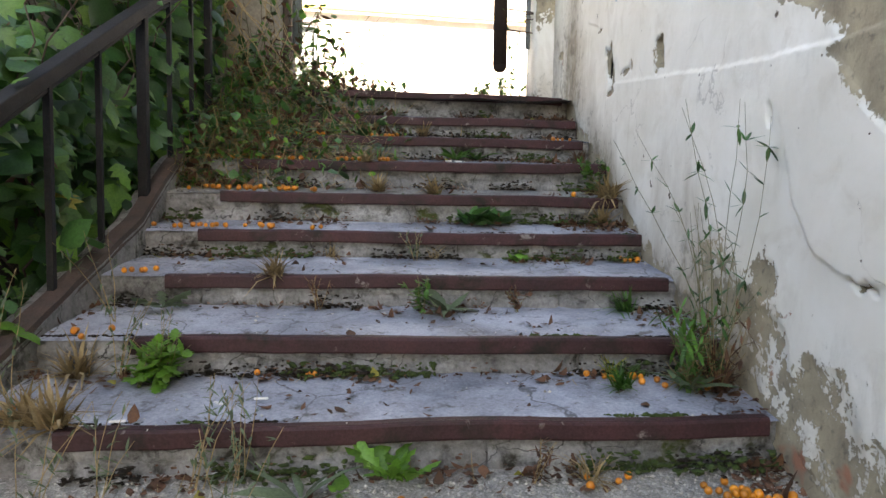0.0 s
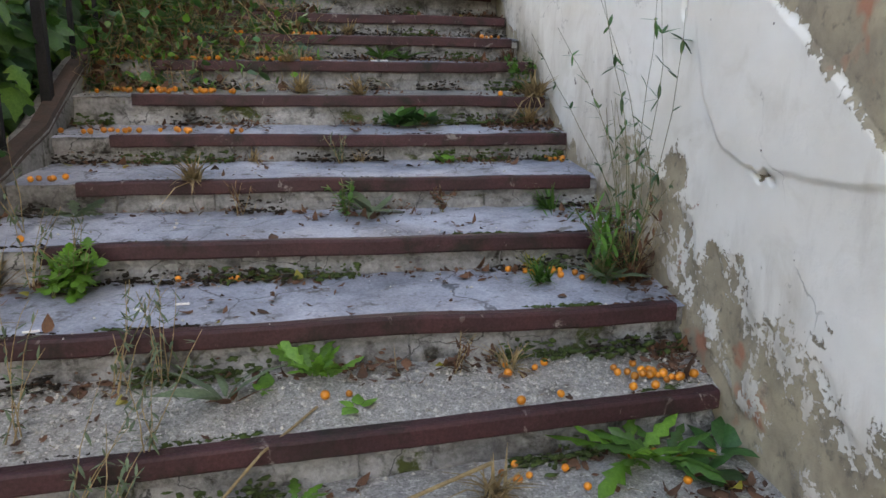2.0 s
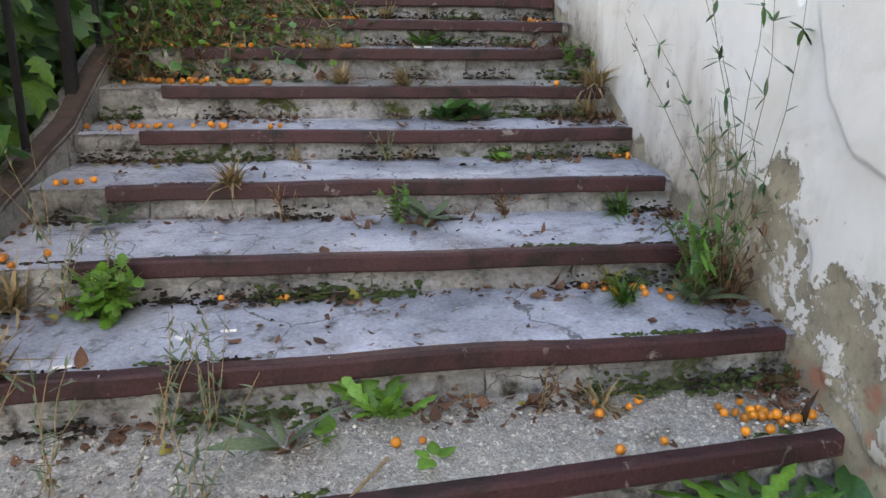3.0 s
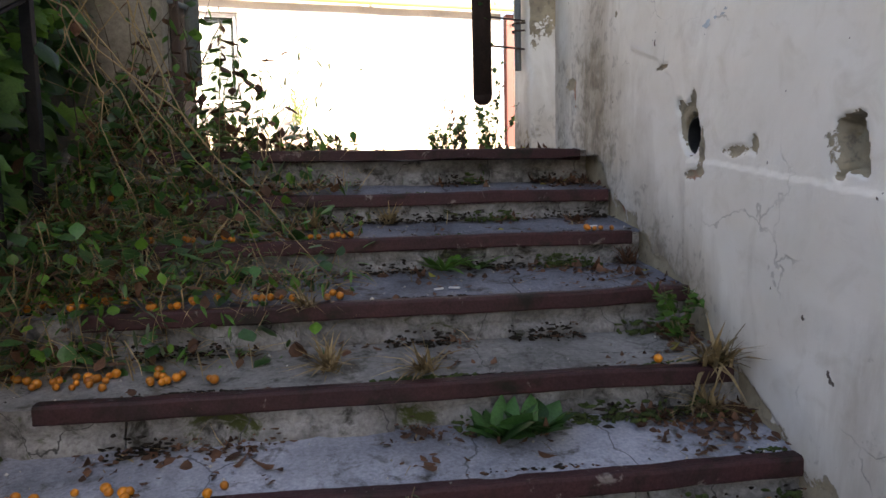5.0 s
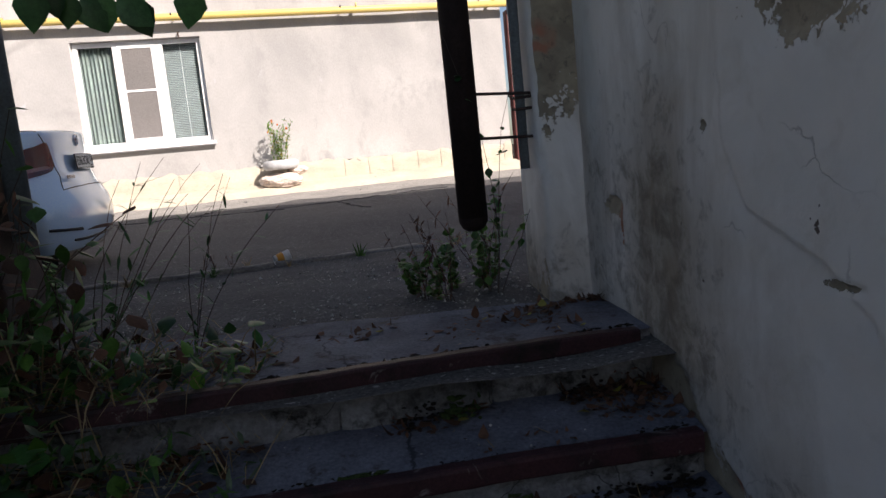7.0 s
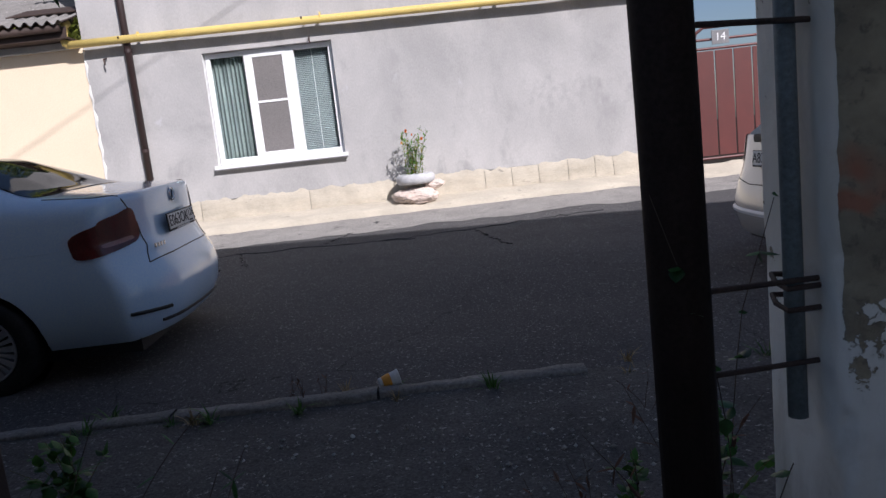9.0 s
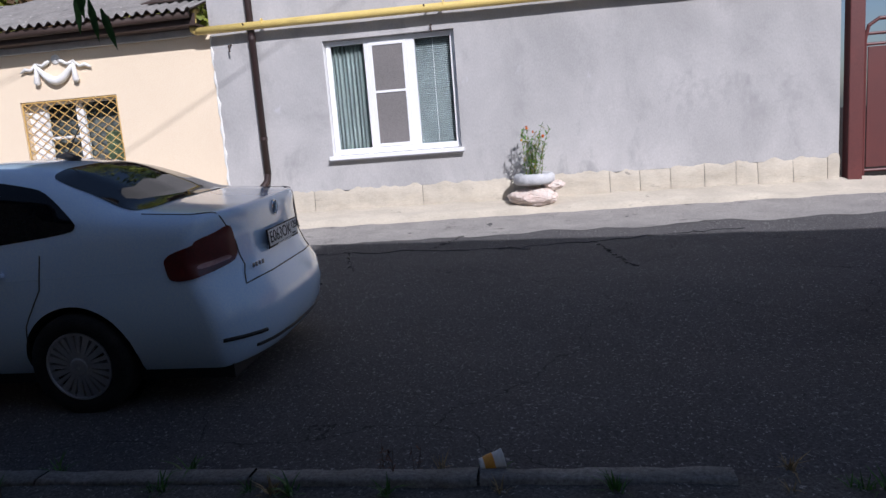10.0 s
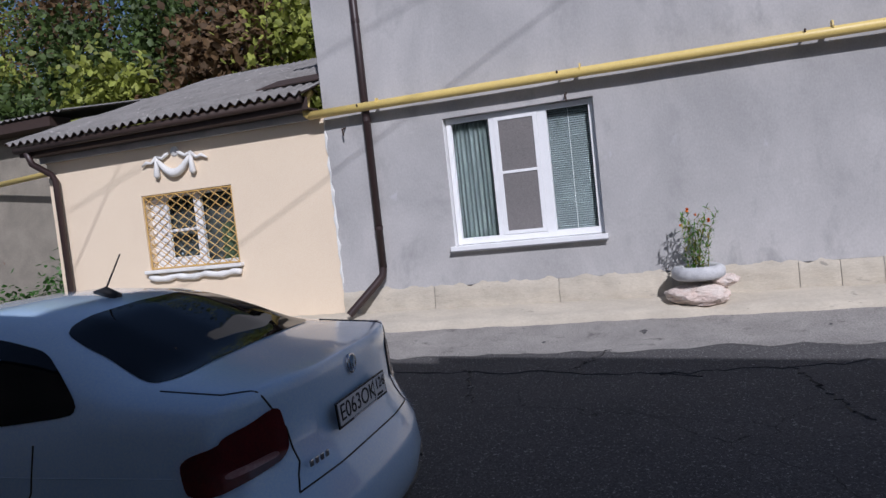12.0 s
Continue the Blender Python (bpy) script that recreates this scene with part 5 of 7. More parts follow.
def sedan():
    # forward along local x, the tail at x = 0; the open side of the street is +y
    R = Matrix.Translation((-0.95, 8.91, 2.375)) @ Matrix.Rotation(ANGLE + math.pi, 4, "Z") @ Matrix.Rotation(radians(-2.0), 4, "X")
    car = thing("parked_sedan", "white four-door sedan with tinted glass, parked at the kerb", "car", R)
    half = 0.86
    top = [(0, 1.15), (0.2, 1.165), (0.45, 1.185), (0.62, 1.20), (0.9, 1.315), (1.2, 1.43), (1.5, 1.49), (1.95, 1.515), (2.4, 1.505), (2.8, 1.44), (3.4, 1.06), (3.8, 0.96), (4.3, 0.82), (4.45, 0.75)]
    belt = [(0, 1.06), (0.5, 1.06), (1.0, 1.03), (1.6, 0.99), (3.0, 0.95), (4.0, 0.82), (4.45, 0.68)]
    rear = [(0.17, 0.20), (0.27, 0.07), (0.4, 0.02), (0.5, 0.005), (0.58, 0.01), (0.68, 0.055), (0.74, 0.13), (0.80, 0.175), (0.95, 0.195), (1.05, 0.175), (1.12, 0.165), (1.17, 0.20)]
    nose = [(0.17, 0.15), (0.4, 0.0), (0.6, 0.03), (0.8, 0.25)]
    bm = car_hull(4.45, half, top, belt, rear, nose)
    skin = Skin(bm)
    body = part("body", cut_arches(bm, ((1.14, 0.31), (3.68, 0.31)), 0.36, half), CAR_WHITE, car)
    body.data.materials.clear()
    body.data.materials.append(CAR_WHITE)
    body.data.polygons.foreach_set("use_smooth", [True] * len(body.data.polygons))
    for x in (1.14, 3.68):
        for y in (0.77, -0.77):
            add_wheel(car, x, y, 0.31, 0.315, 22)
        part("wheel_well", lathe([(0.359, -0.72), (0.359, 0.72)], 40, None, Matrix.Translation((x, 0, 0.31)) @ Matrix.Rotation(math.pi / 2, 4, "X")), BLACK_PLASTIC, car)
    def lay(name, corners, material, lift=0.004, label="", nu=14, nv=10):
        v, f = skin.panel(corners, lift, nu, nv)
        return part(name, mesh_of(name, v, f, material, True), None, car, label)
    lay("rear_window", [(0.70, 0.66, 1.20), (0.70, -0.66, 1.20), (1.38, -0.53, 1.47), (1.38, 0.53, 1.47)], CAR_GLASS, 0.004, "dark tinted rear window", 24, 14)
    for s in (1, -1):
        lay("quarter_window", [(1.02, s * 0.78, 1.10), (1.72, s * 0.80, 1.03), (1.72, s * 0.62, 1.44), (1.34, s * 0.64, 1.36)], CAR_GLASS, 0.004)
        lay("door_window", [(1.76, s * 0.80, 1.02), (2.55, s * 0.80, 0.99), (2.50, s * 0.62, 1.44), (1.76, s * 0.62, 1.44)], CAR_GLASS, 0.004)
        lay("front_window", [(2.60, s * 0.80, 0.99), (3.25, s * 0.80, 0.98), (2.85, s * 0.64, 1.37), (2.56, s * 0.62, 1.43)], CAR_GLASS, 0.004)
        heart = (0.75, s * 0.40)
        v, f = skin.bent([(0.15, s * 0.535, 0.845), (0.46, s * 0.90, 0.775), (0.50, s * 0.88, 0.93), (0.19, s * 0.555, 1.075)], heart, 0.009, 30, 14)
        lamp = part("tail_lamp", mesh_of("tail_lamp", v, f, LAMP_RED, True), None, car, "dark red tail lamp")
        v, f = skin.bent([(0.18, s * 0.60, 0.855), (0.34, s * 0.80, 0.835), (0.35, s * 0.80, 0.865), (0.19, s * 0.61, 0.885)], heart, 0.012, 10, 3)
        part("reverse_lens", mesh_of("reverse_lens", v, f, LAMP_CLEAR, True), None, lamp)
        v, f = skin.bent([(0.20, s * 0.63, 0.91), (0.34, s * 0.80, 0.90), (0.36, s * 0.80, 1.0), (0.22, s * 0.64, 1.04)], heart, 0.0115, 10, 5)
        part("bright_lens", mesh_of("bright_lens", v, f, LAMP_RED, True), None, lamp)
        part("seam", skin.seam([(0.70, s * 0.68, 1.19), (0.40, s * 0.675, 1.155), (0.27, s * 0.60, 1.11), (0.215, s * 0.525, 0.95), (0.19, s * 0.51, 0.80), (0.10, s * 0.60, 0.735)]), BLACK_PLASTIC, car)
        part("seam", skin.seam([(1.30, s * 0.84, 0.98), (1.32, s * 0.88, 0.78), (1.44, s * 0.88, 0.56), (1.48, s * 0.88, 0.28)]), BLACK_PLASTIC, car)
        part("seam", skin.seam([(2.58, s * 0.84, 0.97), (2.60, s * 0.88, 0.28)]), BLACK_PLASTIC, car)
        part("door_handle", box((1.52, s * 0.855 - 0.016, 0.865), (1.70, s * 0.855 + 0.016, 0.892), 0.008), CAR_WHITE, car)
        part("door_handle", box((2.70, s * 0.855 - 0.016, 0.855), (2.88, s * 0.855 + 0.016, 0.882), 0.008), CAR_WHITE, car)
        part("mirror", box((3.02, s * 0.96 - 0.10, 0.98), (3.16, s * 0.96 + 0.08, 1.12), 0.04), CAR_WHITE, car)
        part("reflector", skin.seam([(0.05, s * 0.55, 0.385), (0.12, s * 0.72, 0.40), (0.24, s * 0.82, 0.42)], 0.012, 0.002), BLACK_PLASTIC, car)
        part("crease", skin.seam([(0.55, s * 0.87, 0.86), (1.3, s * 0.88, 0.845), (2.6, s * 0.88, 0.82)], 0.004, -0.002), CAR_WHITE, car)
    part("seam", skin.seam([(0.10, 0.60, 0.735), (0.085, 0.3, 0.725), (0.085, -0.3, 0.725), (0.10, -0.60, 0.735)]), BLACK_PLASTIC, car)
    part("bumper_strip", skin.seam([(0.10, 0.62, 0.30), (0.03, 0.3, 0.295), (0.03, -0.3, 0.295), (0.10, -0.62, 0.30)], 0.012), BLACK_PLASTIC, car)
    lay("windscreen", [(2.85, 0.58, 1.41), (2.85, -0.58, 1.41), (3.36, -0.70, 1.06), (3.36, 0.70, 1.06)], CAR_GLASS)
    lay("plate_recess", [(0.18, 0.36, 0.80), (0.18, -0.36, 0.80), (0.18, -0.34, 0.99), (0.18, 0.34, 0.99)], CAR_WHITE, 0.002)
    add_plate(car, skin, 0, 0.9, "E063OK", pose(min(skin.on((0, 0, h), 0).x for h in (0.84, 0.90, 0.96)) - 0.012, 0, 0.90, 90 - 3, 0, -90), "126")
    badge = part("badge", lathe([(0.048, 0.0), (0.048, 0.008), (0.041, 0.011), (0.038, 0.006)], 28, None, pose(skin.on((0, 0, 1.075), 0).x - 0.002, 0, 1.075, 90, 0, -90)), CHROME, car, "round chrome badge")
    part("badge_bar", tube([(skin.on((0, 0, 1.075), 0).x - 0.009, a, b) for a, b in ((-0.028, 1.10), (-0.010, 1.048), (0, 1.075), (0.010, 1.048), (0.028, 1.10))], 0.005, 6), CHROME, badge)
    for k in range(4):
        y = 0.50 - 0.035 * k
        xm = skin.on((0, y, 0.79), 0).x
        part("model_mark", box((xm - 0.004, y - 0.012, 0.775), (xm + 0.006, y + 0.012, 0.803), 0.003), CHROME, car)
    part("antenna_base", tube([(1.52, 0, 1.475), (1.60, 0, 1.515), (1.68, 0, 1.515)], [0.030, 0.028, 0.008], 10), BLACK_PLASTIC, car, smooth=True)
    part("antenna", tube([(1.60, 0, 1.52), (1.46, 0, 1.71)], [0.006, 0.004], 6), BLACK_PLASTIC, car)
    part("underside", box((0.25, -0.72, 0.16), (4.2, 0.72, 0.30)), BLACK_PLASTIC, car)
    return car


def hatchback():
    R = Matrix.Translation((3.05, 9.35, 2.40)) @ Matrix.Rotation(ANGLE, 4, "Z")
    car = thing("parked_hatchback", "silver hatchback with a dusty rear window, parked by the fence", "car", R)
    half = 0.83
    top = [(0, 1.0), (0.1, 1.06), (0.3, 1.30), (0.55, 1.47), (0.9, 1.53), (1.8, 1.54), (2.4, 1.47), (3.0, 1.08), (3.6, 0.95), (4.05, 0.72)]
    belt = [(0, 0.93), (0.4, 0.98), (1.0, 0.97), (3.0, 0.92), (4.05, 0.66)]
    rear = [(0.17, 0.12), (0.3, 0.02), (0.5, 0.0), (0.6, 0.03), (0.7, 0.10), (0.95, 0.13), (1.1, 0.16)]
    nose = [(0.17, 0.15), (0.4, 0.0), (0.7, 0.2)]
    bm = car_hull(4.05, half, top, belt, rear, nose, 0.18)
    skin = Skin(bm)
    body = part("body", cut_arches(bm, ((0.78, 0.29), (3.25, 0.29)), 0.34, half), CAR_SILVER, car)
    body.data.materials.clear()
    body.data.materials.append(CAR_SILVER)
    body.data.polygons.foreach_set("use_smooth", [True] * len(body.data.polygons))
    for x in (0.78, 3.25):
        for y in (0.74, -0.74):
            add_wheel(car, x, y, 0.29, 0.29, 14)
        part("wheel_well", lathe([(0.339, -0.7), (0.339, 0.7)], 36, None, Matrix.Translation((x, 0, 0.29)) @ Matrix.Rotation(math.pi / 2, 4, "X")), BLACK_PLASTIC, car)

    def lay(name, corners, material, lift=0.004, label=""):
        v, f = skin.panel(corners, lift)
        return part(name, mesh_of(name, v, f, material, True), None, car, label)
    lay("rear_window", [(0.12, 0.62, 1.06), (0.12, -0.62, 1.06), (0.5, -0.54, 1.44), (0.5, 0.54, 1.44)], BLIND, 0.004, "dusty grey rear window")
    for s in (1, -1):
        lay("side_window", [(0.55, s * 0.78, 1.02), (2.3, s * 0.78, 0.98), (2.05, s * 0.6, 1.44), (0.75, s * 0.6, 1.44)], CAR_GLASS)
        lay("tail_lamp", [(0.14, s * 0.66, 0.78), (0.30, s * 0.82, 0.78), (0.34, s * 0.80, 1.02), (0.14, s * 0.64, 1.00)], LAMP_RED, 0.008, "red tail lamp")
    part("wiper", tube([(0.10, 0.10, 1.08), (0.09, -0.2, 1.10), (0.12, -0.45, 1.13)], 0.012, 6), BLACK_PLASTIC, car)
    part("handle_bar", box((0.085, -0.26, 0.94), (0.16, 0.26, 1.00), 0.012), BLACK_PLASTIC, car)
    part("bumper_strip", skin.seam([(0.2, 0.8, 0.42), (0.03, 0.4, 0.42), (0.03, -0.4, 0.42), (0.2, -0.8, 0.42)], 0.022), WHITE, car)
    part("seam", skin.seam([(0.2, 0.7, 0.64), (0.05, 0.3, 0.63), (0.05, -0.3, 0.63), (0.2, -0.7, 0.64)]), BLACK_PLASTIC, car)
    add_plate(car, skin, 0, 0.8, "A834OM", pose(min(skin.on((0, 0, h), 0).x for h in (0.76, 0.82, 0.88)) - 0.012, 0, 0.82, 90 - 4, 0, -90), "126")
    part("underside", box((0.25, -0.7, 0.16), (3.8, 0.7, 0.30)), BLACK_PLASTIC, car)
    return car


sedan()
hatchback()

# paper cup lying by the kerb
cup = thing("paper_cup", "white and orange paper cup lying by the kerb", "cup", pose(0.60, 7.36, 2.47, 0, 82, 25))
part("cup_wall", lathe([(0.028, -0.045), (0.042, 0.05), (0.044, 0.052), (0.044, 0.056), (0.041, 0.055), (0.027, -0.043)], 24), PAPER, cup, smooth=True)
part("cup_print", lathe([(0.0305, -0.030), (0.0385, 0.012)], 24), CUP_YELLOW, cup, smooth=True)
part("cup_base", lathe([(0.001, -0.040), (0.028, -0.040)], 24), PAPER, cup)
# ---- plants ----
RNG = np.random.default_rng(7)


def template(kind):
    """Rows across a leaf: distance along it, half width, sag of the rim below the midrib."""
    rows = {"ovate": [(0, 0.02), (0.18, 0.30), (0.42, 0.40), (0.70, 0.26), (1, 0.0)],
            "toothed": [(0, 0.02), (0.12, 0.05), (0.22, 0.16), (0.28, 0.08), (0.42, 0.30), (0.48, 0.13), (0.62, 0.30), (0.70, 0.14), (0.82, 0.19), (1, 0.0)],
            "lobed": [(0, 0.03), (0.05, 0.22), (0.14, 0.46), (0.22, 0.26), (0.36, 0.50), (0.47, 0.22), (0.66, 0.25), (0.80, 0.12), (1, 0.0)],
            "narrow": [(0, 0.03), (0.3, 0.11), (0.65, 0.09), (1, 0.0)],
            "blade": [(0, 0.03), (0.5, 0.025), (1, 0.0)],
            "card": [(0, 0.12), (0.5, 0.42), (1, 0.08)]}[kind]
    verts, faces = [], []
    for k, (a, w) in enumerate(rows):
        verts += [(-w, a, -0.25 * w), (0, a, 0), (w, a, -0.25 * w)]
        if k:
            b = 3 * (k - 1)
            faces += [(b, b + 1, b + 4, b + 3), (b + 1, b + 2, b + 5, b + 4)]
    return np.array(verts), np.array(faces)


class Leaves:
    """Many leaves gathered into one mesh."""

    def __init__(self):
        self.v, self.f, self.n = [], [], 0

    def add(self, kind, at, way, size, up=None, curl=0.25, wide=1.0):
        at, way = np.atleast_2d(np.asarray(at, float)), np.atleast_2d(np.asarray(way, float))
        n = len(at)
        size, curl = np.broadcast_to(np.asarray(size, float), (n,)), np.broadcast_to(np.asarray(curl, float), (n,))
        tv, tf = template(kind)
        way = way / np.maximum(1e-6, np.linalg.norm(way, axis=1, keepdims=True))
        up = np.tile([0.0, 0.0, 1.0], (n, 1)) if up is None else np.atleast_2d(np.asarray(up, float))
        side = np.cross(way, up)
        flat = np.linalg.norm(side, axis=1) < 1e-3
        side[flat] = [1, 0, 0]
        side /= np.linalg.norm(side, axis=1, keepdims=True)
        top = np.cross(side, way)
        x, y, z = tv[:, 0] * wide, tv[:, 1], tv[:, 2]
        out = (side[:, None] * x[None, :, None] + way[:, None] * y[None, :, None]
               + top[:, None] * (z[None, :, None] - curl[:, None, None] * (y ** 2)[None, :, None])) * size[:, None, None] + at[:, None]
        self.v.append(out.reshape(-1, 3))
        self.f.append((tf[None] + (self.n + np.arange(n) * len(tv))[:, None, None]).reshape(-1, 4))
        self.n += n * len(tv)

    def mesh(self, name, material):
        me = bpy.data.meshes.new(name)
        v, f = np.concatenate(self.v), np.concatenate(self.f)
        me.from_pydata(v.tolist(), [], f.tolist())
        me.materials.append(material)
        me.polygons.foreach_set("use_smooth", [True] * len(me.polygons))
        me.update()
        return me


def ways(n, lean=(0, 0, 0.3), spread=1.0):
    return RNG.normal(size=(n, 3)) * spread + np.array(lean)


def stems(paths, radius, material, name, parent):
    for p in paths:
        part(name, tube(p, [radius * (1 - 0.6 * k / max(1, len(p) - 1)) for k in range(len(p))], 5, None, caps=False), material, parent)


# the creeper over the railing and bank
creeper = thing("creeper", "dense green creeper over the railing and garden bank", "climbing plant", kind="stuff")
for material, count, name in ((LEAF_DARK, 5600, "dark_foliage"), (LEAF, 4600, "foliage"), (LEAF_BRIGHT, 1500, "young_foliage"), (LEAF_BROWN, 420, "dead_foliage"), (LEAF_YELLOW, 60, "yellow_foliage")):
    y = 0.9 + 4.4 * RNG.random(count) ** 0.8
    depth = RNG.random(count) ** 1.7
    x = -0.60 - 2.0 * depth + 0.06 * RNG.normal(size=count)
    lo = np.interp(y, [0, 2, 5.3], [0.3, 0.75, 2.2])
    hi = np.interp(y, [0.5, 1.5, 2.4, 3.4, 4.4, 5.3], [1.0, 1.65, 2.35, 3.3, 3.7, 3.6])
    z = lo + (hi - lo) * RNG.random(count)
    lump_map = np.array([noise.noise(Vector((a * 1.7, b * 1.7, c * 1.7))) for a, b, c in zip(x, y, z)])
    keep = (lump_map > -0.10) & ~((x > -0.62) & (y < 2.0) & (z < 1.5))
    p = np.stack([x, y, z], 1)[keep]
    mass = Leaves()
    mass.add({LEAF_BROWN: "narrow", LEAF_DARK: "ovate"}.get(material, "lobed"), p, ways(len(p), (0.75, -0.5, -0.7), 0.55), 0.065 + 0.130 * RNG.random(len(p)) ** 2, ways(len(p), (0.7, -0.6, 0.9), 0.45), 0.25, 1.0)
    part(name, mass.mesh(name, material), None, creeper)
paths = []
for k in range(46):
    y = 1.6 + 3.6 * RNG.random()
    q = np.array([-0.7 - 0.9 * RNG.random(), y, stair_z(y) - 0.2])
    line = [tuple(q)]
    for s in range(9):
        q = q + np.array([0.06 * RNG.normal() + 0.03, 0.08 * RNG.normal(), 0.16 + 0.05 * RNG.normal()])
        line.append(tuple(q))
    paths.append(line)
stems(paths, 0.007, BARK, "stem", creeper)

# larger sunlit leaves hanging near the foot of the railing
near_vine = thing("vine_spray", "large yellow-green vine leaves on a shoot by the railing", "climbing plant")
spray = Leaves()
SPOTS = [(-0.62, 1.40, 1.235, 0.15), (-0.66, 1.37, 1.15, 0.15), (-0.66, 1.42, 1.08, 0.16), (-0.55, 1.55, 1.42, 0.13), (-0.56, 1.62, 1.50, 0.13), (-0.72, 1.5, 1.75, 0.13), (-0.8, 1.6, 1.86, 0.12), (-0.65, 1.75, 1.95, 0.12), (-0.7, 1.45, 0.98, 0.12), (-0.58, 1.8, 1.72, 0.12)]
for x, y, z, s in SPOTS:
    spray.add("ovate", (x, y, z), (0.55 + 0.2 * RNG.normal(), -0.3, -0.55 + 0.2 * RNG.normal()), s, (0.3, -0.7, 0.6), 0.3, 1.25)
part("foliage", spray.mesh("foliage", LEAF_BRIGHT), None, near_vine)
stems([[(-0.8, 1.5, 0.7), (-0.72, 1.45, 1.0), (-0.66, 1.42, 1.3), (-0.62, 1.5, 1.6), (-0.7, 1.6, 1.95)]], 0.006, STEM, "shoot", near_vine)


def rosette(x, y, size, count, kind="toothed", material=LEAF_BRIGHT, name="rosette_weed", label="low green rosette weed in a stair joint", tilt=0.45, wide=1.0, z=None):
    """A weed whose leaves spread from one root."""
    z = tread_top(x, y) if z is None else z
    plant = thing(name, label, "weed", (x, y, z))
    lv = Leaves()
    for k in range(count):
        a = 2 * math.pi * (k / count) + RNG.normal() * 0.45
        lift = tilt + 0.35 * RNG.random() + (0.4 if k % 3 == 0 else 0)
        lv.add(kind, (0.01 * math.cos(a), 0.01 * math.sin(a), 0.008), (math.cos(a), math.sin(a), lift), size * (0.5 + 0.65 * RNG.random()), up=ways(1, (0, 0, 1.4), 0.35)[0], curl=0.1 + 0.6 * RNG.random(), wide=wide * (0.7 + 0.4 * RNG.random()))
    part("foliage", lv.mesh("foliage", material), None, plant)
    return plant


def tall_weed(x, y, height, branches, material=LEAF_GREY, kind="narrow", leaf=0.05, name="tall_weed", label="spindly weed with narrow leaves and seed heads", lean=(0.0, 0.0), stem=STEM, count=10, z=None):
    z = tread_top(x, y) if z is None else z
    plant = thing(name, label, "weed", (x, y, z))
    paths, lv = [], Leaves()
    for b in range(branches):
        q, d = np.array([0.01 * RNG.normal(), 0.01 * RNG.normal(), 0.0]), np.array([lean[0] + 0.35 * RNG.normal(), lean[1] + 0.35 * RNG.normal(), 1.6])
        line = [tuple(q)]
        n = 9
        for s in range(n):
            d = d + np.array([0.12 * RNG.normal() + lean[0] * 0.15, 0.12 * RNG.normal(), -0.04])
            q = q + d / np.linalg.norm(d) * height * (0.7 + 0.3 * RNG.random()) / n
            q[2] = max(q[2], 0.003)
            line.append(tuple(q))
        paths.append(line)
        for k in range(count):
            t = 1 + int(RNG.random() * (n - 1))
            lv.add(kind, line[t], ways(1, (0, 0, 0.3), 0.8)[0], leaf * (0.6 + 0.6 * RNG.random()), curl=0.2)
    stems(paths, 0.0019, stem, "stem", plant)
    part("foliage", lv.mesh("foliage", material), None, plant)
    return plant


def tuft(x, y, size, blades, material=STRAW, name="grass_tuft", label="dry grass tuft on a stair edge", lean=(0, -0.3), z=None, spread=0.6):
    z = tread_top(x, y) if z is None else z
    plant = thing(name, label, "grass", (x, y, z))
    lv = Leaves()
    d = ways(blades, (lean[0], lean[1], 1.0), spread)
    d[:, 2] = np.abs(d[:, 2]) + 0.15
    base = RNG.normal(size=(blades, 3)) * size * 0.12
    base[:, 2] = 0.0
    lv.add("blade", base, d, size * (0.5 + 0.7 * RNG.random(blades)), curl=0.9 * RNG.random(blades), wide=1.5)
    part("grass", lv.mesh("grass", material), None, plant)
    return plant


# weeds on the steps, from the foot upwards
rosette(1.72, 1.36, 0.21, 15, "toothed", LEAF_BRIGHT, "dandelion_plant", "large toothed dandelion rosette against the lowest nosing", 0.35, 0.5)
rosette(1.80, 1.34, 0.17, 14, "toothed", LEAF, "dandelion_plant", "large toothed dandelion rosette against the lowest nosing", 0.6, 0.55)
rosette(1.88, 1.27, 0.13, 7, "ovate", LEAF_DARK, "dock_plant", "dark broad-leaved dock beside the wall foot", 0.5)
rosette(1.99, 1.38, 0.12, 6, "ovate", LEAF_DARK, "dock_plant", "dark broad-leaved dock beside the wall foot", 0.8)
rosette(0.80, 1.24, 0.07, 8, "toothed", LEAF_BRIGHT)
rosette(0.83, 1.60, 0.12, 15, "toothed", LEAF_BRIGHT, "rosette_weed", "bright green bushy rosette weed under a nosing", 1.3, 0.8)
rosette(0.88, 1.59, 0.10, 12, "toothed", LEAF_BRIGHT, "rosette_weed", "bright green bushy rosette weed under a nosing", 1.0, 0.8)
rosette(0.70, 1.53, 0.06, 6, "ovate", LEAF_BRIGHT)
rosette(0.60, 1.50, 0.16, 7, "narrow", LEAF_GREY, "dock_plant", "half-dead dock with one browned leaf", 0.7)
rosette(0.62, 1.48, 0.12, 4, "narrow", LEAF_BROWN, "dock_plant", "withered brown dock leaves", 0.2, 1.6)
rosette(0.96, 1.44, 0.05, 6, "ovate", LEAF_BRIGHT)
rosette(1.04, 2.50, 0.14, 9, "narrow", LEAF_GREY, "dock_plant", "pale broad-leaved dock on the third tread", 0.35, 1.9)
rosette(-0.12, 2.50, 0.12, 9, "toothed", LEAF_GREY)
rosette(1.20, 3.27, 0.13, 24, "ovate", LEAF_DARK, "rosette_weed", "dark green leafy rosette weed under a nosing", 1.2, 1.0)
rosette(1.32, 3.28, 0.12, 20, "ovate", LEAF_DARK, "rosette_weed", "dark green leafy rosette weed under a nosing", 1.0)
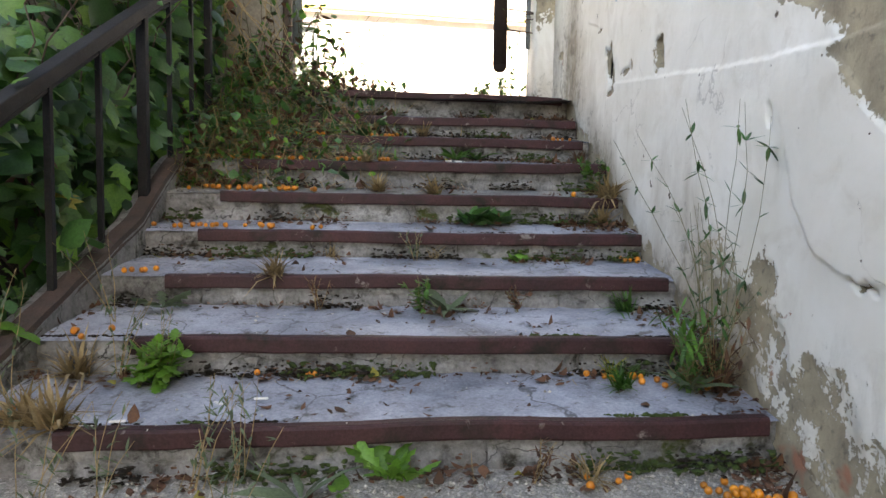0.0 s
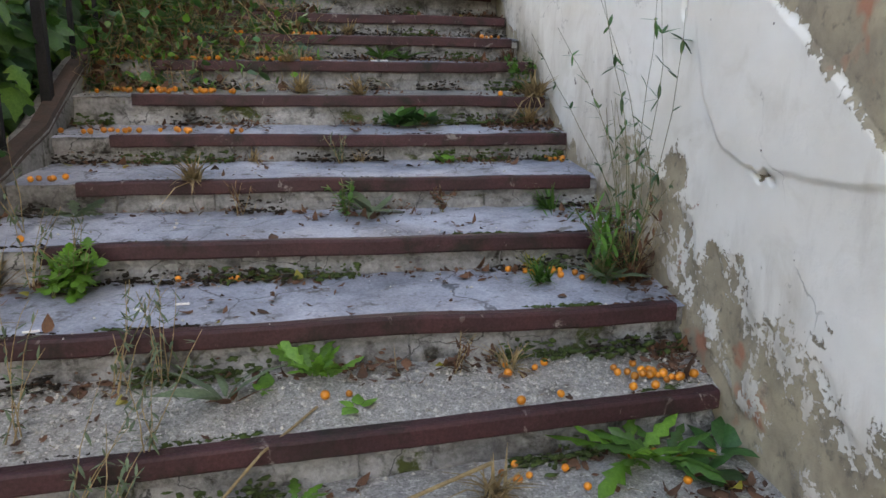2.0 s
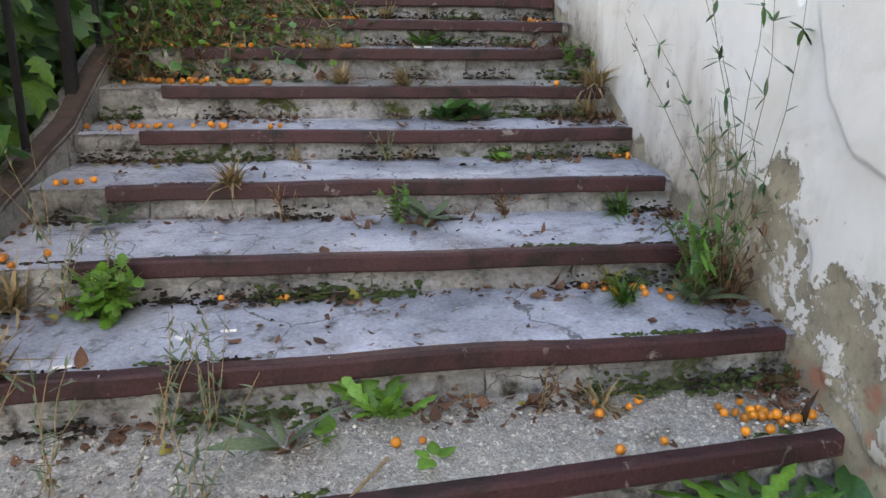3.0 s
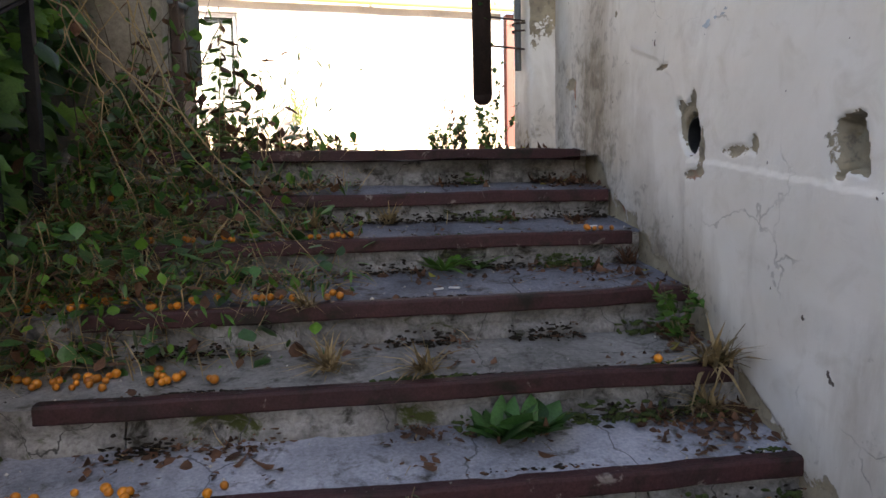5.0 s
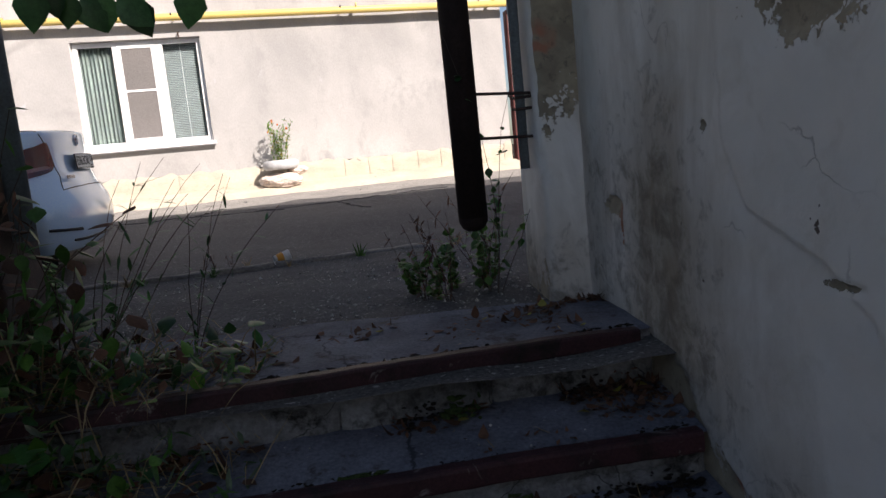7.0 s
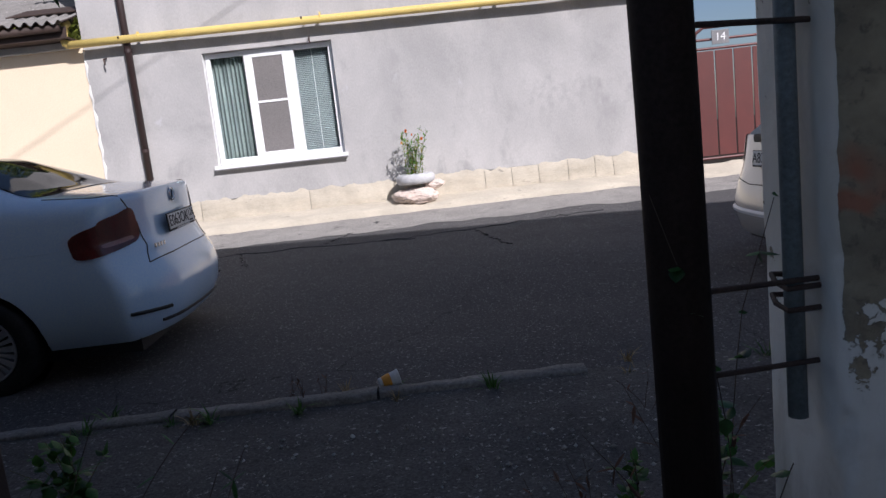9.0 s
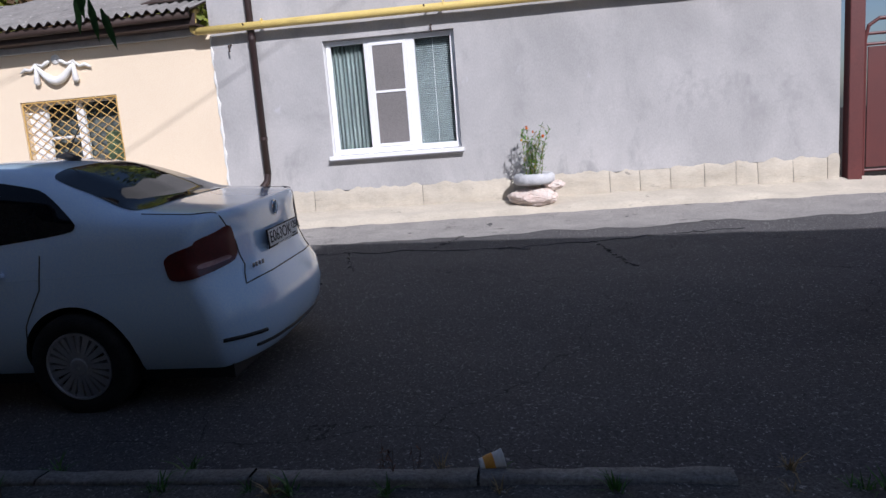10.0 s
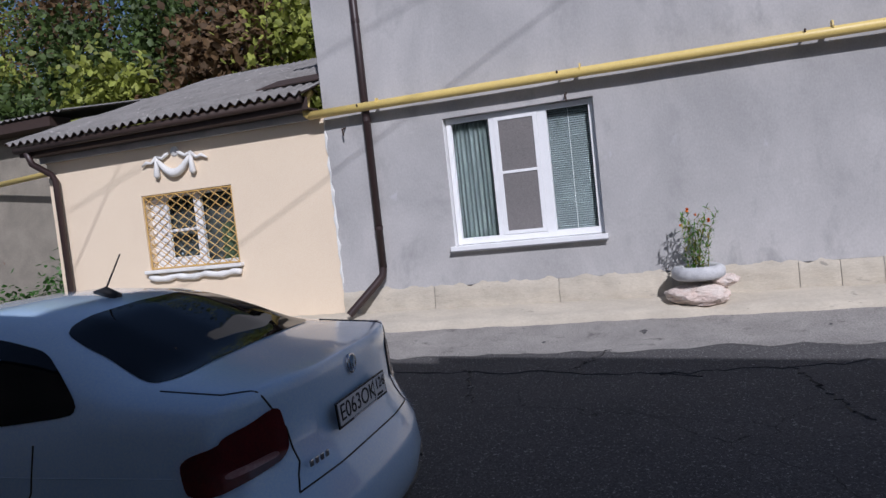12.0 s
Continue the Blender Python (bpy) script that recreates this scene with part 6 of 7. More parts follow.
rosette(1.41, 2.98, 0.07, 10, "ovate", LEAF_BRIGHT)
rosette(1.16, 4.14, 0.16, 22, "narrow", LEAF, "rosette_weed", "spreading green narrow-leaved weed on an upper tread", 0.6)
rosette(1.30, 4.16, 0.14, 14, "narrow", LEAF)
tall_weed(0.06, 1.98, 0.22, 9, LEAF_BRIGHT, "toothed", 0.075, "leafy_weed", "bright green feathery weed by the open stair edge", (0.3, -0.3), count=9)
tall_weed(0.00, 1.95, 0.16, 6, LEAF_BRIGHT, "toothed", 0.07, "leafy_weed", "bright green feathery weed by the open stair edge", (0.2, 0.2), count=8)
tall_weed(0.92, 2.50, 0.18, 5, LEAF, "ovate", 0.035, count=12)
tall_weed(1.34, 2.50, 0.14, 4, LEAF_BROWN, "ovate", 0.03, count=10)
tall_weed(1.85, 1.98, 0.38, 12, LEAF, "narrow", 0.075, "wall_weed", "bushy weed growing at the wall foot", (-0.15, -0.2), count=12)
tall_weed(1.95, 1.98, 0.36, 9, LEAF_BROWN, "narrow", 0.06, "wall_weed", "dried brown weed at the wall foot", (-0.05, -0.1), STRAW, count=9)
tall_weed(1.97, 2.10, 0.78, 9, LEAF_GREY, "narrow", 0.05, "wall_weed", "tall airy weed with narrow leaves before the wall", (-0.05, -0.35), count=9)
tall_weed(1.95, 1.98, 1.15, 7, LEAF_DARK, "narrow", 0.055, "wall_weed", "tall airy weed with narrow leaves before the wall", (-0.03, -0.22), count=20)
rosette(1.84, 1.95, 0.14, 12, "narrow", LEAF_GREY, "dock_plant", "narrow-leaved dock at the wall foot", 0.8, 1.3)
tuft(1.62, 1.98, 0.10, 60, LEAF, "grass_tuft", "green grass tuft near the wall", (-0.2, -0.2))
tuft(1.80, 2.55, 0.12, 70, LEAF, "grass_tuft", "green grass tuft near the wall", (-0.2, -0.2))
tall_weed(1.93, 3.62, 0.26, 8, LEAF, "ovate", 0.04, "wall_weed", "green weed in the corner of step and wall", (-0.1, -0.2), count=12)
tuft(1.95, 3.40, 0.16, 80, STRAW, "grass_tuft", "dead grass hanging in the wall corner", (-0.1, -0.5))
tuft(0.31, 2.60, 0.12, 80, STRAW, lean=(0, -0.8), z=1.30)
for x, y in ((1.86, 2.02), (1.95, 1.95), (2.0, 2.08), (1.90, 3.36), (1.97, 4.18), (1.0, 3.47), (0.70, 3.52), (0.95, 4.5), (0.60, 4.42)):
    tuft(x, y, 0.10 + 0.04 * RNG.random(), 70, LEAF_BROWN if x > 1.9 else STRAW, "grass_tuft", "withered brown grass on a stair", (-0.1, -0.4))
for x, y, h in ((0.05, 2.02, 0.30), (-0.10, 2.03, 0.34), (0.50, 2.52, 0.16), (0.90, 2.98, 0.18), (1.25, 1.60, 0.16), (0.42, 1.58, 0.34), (0.30, 1.55, 0.40)):
    tall_weed(x, y, h, 5, LEAF_BROWN if x in (0.50, 1.25) else LEAF_GREY, "narrow", 0.035, "dry_weed", "small half-dry weed under a nosing", (0.05, -0.1), STRAW, count=14)
tuft(0.62, 3.72, 0.10, 50, STRAW)
tuft(0.50, 3.05, 0.10, 40, STRAW)
tuft(1.42, 1.62, 0.10, 40, STRAW, lean=(0, -0.5))
tuft(1.30, 1.24, 0.12, 60, STRAW)
tuft(1.62, 2.12, 0.08, 50, LEAF_YELLOW, "grass_tuft", "yellow-green grass on a nosing")
tuft(1.0, 3.05, 0.09, 40, STRAW)
for x, y, h in ((0.30, 1.20, 0.42), (0.12, 1.35, 0.40), (0.45, 1.30, 0.36), (0.02, 1.25, 0.46), (0.38, 1.16, 0.30)):
    tall_weed(x, y, h, 4, LEAF_GREY, "narrow", 0.035, "dry_weed", "spindly half-dry weed by the open stair edge", (0.25, -0.1), STRAW, count=14)
for x, y, h in ((-0.30, 1.75, 0.5), (-0.22, 2.3, 0.45), (-0.28, 1.5, 0.3)):
    tall_weed(x, y, h, 3, LEAF_GREY, "narrow", 0.04, "dry_weed", "spindly half-dry weed by the open stair edge", (0.0, -0.1), STRAW, count=16)
for x, y in ((-0.22, 1.66), (-0.12, 1.64), (-0.25, 2.05)):
    tuft(x, y, 0.16, 70, STRAW, "grass_tuft", "dead grass and stalks at the open stair edge")
stalk = thing("fallen_stalk", "long dry stalk lying across the lowest tread", "twig")
part("stalk", tube([(0.15, 1.00, 0.615), (0.55, 1.10, 0.625), (1.05, 1.20, 0.645), (1.3, 1.27, 0.70)], 0.006, 6), STRAW, stalk)
part("side_stalk", tube([(0.55, 1.10, 0.625), (0.72, 1.28, 0.76), (0.85, 1.45, 0.80)], 0.004, 6), STRAW, stalk)

# the tangle over the upper left steps
tangle = thing("weed_tangle", "tangle of dry grass, bramble and green weeds over the upper steps", "weeds", kind="stuff")
for material, count, kind, size, hi in ((STRAW, 3800, "blade", 0.16, 0.13), (LEAF, 2600, "narrow", 0.055, 0.26), (LEAF_BRIGHT, 700, "ovate", 0.045, 0.24), (LEAF_GREY, 2000, "narrow", 0.05, 0.22), (LEAF_BROWN, 1500, "ovate", 0.05, 0.14), (LEAF_DARK, 900, "ovate", 0.065, 0.35)):
    x = -0.42 + 1.25 * RNG.random(count) ** 1.35
    y = 3.55 + 1.7 * RNG.random(count) + 0.12 * x
    keep = RNG.random(count) < np.clip(1.15 - 0.75 * (x + 0.42) - 0.9 * np.maximum(0, 3.95 - y), 0.05, 1)
    x, y = x[keep], y[keep]
    z = np.array([tread_top(a, b) for a, b in zip(x, y)]) + hi * RNG.random(len(x)) ** 1.8 * (1.2 - 0.7 * (x + 0.42))
    lv = Leaves()
    lv.add(kind, np.stack([x, y, z], 1), ways(len(x), (0.2, -0.5, 0.25), 0.8), size * (0.6 + 0.8 * RNG.random(len(x))), curl=0.6 * RNG.random(len(x)), wide=0.45 if kind == "blade" else 1.0)
    part("tangle_part", lv.mesh("tangle_part", material), None, tangle)
bramble = thing("bramble_bush", "tall leafy bramble beside the stair head", "bush")
paths, lv, lv2 = [], Leaves(), Leaves()
for k in range(44):
    q = np.array([-0.45 + 0.80 * RNG.random(), 4.75 + 0.5 * RNG.random(), 2.35])
    d = np.array([0.25 * RNG.normal(), 0.1 * RNG.normal() - 0.1, 1.4])
    line = [tuple(q)]
    h = (0.45 + 0.75 * RNG.random()) * (1.0 if q[0] < 0.05 else 0.6)
    for s in range(10):
        d = d + np.array([0.10 * RNG.normal() + 0.03, 0.08 * RNG.normal(), -0.05])
        q = q + d / np.linalg.norm(d) * h / 10
        line.append(tuple(q))
        if s > 1:
            (lv if RNG.random() < 0.55 else lv2).add("ovate" if RNG.random() < 0.6 else "narrow", q, ways(1, (0.2, -0.3, -0.1), 0.8)[0], 0.045 + 0.04 * RNG.random(), curl=0.3)
    paths.append(line)
stems(paths, 0.0035, BARK, "cane", bramble)
part("foliage", lv.mesh("foliage", LEAF), None, bramble)
part("dry_foliage", lv2.mesh("dry_foliage", LEAF_BROWN), None, bramble)
sapling = thing("broad_leaf_shoot", "shoot with broad green leaves beside the stair head", "weed", (0.18, 4.62, 2.2))
lv = Leaves()
for k in range(16):
    h = 0.18 + 0.036 * k
    a = 2.4 * k
    lv.add("ovate", (0.02 * math.cos(a) + 0.06 * h, 0.02 * math.sin(a), h), (math.cos(a), math.sin(a), 0.15), 0.10 - 0.002 * k, curl=0.35)
part("foliage", lv.mesh("foliage", LEAF), None, sapling)
stems([[(0, 0, 0), (0.02, 0, 0.3), (0.05, 0, 0.8)]], 0.004, STEM, "stem", sapling)
dry = thing("hanging_vines", "dry brown vine stems hanging from the corner building", "climbing plant")
paths = []
for k in range(22):
    x, y = -1.3 + 1.15 * RNG.random(), 4.6 + 0.7 * RNG.random()
    top = 3.4 + 0.9 * RNG.random()
    paths.append([(x + 0.03 * math.sin(s * 0.9 + k) + 0.02 * s * RNG.normal() * 0.5 + 0.01 * s, y - 0.02 * s, top - s * (top - 2.2) / 10) for s in range(11)])
for k in range(5):
    a = np.array([-1.0 + 0.7 * RNG.random(), 4.6 + 0.5 * RNG.random(), 3.3 + 0.5 * RNG.random()])
    b = np.array([-0.1 + 0.9 * RNG.random(), 3.9 + 0.7 * RNG.random(), 0.0])
    b[2] = tread_top(b[0], b[1]) + 0.02
    paths.append([tuple(a * (1 - t) + b * t + np.array([0.0, -0.05, 0.22 * (k % 3 - 0.6)]) * math.sin(math.pi * t) + 0.015 * RNG.normal(size=3)) for t in (q / 11 for q in range(12))])
stems(paths, 0.0042, STRAW, "stem", dry)
for x, y, h in ((0.55, 5.3, 0.75), (0.25, 5.2, 0.95), (0.35, 5.0, 0.8)):
    tall_weed(x, y, h, 4, LEAF_DARK, "narrow", 0.05, "tall_weed", "thin branching weed at the stair head", (0.25, 0.0), BARK, count=14, z=2.40)

# weeds along the pier, the kerb and the pavement
for x, y, h in ((1.45, 5.75, 0.30), (1.55, 5.95, 0.34), (1.68, 5.85, 0.40), (1.75, 6.05, 0.5), (1.35, 5.9, 0.22)):
    tall_weed(x, y, h, 8, LEAF, "ovate", 0.04, "pier_weed", "green bushy weed at the pier foot", (-0.1, 0), count=14, z=2.40)
for x, y, h in ((1.50, 5.70, 0.50), (1.70, 5.80, 0.62), (1.40, 5.78, 0.42)):
    tall_weed(x, y, h, 4, LEAF_BROWN, "narrow", 0.045, "pier_weed", "tall dry weed beside the pier", (-0.05, 0.05), BARK, count=14, z=2.40)
tall_weed(1.72, 5.75, 1.35, 3, LEAF_DARK, "ovate", 0.04, "pier_vine", "thin vine climbing by the rain pipe", (0.0, 0.0), BARK, count=16, z=2.4)
for k in range(26):
    u = -2.2 + 5.2 * RNG.random()
    p = street(u, KERB_V - 0.10 + 0.18 * (RNG.random() < 0.3), 0)
    tuft(p.x, p.y, 0.06 + 0.06 * RNG.random(), 24, LEAF if k % 3 else STRAW, "kerb_grass", "small grass tuft along the kerb", (0, 0), 2.43)
for x, y in ((0.2, 7.25), (0.12, 7.3), (0.3, 7.28), (1.75, 6.9)):
    tall_weed(x, y, 0.16 if x < 1 else 0.22, 3, LEAF_BROWN, "narrow", 0.03, "kerb_weed", "dry weed stalks at the kerb", (0, 0), BARK, count=5, z=2.42)
tall_weed(-0.35, 6.35, 0.35, 10, LEAF, "ovate", 0.05, "kerb_weed", "green weed on the pavement edge", count=14, z=2.42)
# leaves of an overhanging twig at the stair head
twig = thing("hanging_twig", "dark leafy twig hanging over the stair head", "tree branch")
lv = Leaves()
for x, y, z in ((0.57, 4.39, 3.43), (0.63, 4.42, 3.42), (0.655, 4.43, 3.41), (0.69, 4.44, 3.42), (0.72, 4.45, 3.41), (0.87, 4.48, 3.43), (0.74, 4.46, 3.41), (0.60, 4.40, 3.44)):
    lv.add("ovate", (x, y, z), (0.35 * RNG.normal() + 0.15, 0.1, -1), 0.075 + 0.02 * RNG.random(), (0.1, -1, 0.2), 0.1)
for x, y, z in ((-0.05, 6.17, 4.27), (-0.035, 6.19, 4.22), (-0.02, 6.21, 4.20), (-0.03, 6.18, 4.30), (-0.06, 6.18, 4.24)):
    lv.add("narrow", (x, y, z), (0.3 * RNG.normal(), 0.1, -1), 0.10, (0.1, -1, 0.2), 0.1)
part("foliage", lv.mesh("foliage", LEAF_DARK), None, twig)
stems([[(-0.1, 5.4, 3.9), (0.3, 4.8, 3.7), (0.6, 4.42, 3.5), (0.75, 4.44, 3.47), (0.9, 4.5, 3.48)], [(-0.1, 5.4, 3.9), (-0.12, 5.9, 4.25), (-0.06, 6.2, 4.36)]], 0.005, BARK, "stem", twig)
limb_tree = thing("overhanging_tree", "garden tree leaning over the stair head", "tree", (-2.2, 4.3, 1.9))
part("trunk", tube([(0, 0, -0.3), (0.05, 0.05, 1.2), (0.25, 0.1, 2.4), (0.7, 0.2, 3.2), (1.5, 0.25, 3.7), (2.6, 0.3, 4.0)], [0.11, 0.10, 0.08, 0.06, 0.04, 0.012], 9), BARK, limb_tree)
lv = Leaves()
for k in range(46):
    c = np.array([0.3 + 3.3 * RNG.random(), -1.3 + 2.4 * RNG.random(), 3.2 + 1.3 * RNG.random()])
    lv.add("ovate", c + RNG.normal(size=(60, 3)) * np.array([0.22, 0.22, 0.15]), ways(60, (0.1, -0.1, -0.5), 0.8), 0.08 + 0.05 * RNG.random(60))
part("crown", lv.mesh("crown", LEAF_DARK), None, limb_tree)
# marigolds in the tyre
flower = thing("marigold_plant", "leafy marigold with orange flowers in the tyre planter", "flower", PL + Vector((0, 0, 3.05)))
paths, lv, lv2 = [], Leaves(), Leaves()
for k in range(11):
    q, d = np.array([0.05 * RNG.normal(), 0.05 * RNG.normal(), 0.0]), np.array([0.2 * RNG.normal(), 0.2 * RNG.normal(), 1.3])
    line = [tuple(q)]
    h = 0.42 + 0.26 * RNG.random()
    for s in range(8):
        q = q + d / np.linalg.norm(d) * h / 8
        d = d + 0.1 * RNG.normal(size=3)
        line.append(tuple(q))
        for m in range(6):
            (lv if RNG.random() < 0.7 else lv2).add("narrow", q, ways(1, (0, 0, 0.3), 0.8)[0], 0.05 + 0.04 * RNG.random())
    paths.append(line)
stems(paths, 0.004, STEM, "stem", flower)
part("foliage", lv.mesh("foliage", LEAF_BRIGHT), None, flower)
part("pale_foliage", lv2.mesh("pale_foliage", LEAF_YELLOW), None, flower)
for dx, dz in ((-0.06, 0.66), (0.15, 0.53), (0.02, 0.60), (-0.14, 0.50)):
    fl = Leaves()
    fl.add("card", np.tile([dx, -0.03, dz], (34, 1)), ways(34, (0, -0.3, 0.2), 0.8), 0.026 if dx in (-0.06, 0.15) else 0.018, curl=0.3)
    part("blossom", fl.mesh("blossom", MARIGOLD), None, flower, "orange blossom")

# ---- fallen fruit, leaf litter, moss, grit ----
bm = bmesh.new()
bmesh.ops.create_icosphere(bm, subdivisions=2, radius=0.0145)
for vert in bm.verts:
    vert.co.z *= 0.93
plum_mesh = bpy.data.meshes.new("fallen_plum")
bm.to_mesh(plum_mesh)
bm.free()
plum_mesh.materials.append(PLUM)
plum_mesh.polygons.foreach_set("use_smooth", [True] * len(plum_mesh.polygons))
# clusters: middle, spread and number
FRUIT = [(1.84, 1.56, 0.07, 0.04, 17), (1.42, 1.58, 0.05, 0.03, 4), (1.93, 1.53, 0.03, 0.01, 4), (1.86, 2.03, 0.10, 0.04, 22), (1.60, 2.06, 0.05, 0.03, 7), (1.97, 3.00, 0.04, 0.02, 8),
         (0.95, 1.52, 0.1, 0.04, 2), (0.36, 2.06, 0.02, 0.02, 1), (0.55, 2.05, 0.02, 0.02, 2), (-0.28, 2.62, 0.05, 0.02, 5), (-0.20, 3.12, 0.08, 0.03, 9), (0.10, 3.12, 0.10, 0.02, 7),
         (-0.05, 3.50, 0.14, 0.03, 20), (0.20, 3.50, 0.10, 0.03, 14), (-0.15, 3.85, 0.15, 0.05, 24), (0.15, 3.78, 0.12, 0.03, 10), (0.05, 4.20, 0.15, 0.03, 12), (0.55, 3.80, 0.10, 0.03, 7), (0.70, 4.22, 0.12, 0.04, 7),
         (1.90, 4.24, 0.05, 0.02, 5), (1.80, 3.42, 0.1, 0.05, 3), (-0.30, 1.72, 0.04, 0.03, 3), (-0.30, 2.15, 0.04, 0.03, 4), (0.36, 1.12, 0.04, 0.02, 4), (1.45, 1.36, 0.12, 0.06, 8), (1.75, 1.34, 0.12, 0.06, 6), (0.95, 1.12, 0.08, 0.03, 4), (0.4, 3.12, 0.1, 0.03, 3), (-0.1, 4.55, 0.12, 0.05, 7)]
for x, y, sx, sy, n in FRUIT:
    for k in range(n):
        a, b = min(2.0, max(-0.38, x + sx * RNG.normal())), y + sy * RNG.normal()
        s = 0.70 + 0.35 * RNG.random()
        ob = new("fallen_plum", plum_mesh)
        ob.matrix_world = Matrix.LocRotScale((a, b, tread_top(a, b) + 0.0135 * s), Euler((RNG.random() * 6, RNG.random() * 6, 0)), (s, s, s))
        tagged(ob, "ripe orange cherry plum fallen on the stairs", "plum", "fallen plums on the stairs")

litter = thing("leaf_litter", "brown leaf litter and twigs gathered in the stair corners", "leaf litter", kind="stuff")
for material, count, size, kind in ((LEAF_BROWN, 6500, 0.024, "card"), (LEAF_BROWN, 1500, 0.045, "ovate"), (STRAW, 1200, 0.06, "blade"), (LEAF_YELLOW, 120, 0.04, "ovate")):
    step = RNG.integers(3, 14, count)
    x = np.where(RNG.random(count) < 0.42, 2.03 - np.abs(RNG.normal(size=count)) * 0.22, X0 + 2.45 * RNG.random(count))
    x = np.clip(x, -0.4, 2.03)
    pts = []
    for k, a in zip(step, x):
        y0, y1 = front_y(k, a) + 0.05, (front_y(k + 1, a) if k < 13 else front_y(k, a) + 0.5) - 0.005
        t = 1 - abs(RNG.normal()) * 0.22 if RNG.random() < 0.62 else RNG.random()
        t = min(1, max(0, t))
        y = y0 + (y1 - y0) * t
        pts.append((a, y, STEPS[k][2] + back_rise(k) * t + 0.004 + 0.012 * RNG.random()))
    pts = np.array(pts)
    lump = np.array([noise.noise(Vector((p[0] * 3.2, p[1] * 3.2, 4.0))) for p in pts])
    pts = pts[lump > 0.04]
    lv = Leaves()
    lv.add(kind, pts, ways(len(pts), (0, 0, 0.02), 1.0) * np.array([1, 1, 0.25]), size * (0.4 + 0.9 * RNG.random(len(pts))), curl=0.5 * RNG.normal(size=len(pts)))
    part("litter", lv.mesh("litter", material), None, litter)

# ragged lumps along the joints: moss, and the soil that has gathered under it
bm = bmesh.new()
bmesh.ops.create_icosphere(bm, subdivisions=1, radius=1.0)
LUMP_V = np.array([tuple(v.co) for v in bm.verts])
LUMP_F = np.array([[v.index for v in f.verts] for f in bm.faces])
bm.free()


def lumps(name, label, category, material, seed, cut, wide, tall, per_step, backs):
    """Small squashed lumps along the backs of the nosings and the feet of the risers."""
    r = np.random.default_rng(seed)
    vs, fs, n = [], [], 0
    for k in range(4, 14):
        for q in range(per_step):
            x = X0 + 2.44 * r.random()
            back = r.random() < backs
            if noise.noise(Vector((x * 2.4, k * 2.7 + seed, 5.0 * back))) < cut:
                continue
            w = wide * (0.4 + 1.0 * r.random() ** 2)
            if back:
                at = np.array([x, front_y(k, x) + 0.050 + 0.02 * r.random(), STEPS[k][2] + 0.002])
            else:
                at = np.array([x, front_y(k, x) - 0.005 - 0.035 * abs(r.normal()), STEPS[k - 1][2] + back_rise(k - 1) + 0.002 + 0.05 * r.random() ** 3])
            c = LUMP_V * (1 + 0.38 * r.normal(size=(len(LUMP_V), 1)))
            c = c * np.array([w, w * 0.6, tall * (0.5 + r.random())])
            vs.append(c + at)
            fs.append(LUMP_F + n)
            n += len(LUMP_V)
    t = thing(name, label, category, kind="stuff")
    part("lump", mesh_of("lump", np.concatenate(vs).tolist(), np.concatenate(fs).tolist(), material, True), None, t)


lumps("moss_cushions", "dark green moss along the stair joints", "moss", MOSS, 3, 0.26, 0.014, 0.006, 1200, 0.4)
lumps("joint_soil", "dark soil and crumbs in the stair joints", "soil", SOIL, 8, 0.12, 0.012, 0.004, 900, 0.3)
lumps("leaf_mould", "brown rotted leaves in the stair joints", "leaf litter", LEAF_BROWN, 15, 0.18, 0.009, 0.003, 500, 0.3)

grit = thing("loose_grit", "pale pebbles and crumbs scattered on steps and pavement", "pebbles", kind="stuff")
pv, pf, base = [], [], 0
octa = np.array([(1, 0, 0), (-1, 0, 0), (0, 1, 0), (0, -1, 0), (0, 0, 0.8), (0, 0, -0.8)])
faces8 = [(0, 2, 4), (2, 1, 4), (1, 3, 4), (3, 0, 4), (2, 0, 5), (1, 2, 5), (3, 1, 5), (0, 3, 5)]
for k in range(5200):
    where = RNG.random()
    if where < 0.45:
        x = X0 + 2.45 * RNG.random()
        y = front_y(4, x) + 0.05 + RNG.random() * (front_y(5, x) - front_y(4, x) - 0.08)
        z, s = tread_top(x, y), 0.002 + 0.005 * RNG.random() ** 2
    elif where < 0.60:
        x = X0 + 2.45 * RNG.random()
        y = front_y(4, x) - 0.45 * RNG.random()
        z, s = tread_top(x, y), 0.002 + 0.006 * RNG.random() ** 2
    elif where < 0.78:
        x, y = X0 + 2.45 * RNG.random(), 1.6 + 3.2 * RNG.random()
        z, s = tread_top(x, y), 0.0015 + 0.005 * RNG.random() ** 3
    else:
        x, y = -0.1 + 2.0 * RNG.random(), 5.1 + 1.8 * RNG.random()
        z, s = 2.385 + 0.05 * (y - 4.74) / 2.3, 0.003 + 0.008 * RNG.random() ** 2
    p = octa * s * (0.6 + 0.8 * RNG.random(3)) + np.array([x, y, z + s * 0.3])
    pv += p.tolist()
    pf += [tuple(i + base for i in f) for f in faces8]
    base += 6
part("pebbles", mesh_of("pebbles", pv, pf, PEBBLE), None, grit)
for x, y, a in ((0.05, 1.66, 15), (0.42, 1.84, 5), (0.30, 1.80, -40), (1.10, 3.85, 30), (1.16, 3.86, -20), (1.86, 4.30, 30)):
    stub = part("paper_scrap", box((-0.022, -0.004, 0), (0.022, 0.004, 0.007), 0.002), PAPER)
    stub.matrix_world = Matrix.Translation((x, y, tread_top(x, y) + 0.004)) @ Matrix.Rotation(radians(a), 4, "Z")
    tagged(stub, "small white paper scrap lying on a tread", "litter")

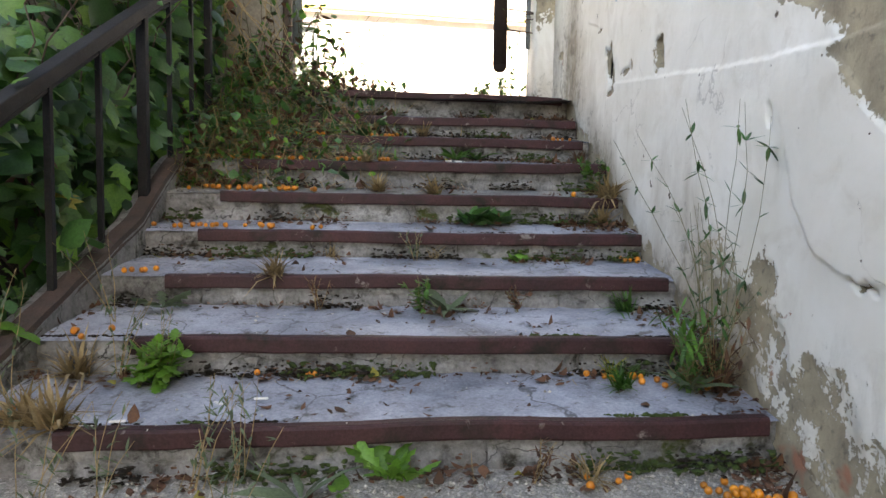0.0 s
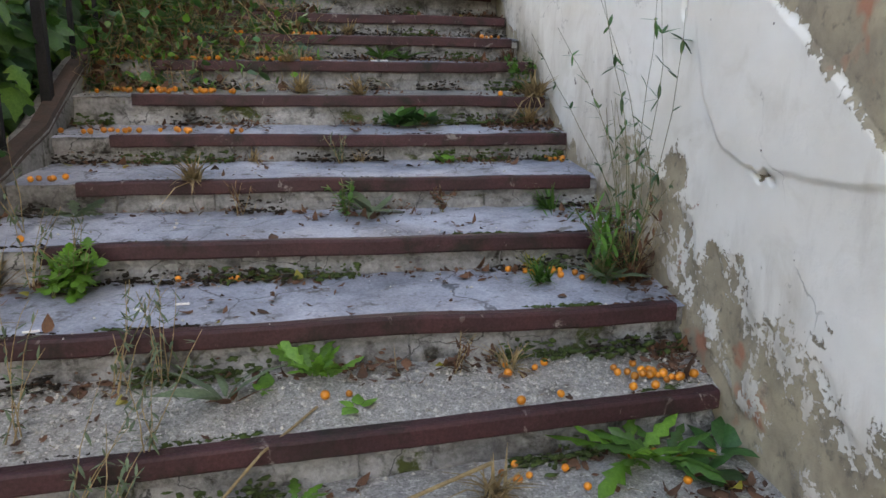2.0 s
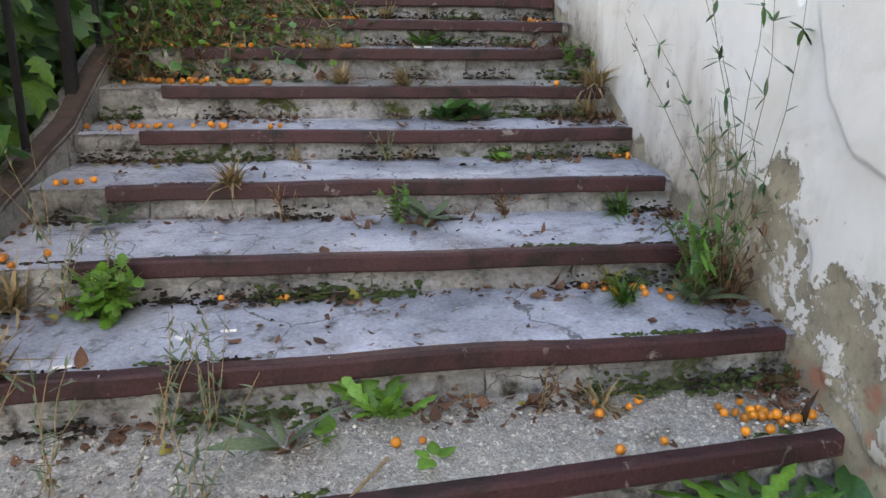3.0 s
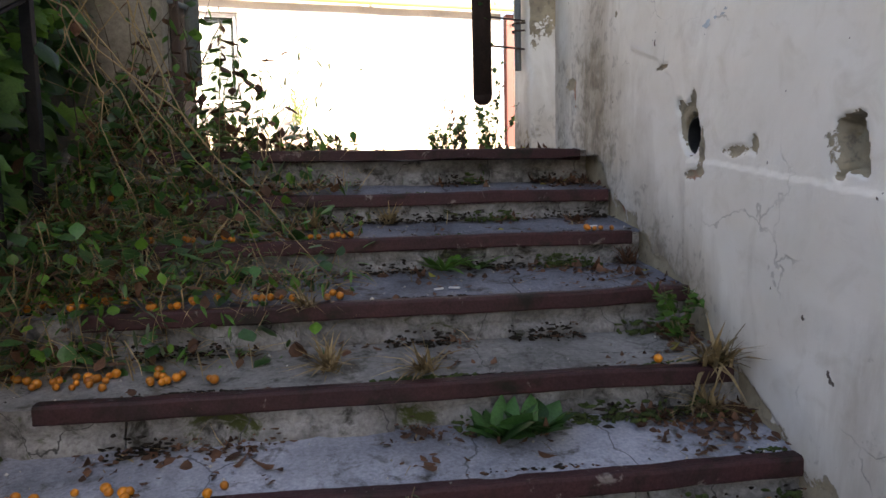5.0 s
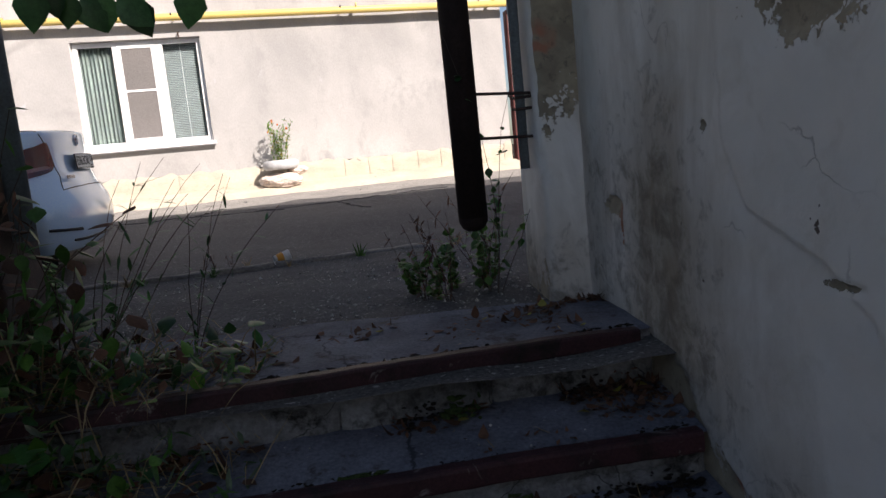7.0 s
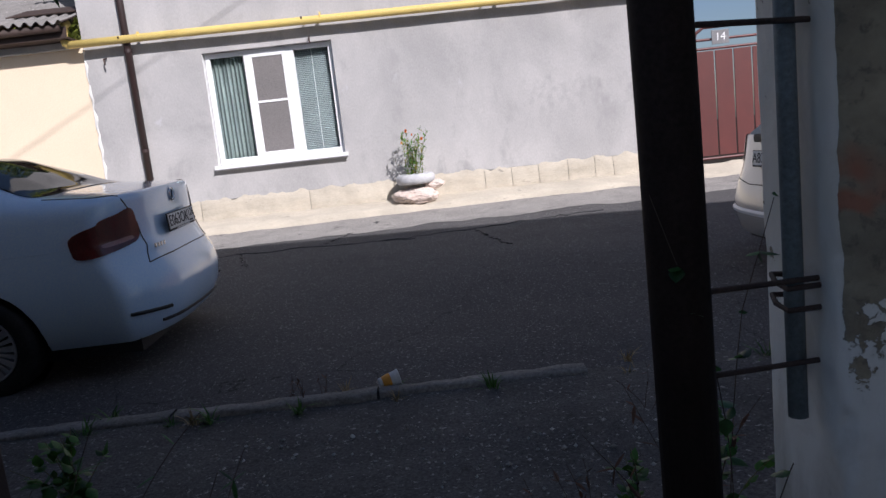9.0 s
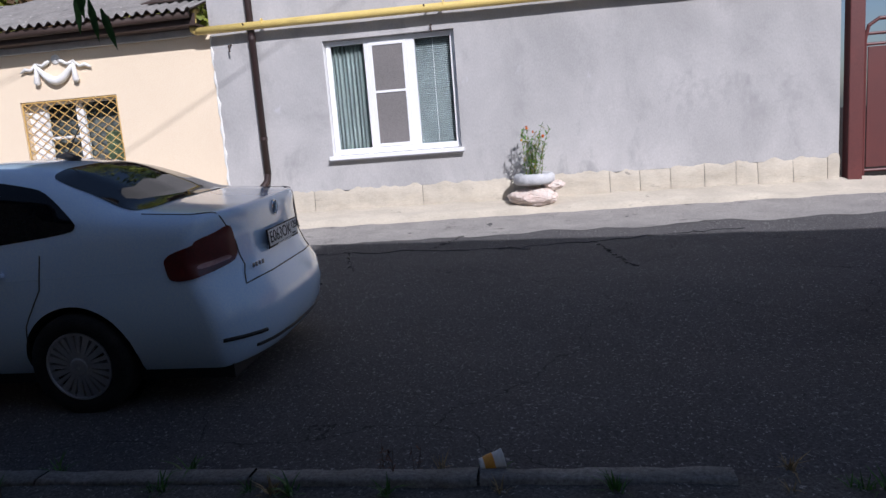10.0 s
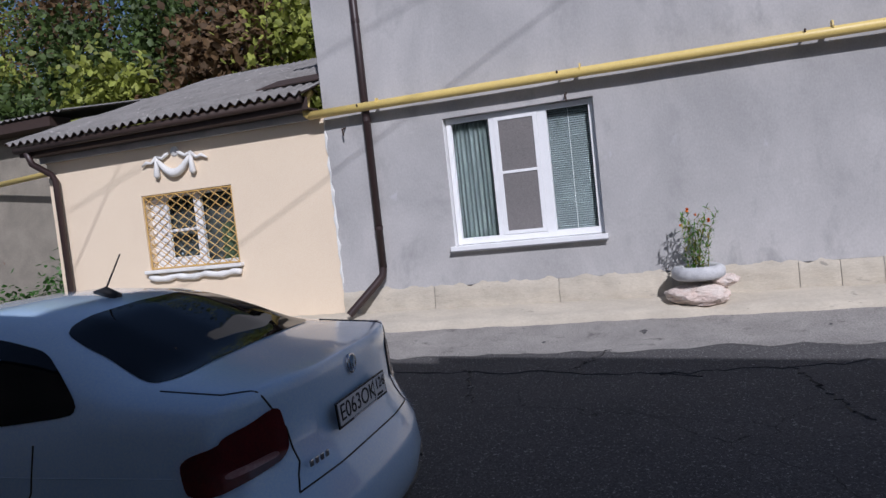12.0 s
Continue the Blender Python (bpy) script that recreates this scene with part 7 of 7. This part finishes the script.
# ---- wooded hill behind the peach house ----
def tree(x, y, height, material, seed, spread=0.36):
    r = np.random.default_rng(seed)
    z0 = ground_at((x + 320) / 640, (y + 320) / 640)[2]
    t = thing("hill_tree", "leafy hillside tree behind the low roofs", "tree", (x, y, z0), group="hillside trees")
    bm = tube([(0, 0, -0.3), (0.1, 0, height * 0.3), (0.0, 0.15, height * 0.6), (0.1, 0.1, height * 0.9)], [0.18, 0.14, 0.09, 0.03], 8)
    tips = []
    for k in range(16):
        a, h = 2.4 * k, height * (0.25 + 0.65 * k / 16)
        reach = height * spread * (1.05 - 0.6 * k / 16) * (0.6 + 0.5 * r.random())
        tip = (reach * math.cos(a), reach * math.sin(a), h + reach * 0.45)
        tube([(0.05, 0.05, h), (tip[0] * 0.5, tip[1] * 0.5, h + reach * 0.3), tip], [0.06, 0.04, 0.012], 5, bm, caps=False)
        tips += [tip, (tip[0] * 0.6, tip[1] * 0.6, h + reach * 0.4), (0.2 * tip[0], 0.2 * tip[1], h + 0.6)]
    part("trunk", bm, BARK, t)
    lv = Leaves()
    for c in tips:
        n = 75
        d = r.normal(size=(n, 3)) * height * 0.075 * np.array([1, 1, 0.8])
        lv.add("card", d + np.array(c), r.normal(size=(n, 3)) + np.array([0.2, -0.4, -0.3]), 0.16 + 0.16 * r.random(n), r.normal(size=(n, 3)) + np.array([0.3, -0.5, 1.0]), 0.2)
    part("crown", lv.mesh("crown", material), None, t)


HILL = [(-12.5, 25, 8, 0), (-15.5, 24, 7.5, 1), (-19, 22.5, 7, 0), (-22.5, 21, 7, 2), (-26, 20, 7, 0), (-9.5, 27, 9, 2), (-14, 29, 9, 2), (-17.5, 28, 9, 1), (-21, 27, 9, 2), (-25, 25.5, 9, 2), (-29, 24, 9, 0),
        (-13, 34, 11, 2), (-19, 33, 11, 0), (-25, 31.5, 11, 2), (-31, 30, 11, 1), (-8, 33, 11, 2), (-36, 27, 10, 2), (-31, 20.5, 8, 0),
        (-16, 39, 15, 2), (-22, 38, 15, 0), (-28, 36, 15, 2), (-34, 34, 15, 2), (-10, 40, 15, 2), (-40, 32, 15, 0)]
for k, (x, y, h, m) in enumerate(HILL):
    tree(x, y, h, (FOREST_A, FOREST_B, FOREST_C)[m], k)
bush = thing("street_bush", "green bush beside the neighbour house", "bush")
lv = Leaves()
for c in ((-9.1, 0.9, 3.0), (-9.6, 0.7, 2.9), (-10.2, 0.6, 3.1), (-10.9, 0.6, 2.9), (-9.3, 1.0, 3.5)):
    p = street(*c)
    lv.add("ovate", RNG.normal(size=(420, 3)) * 0.26 + np.array(p), ways(420, (0.2, -0.3, 0), 0.9), 0.07 + 0.05 * RNG.random(420))
part("foliage", lv.mesh("foliage", LEAF), None, bush)
stems([[tuple(street(-9.6 + 0.2 * k, 0.8, 2.45)), tuple(street(-9.7 + 0.25 * k, 0.75, 2.9)), tuple(street(-9.8 + 0.3 * k, 0.7, 3.3))] for k in range(-4, 4)], 0.02, BARK, "stem", bush)
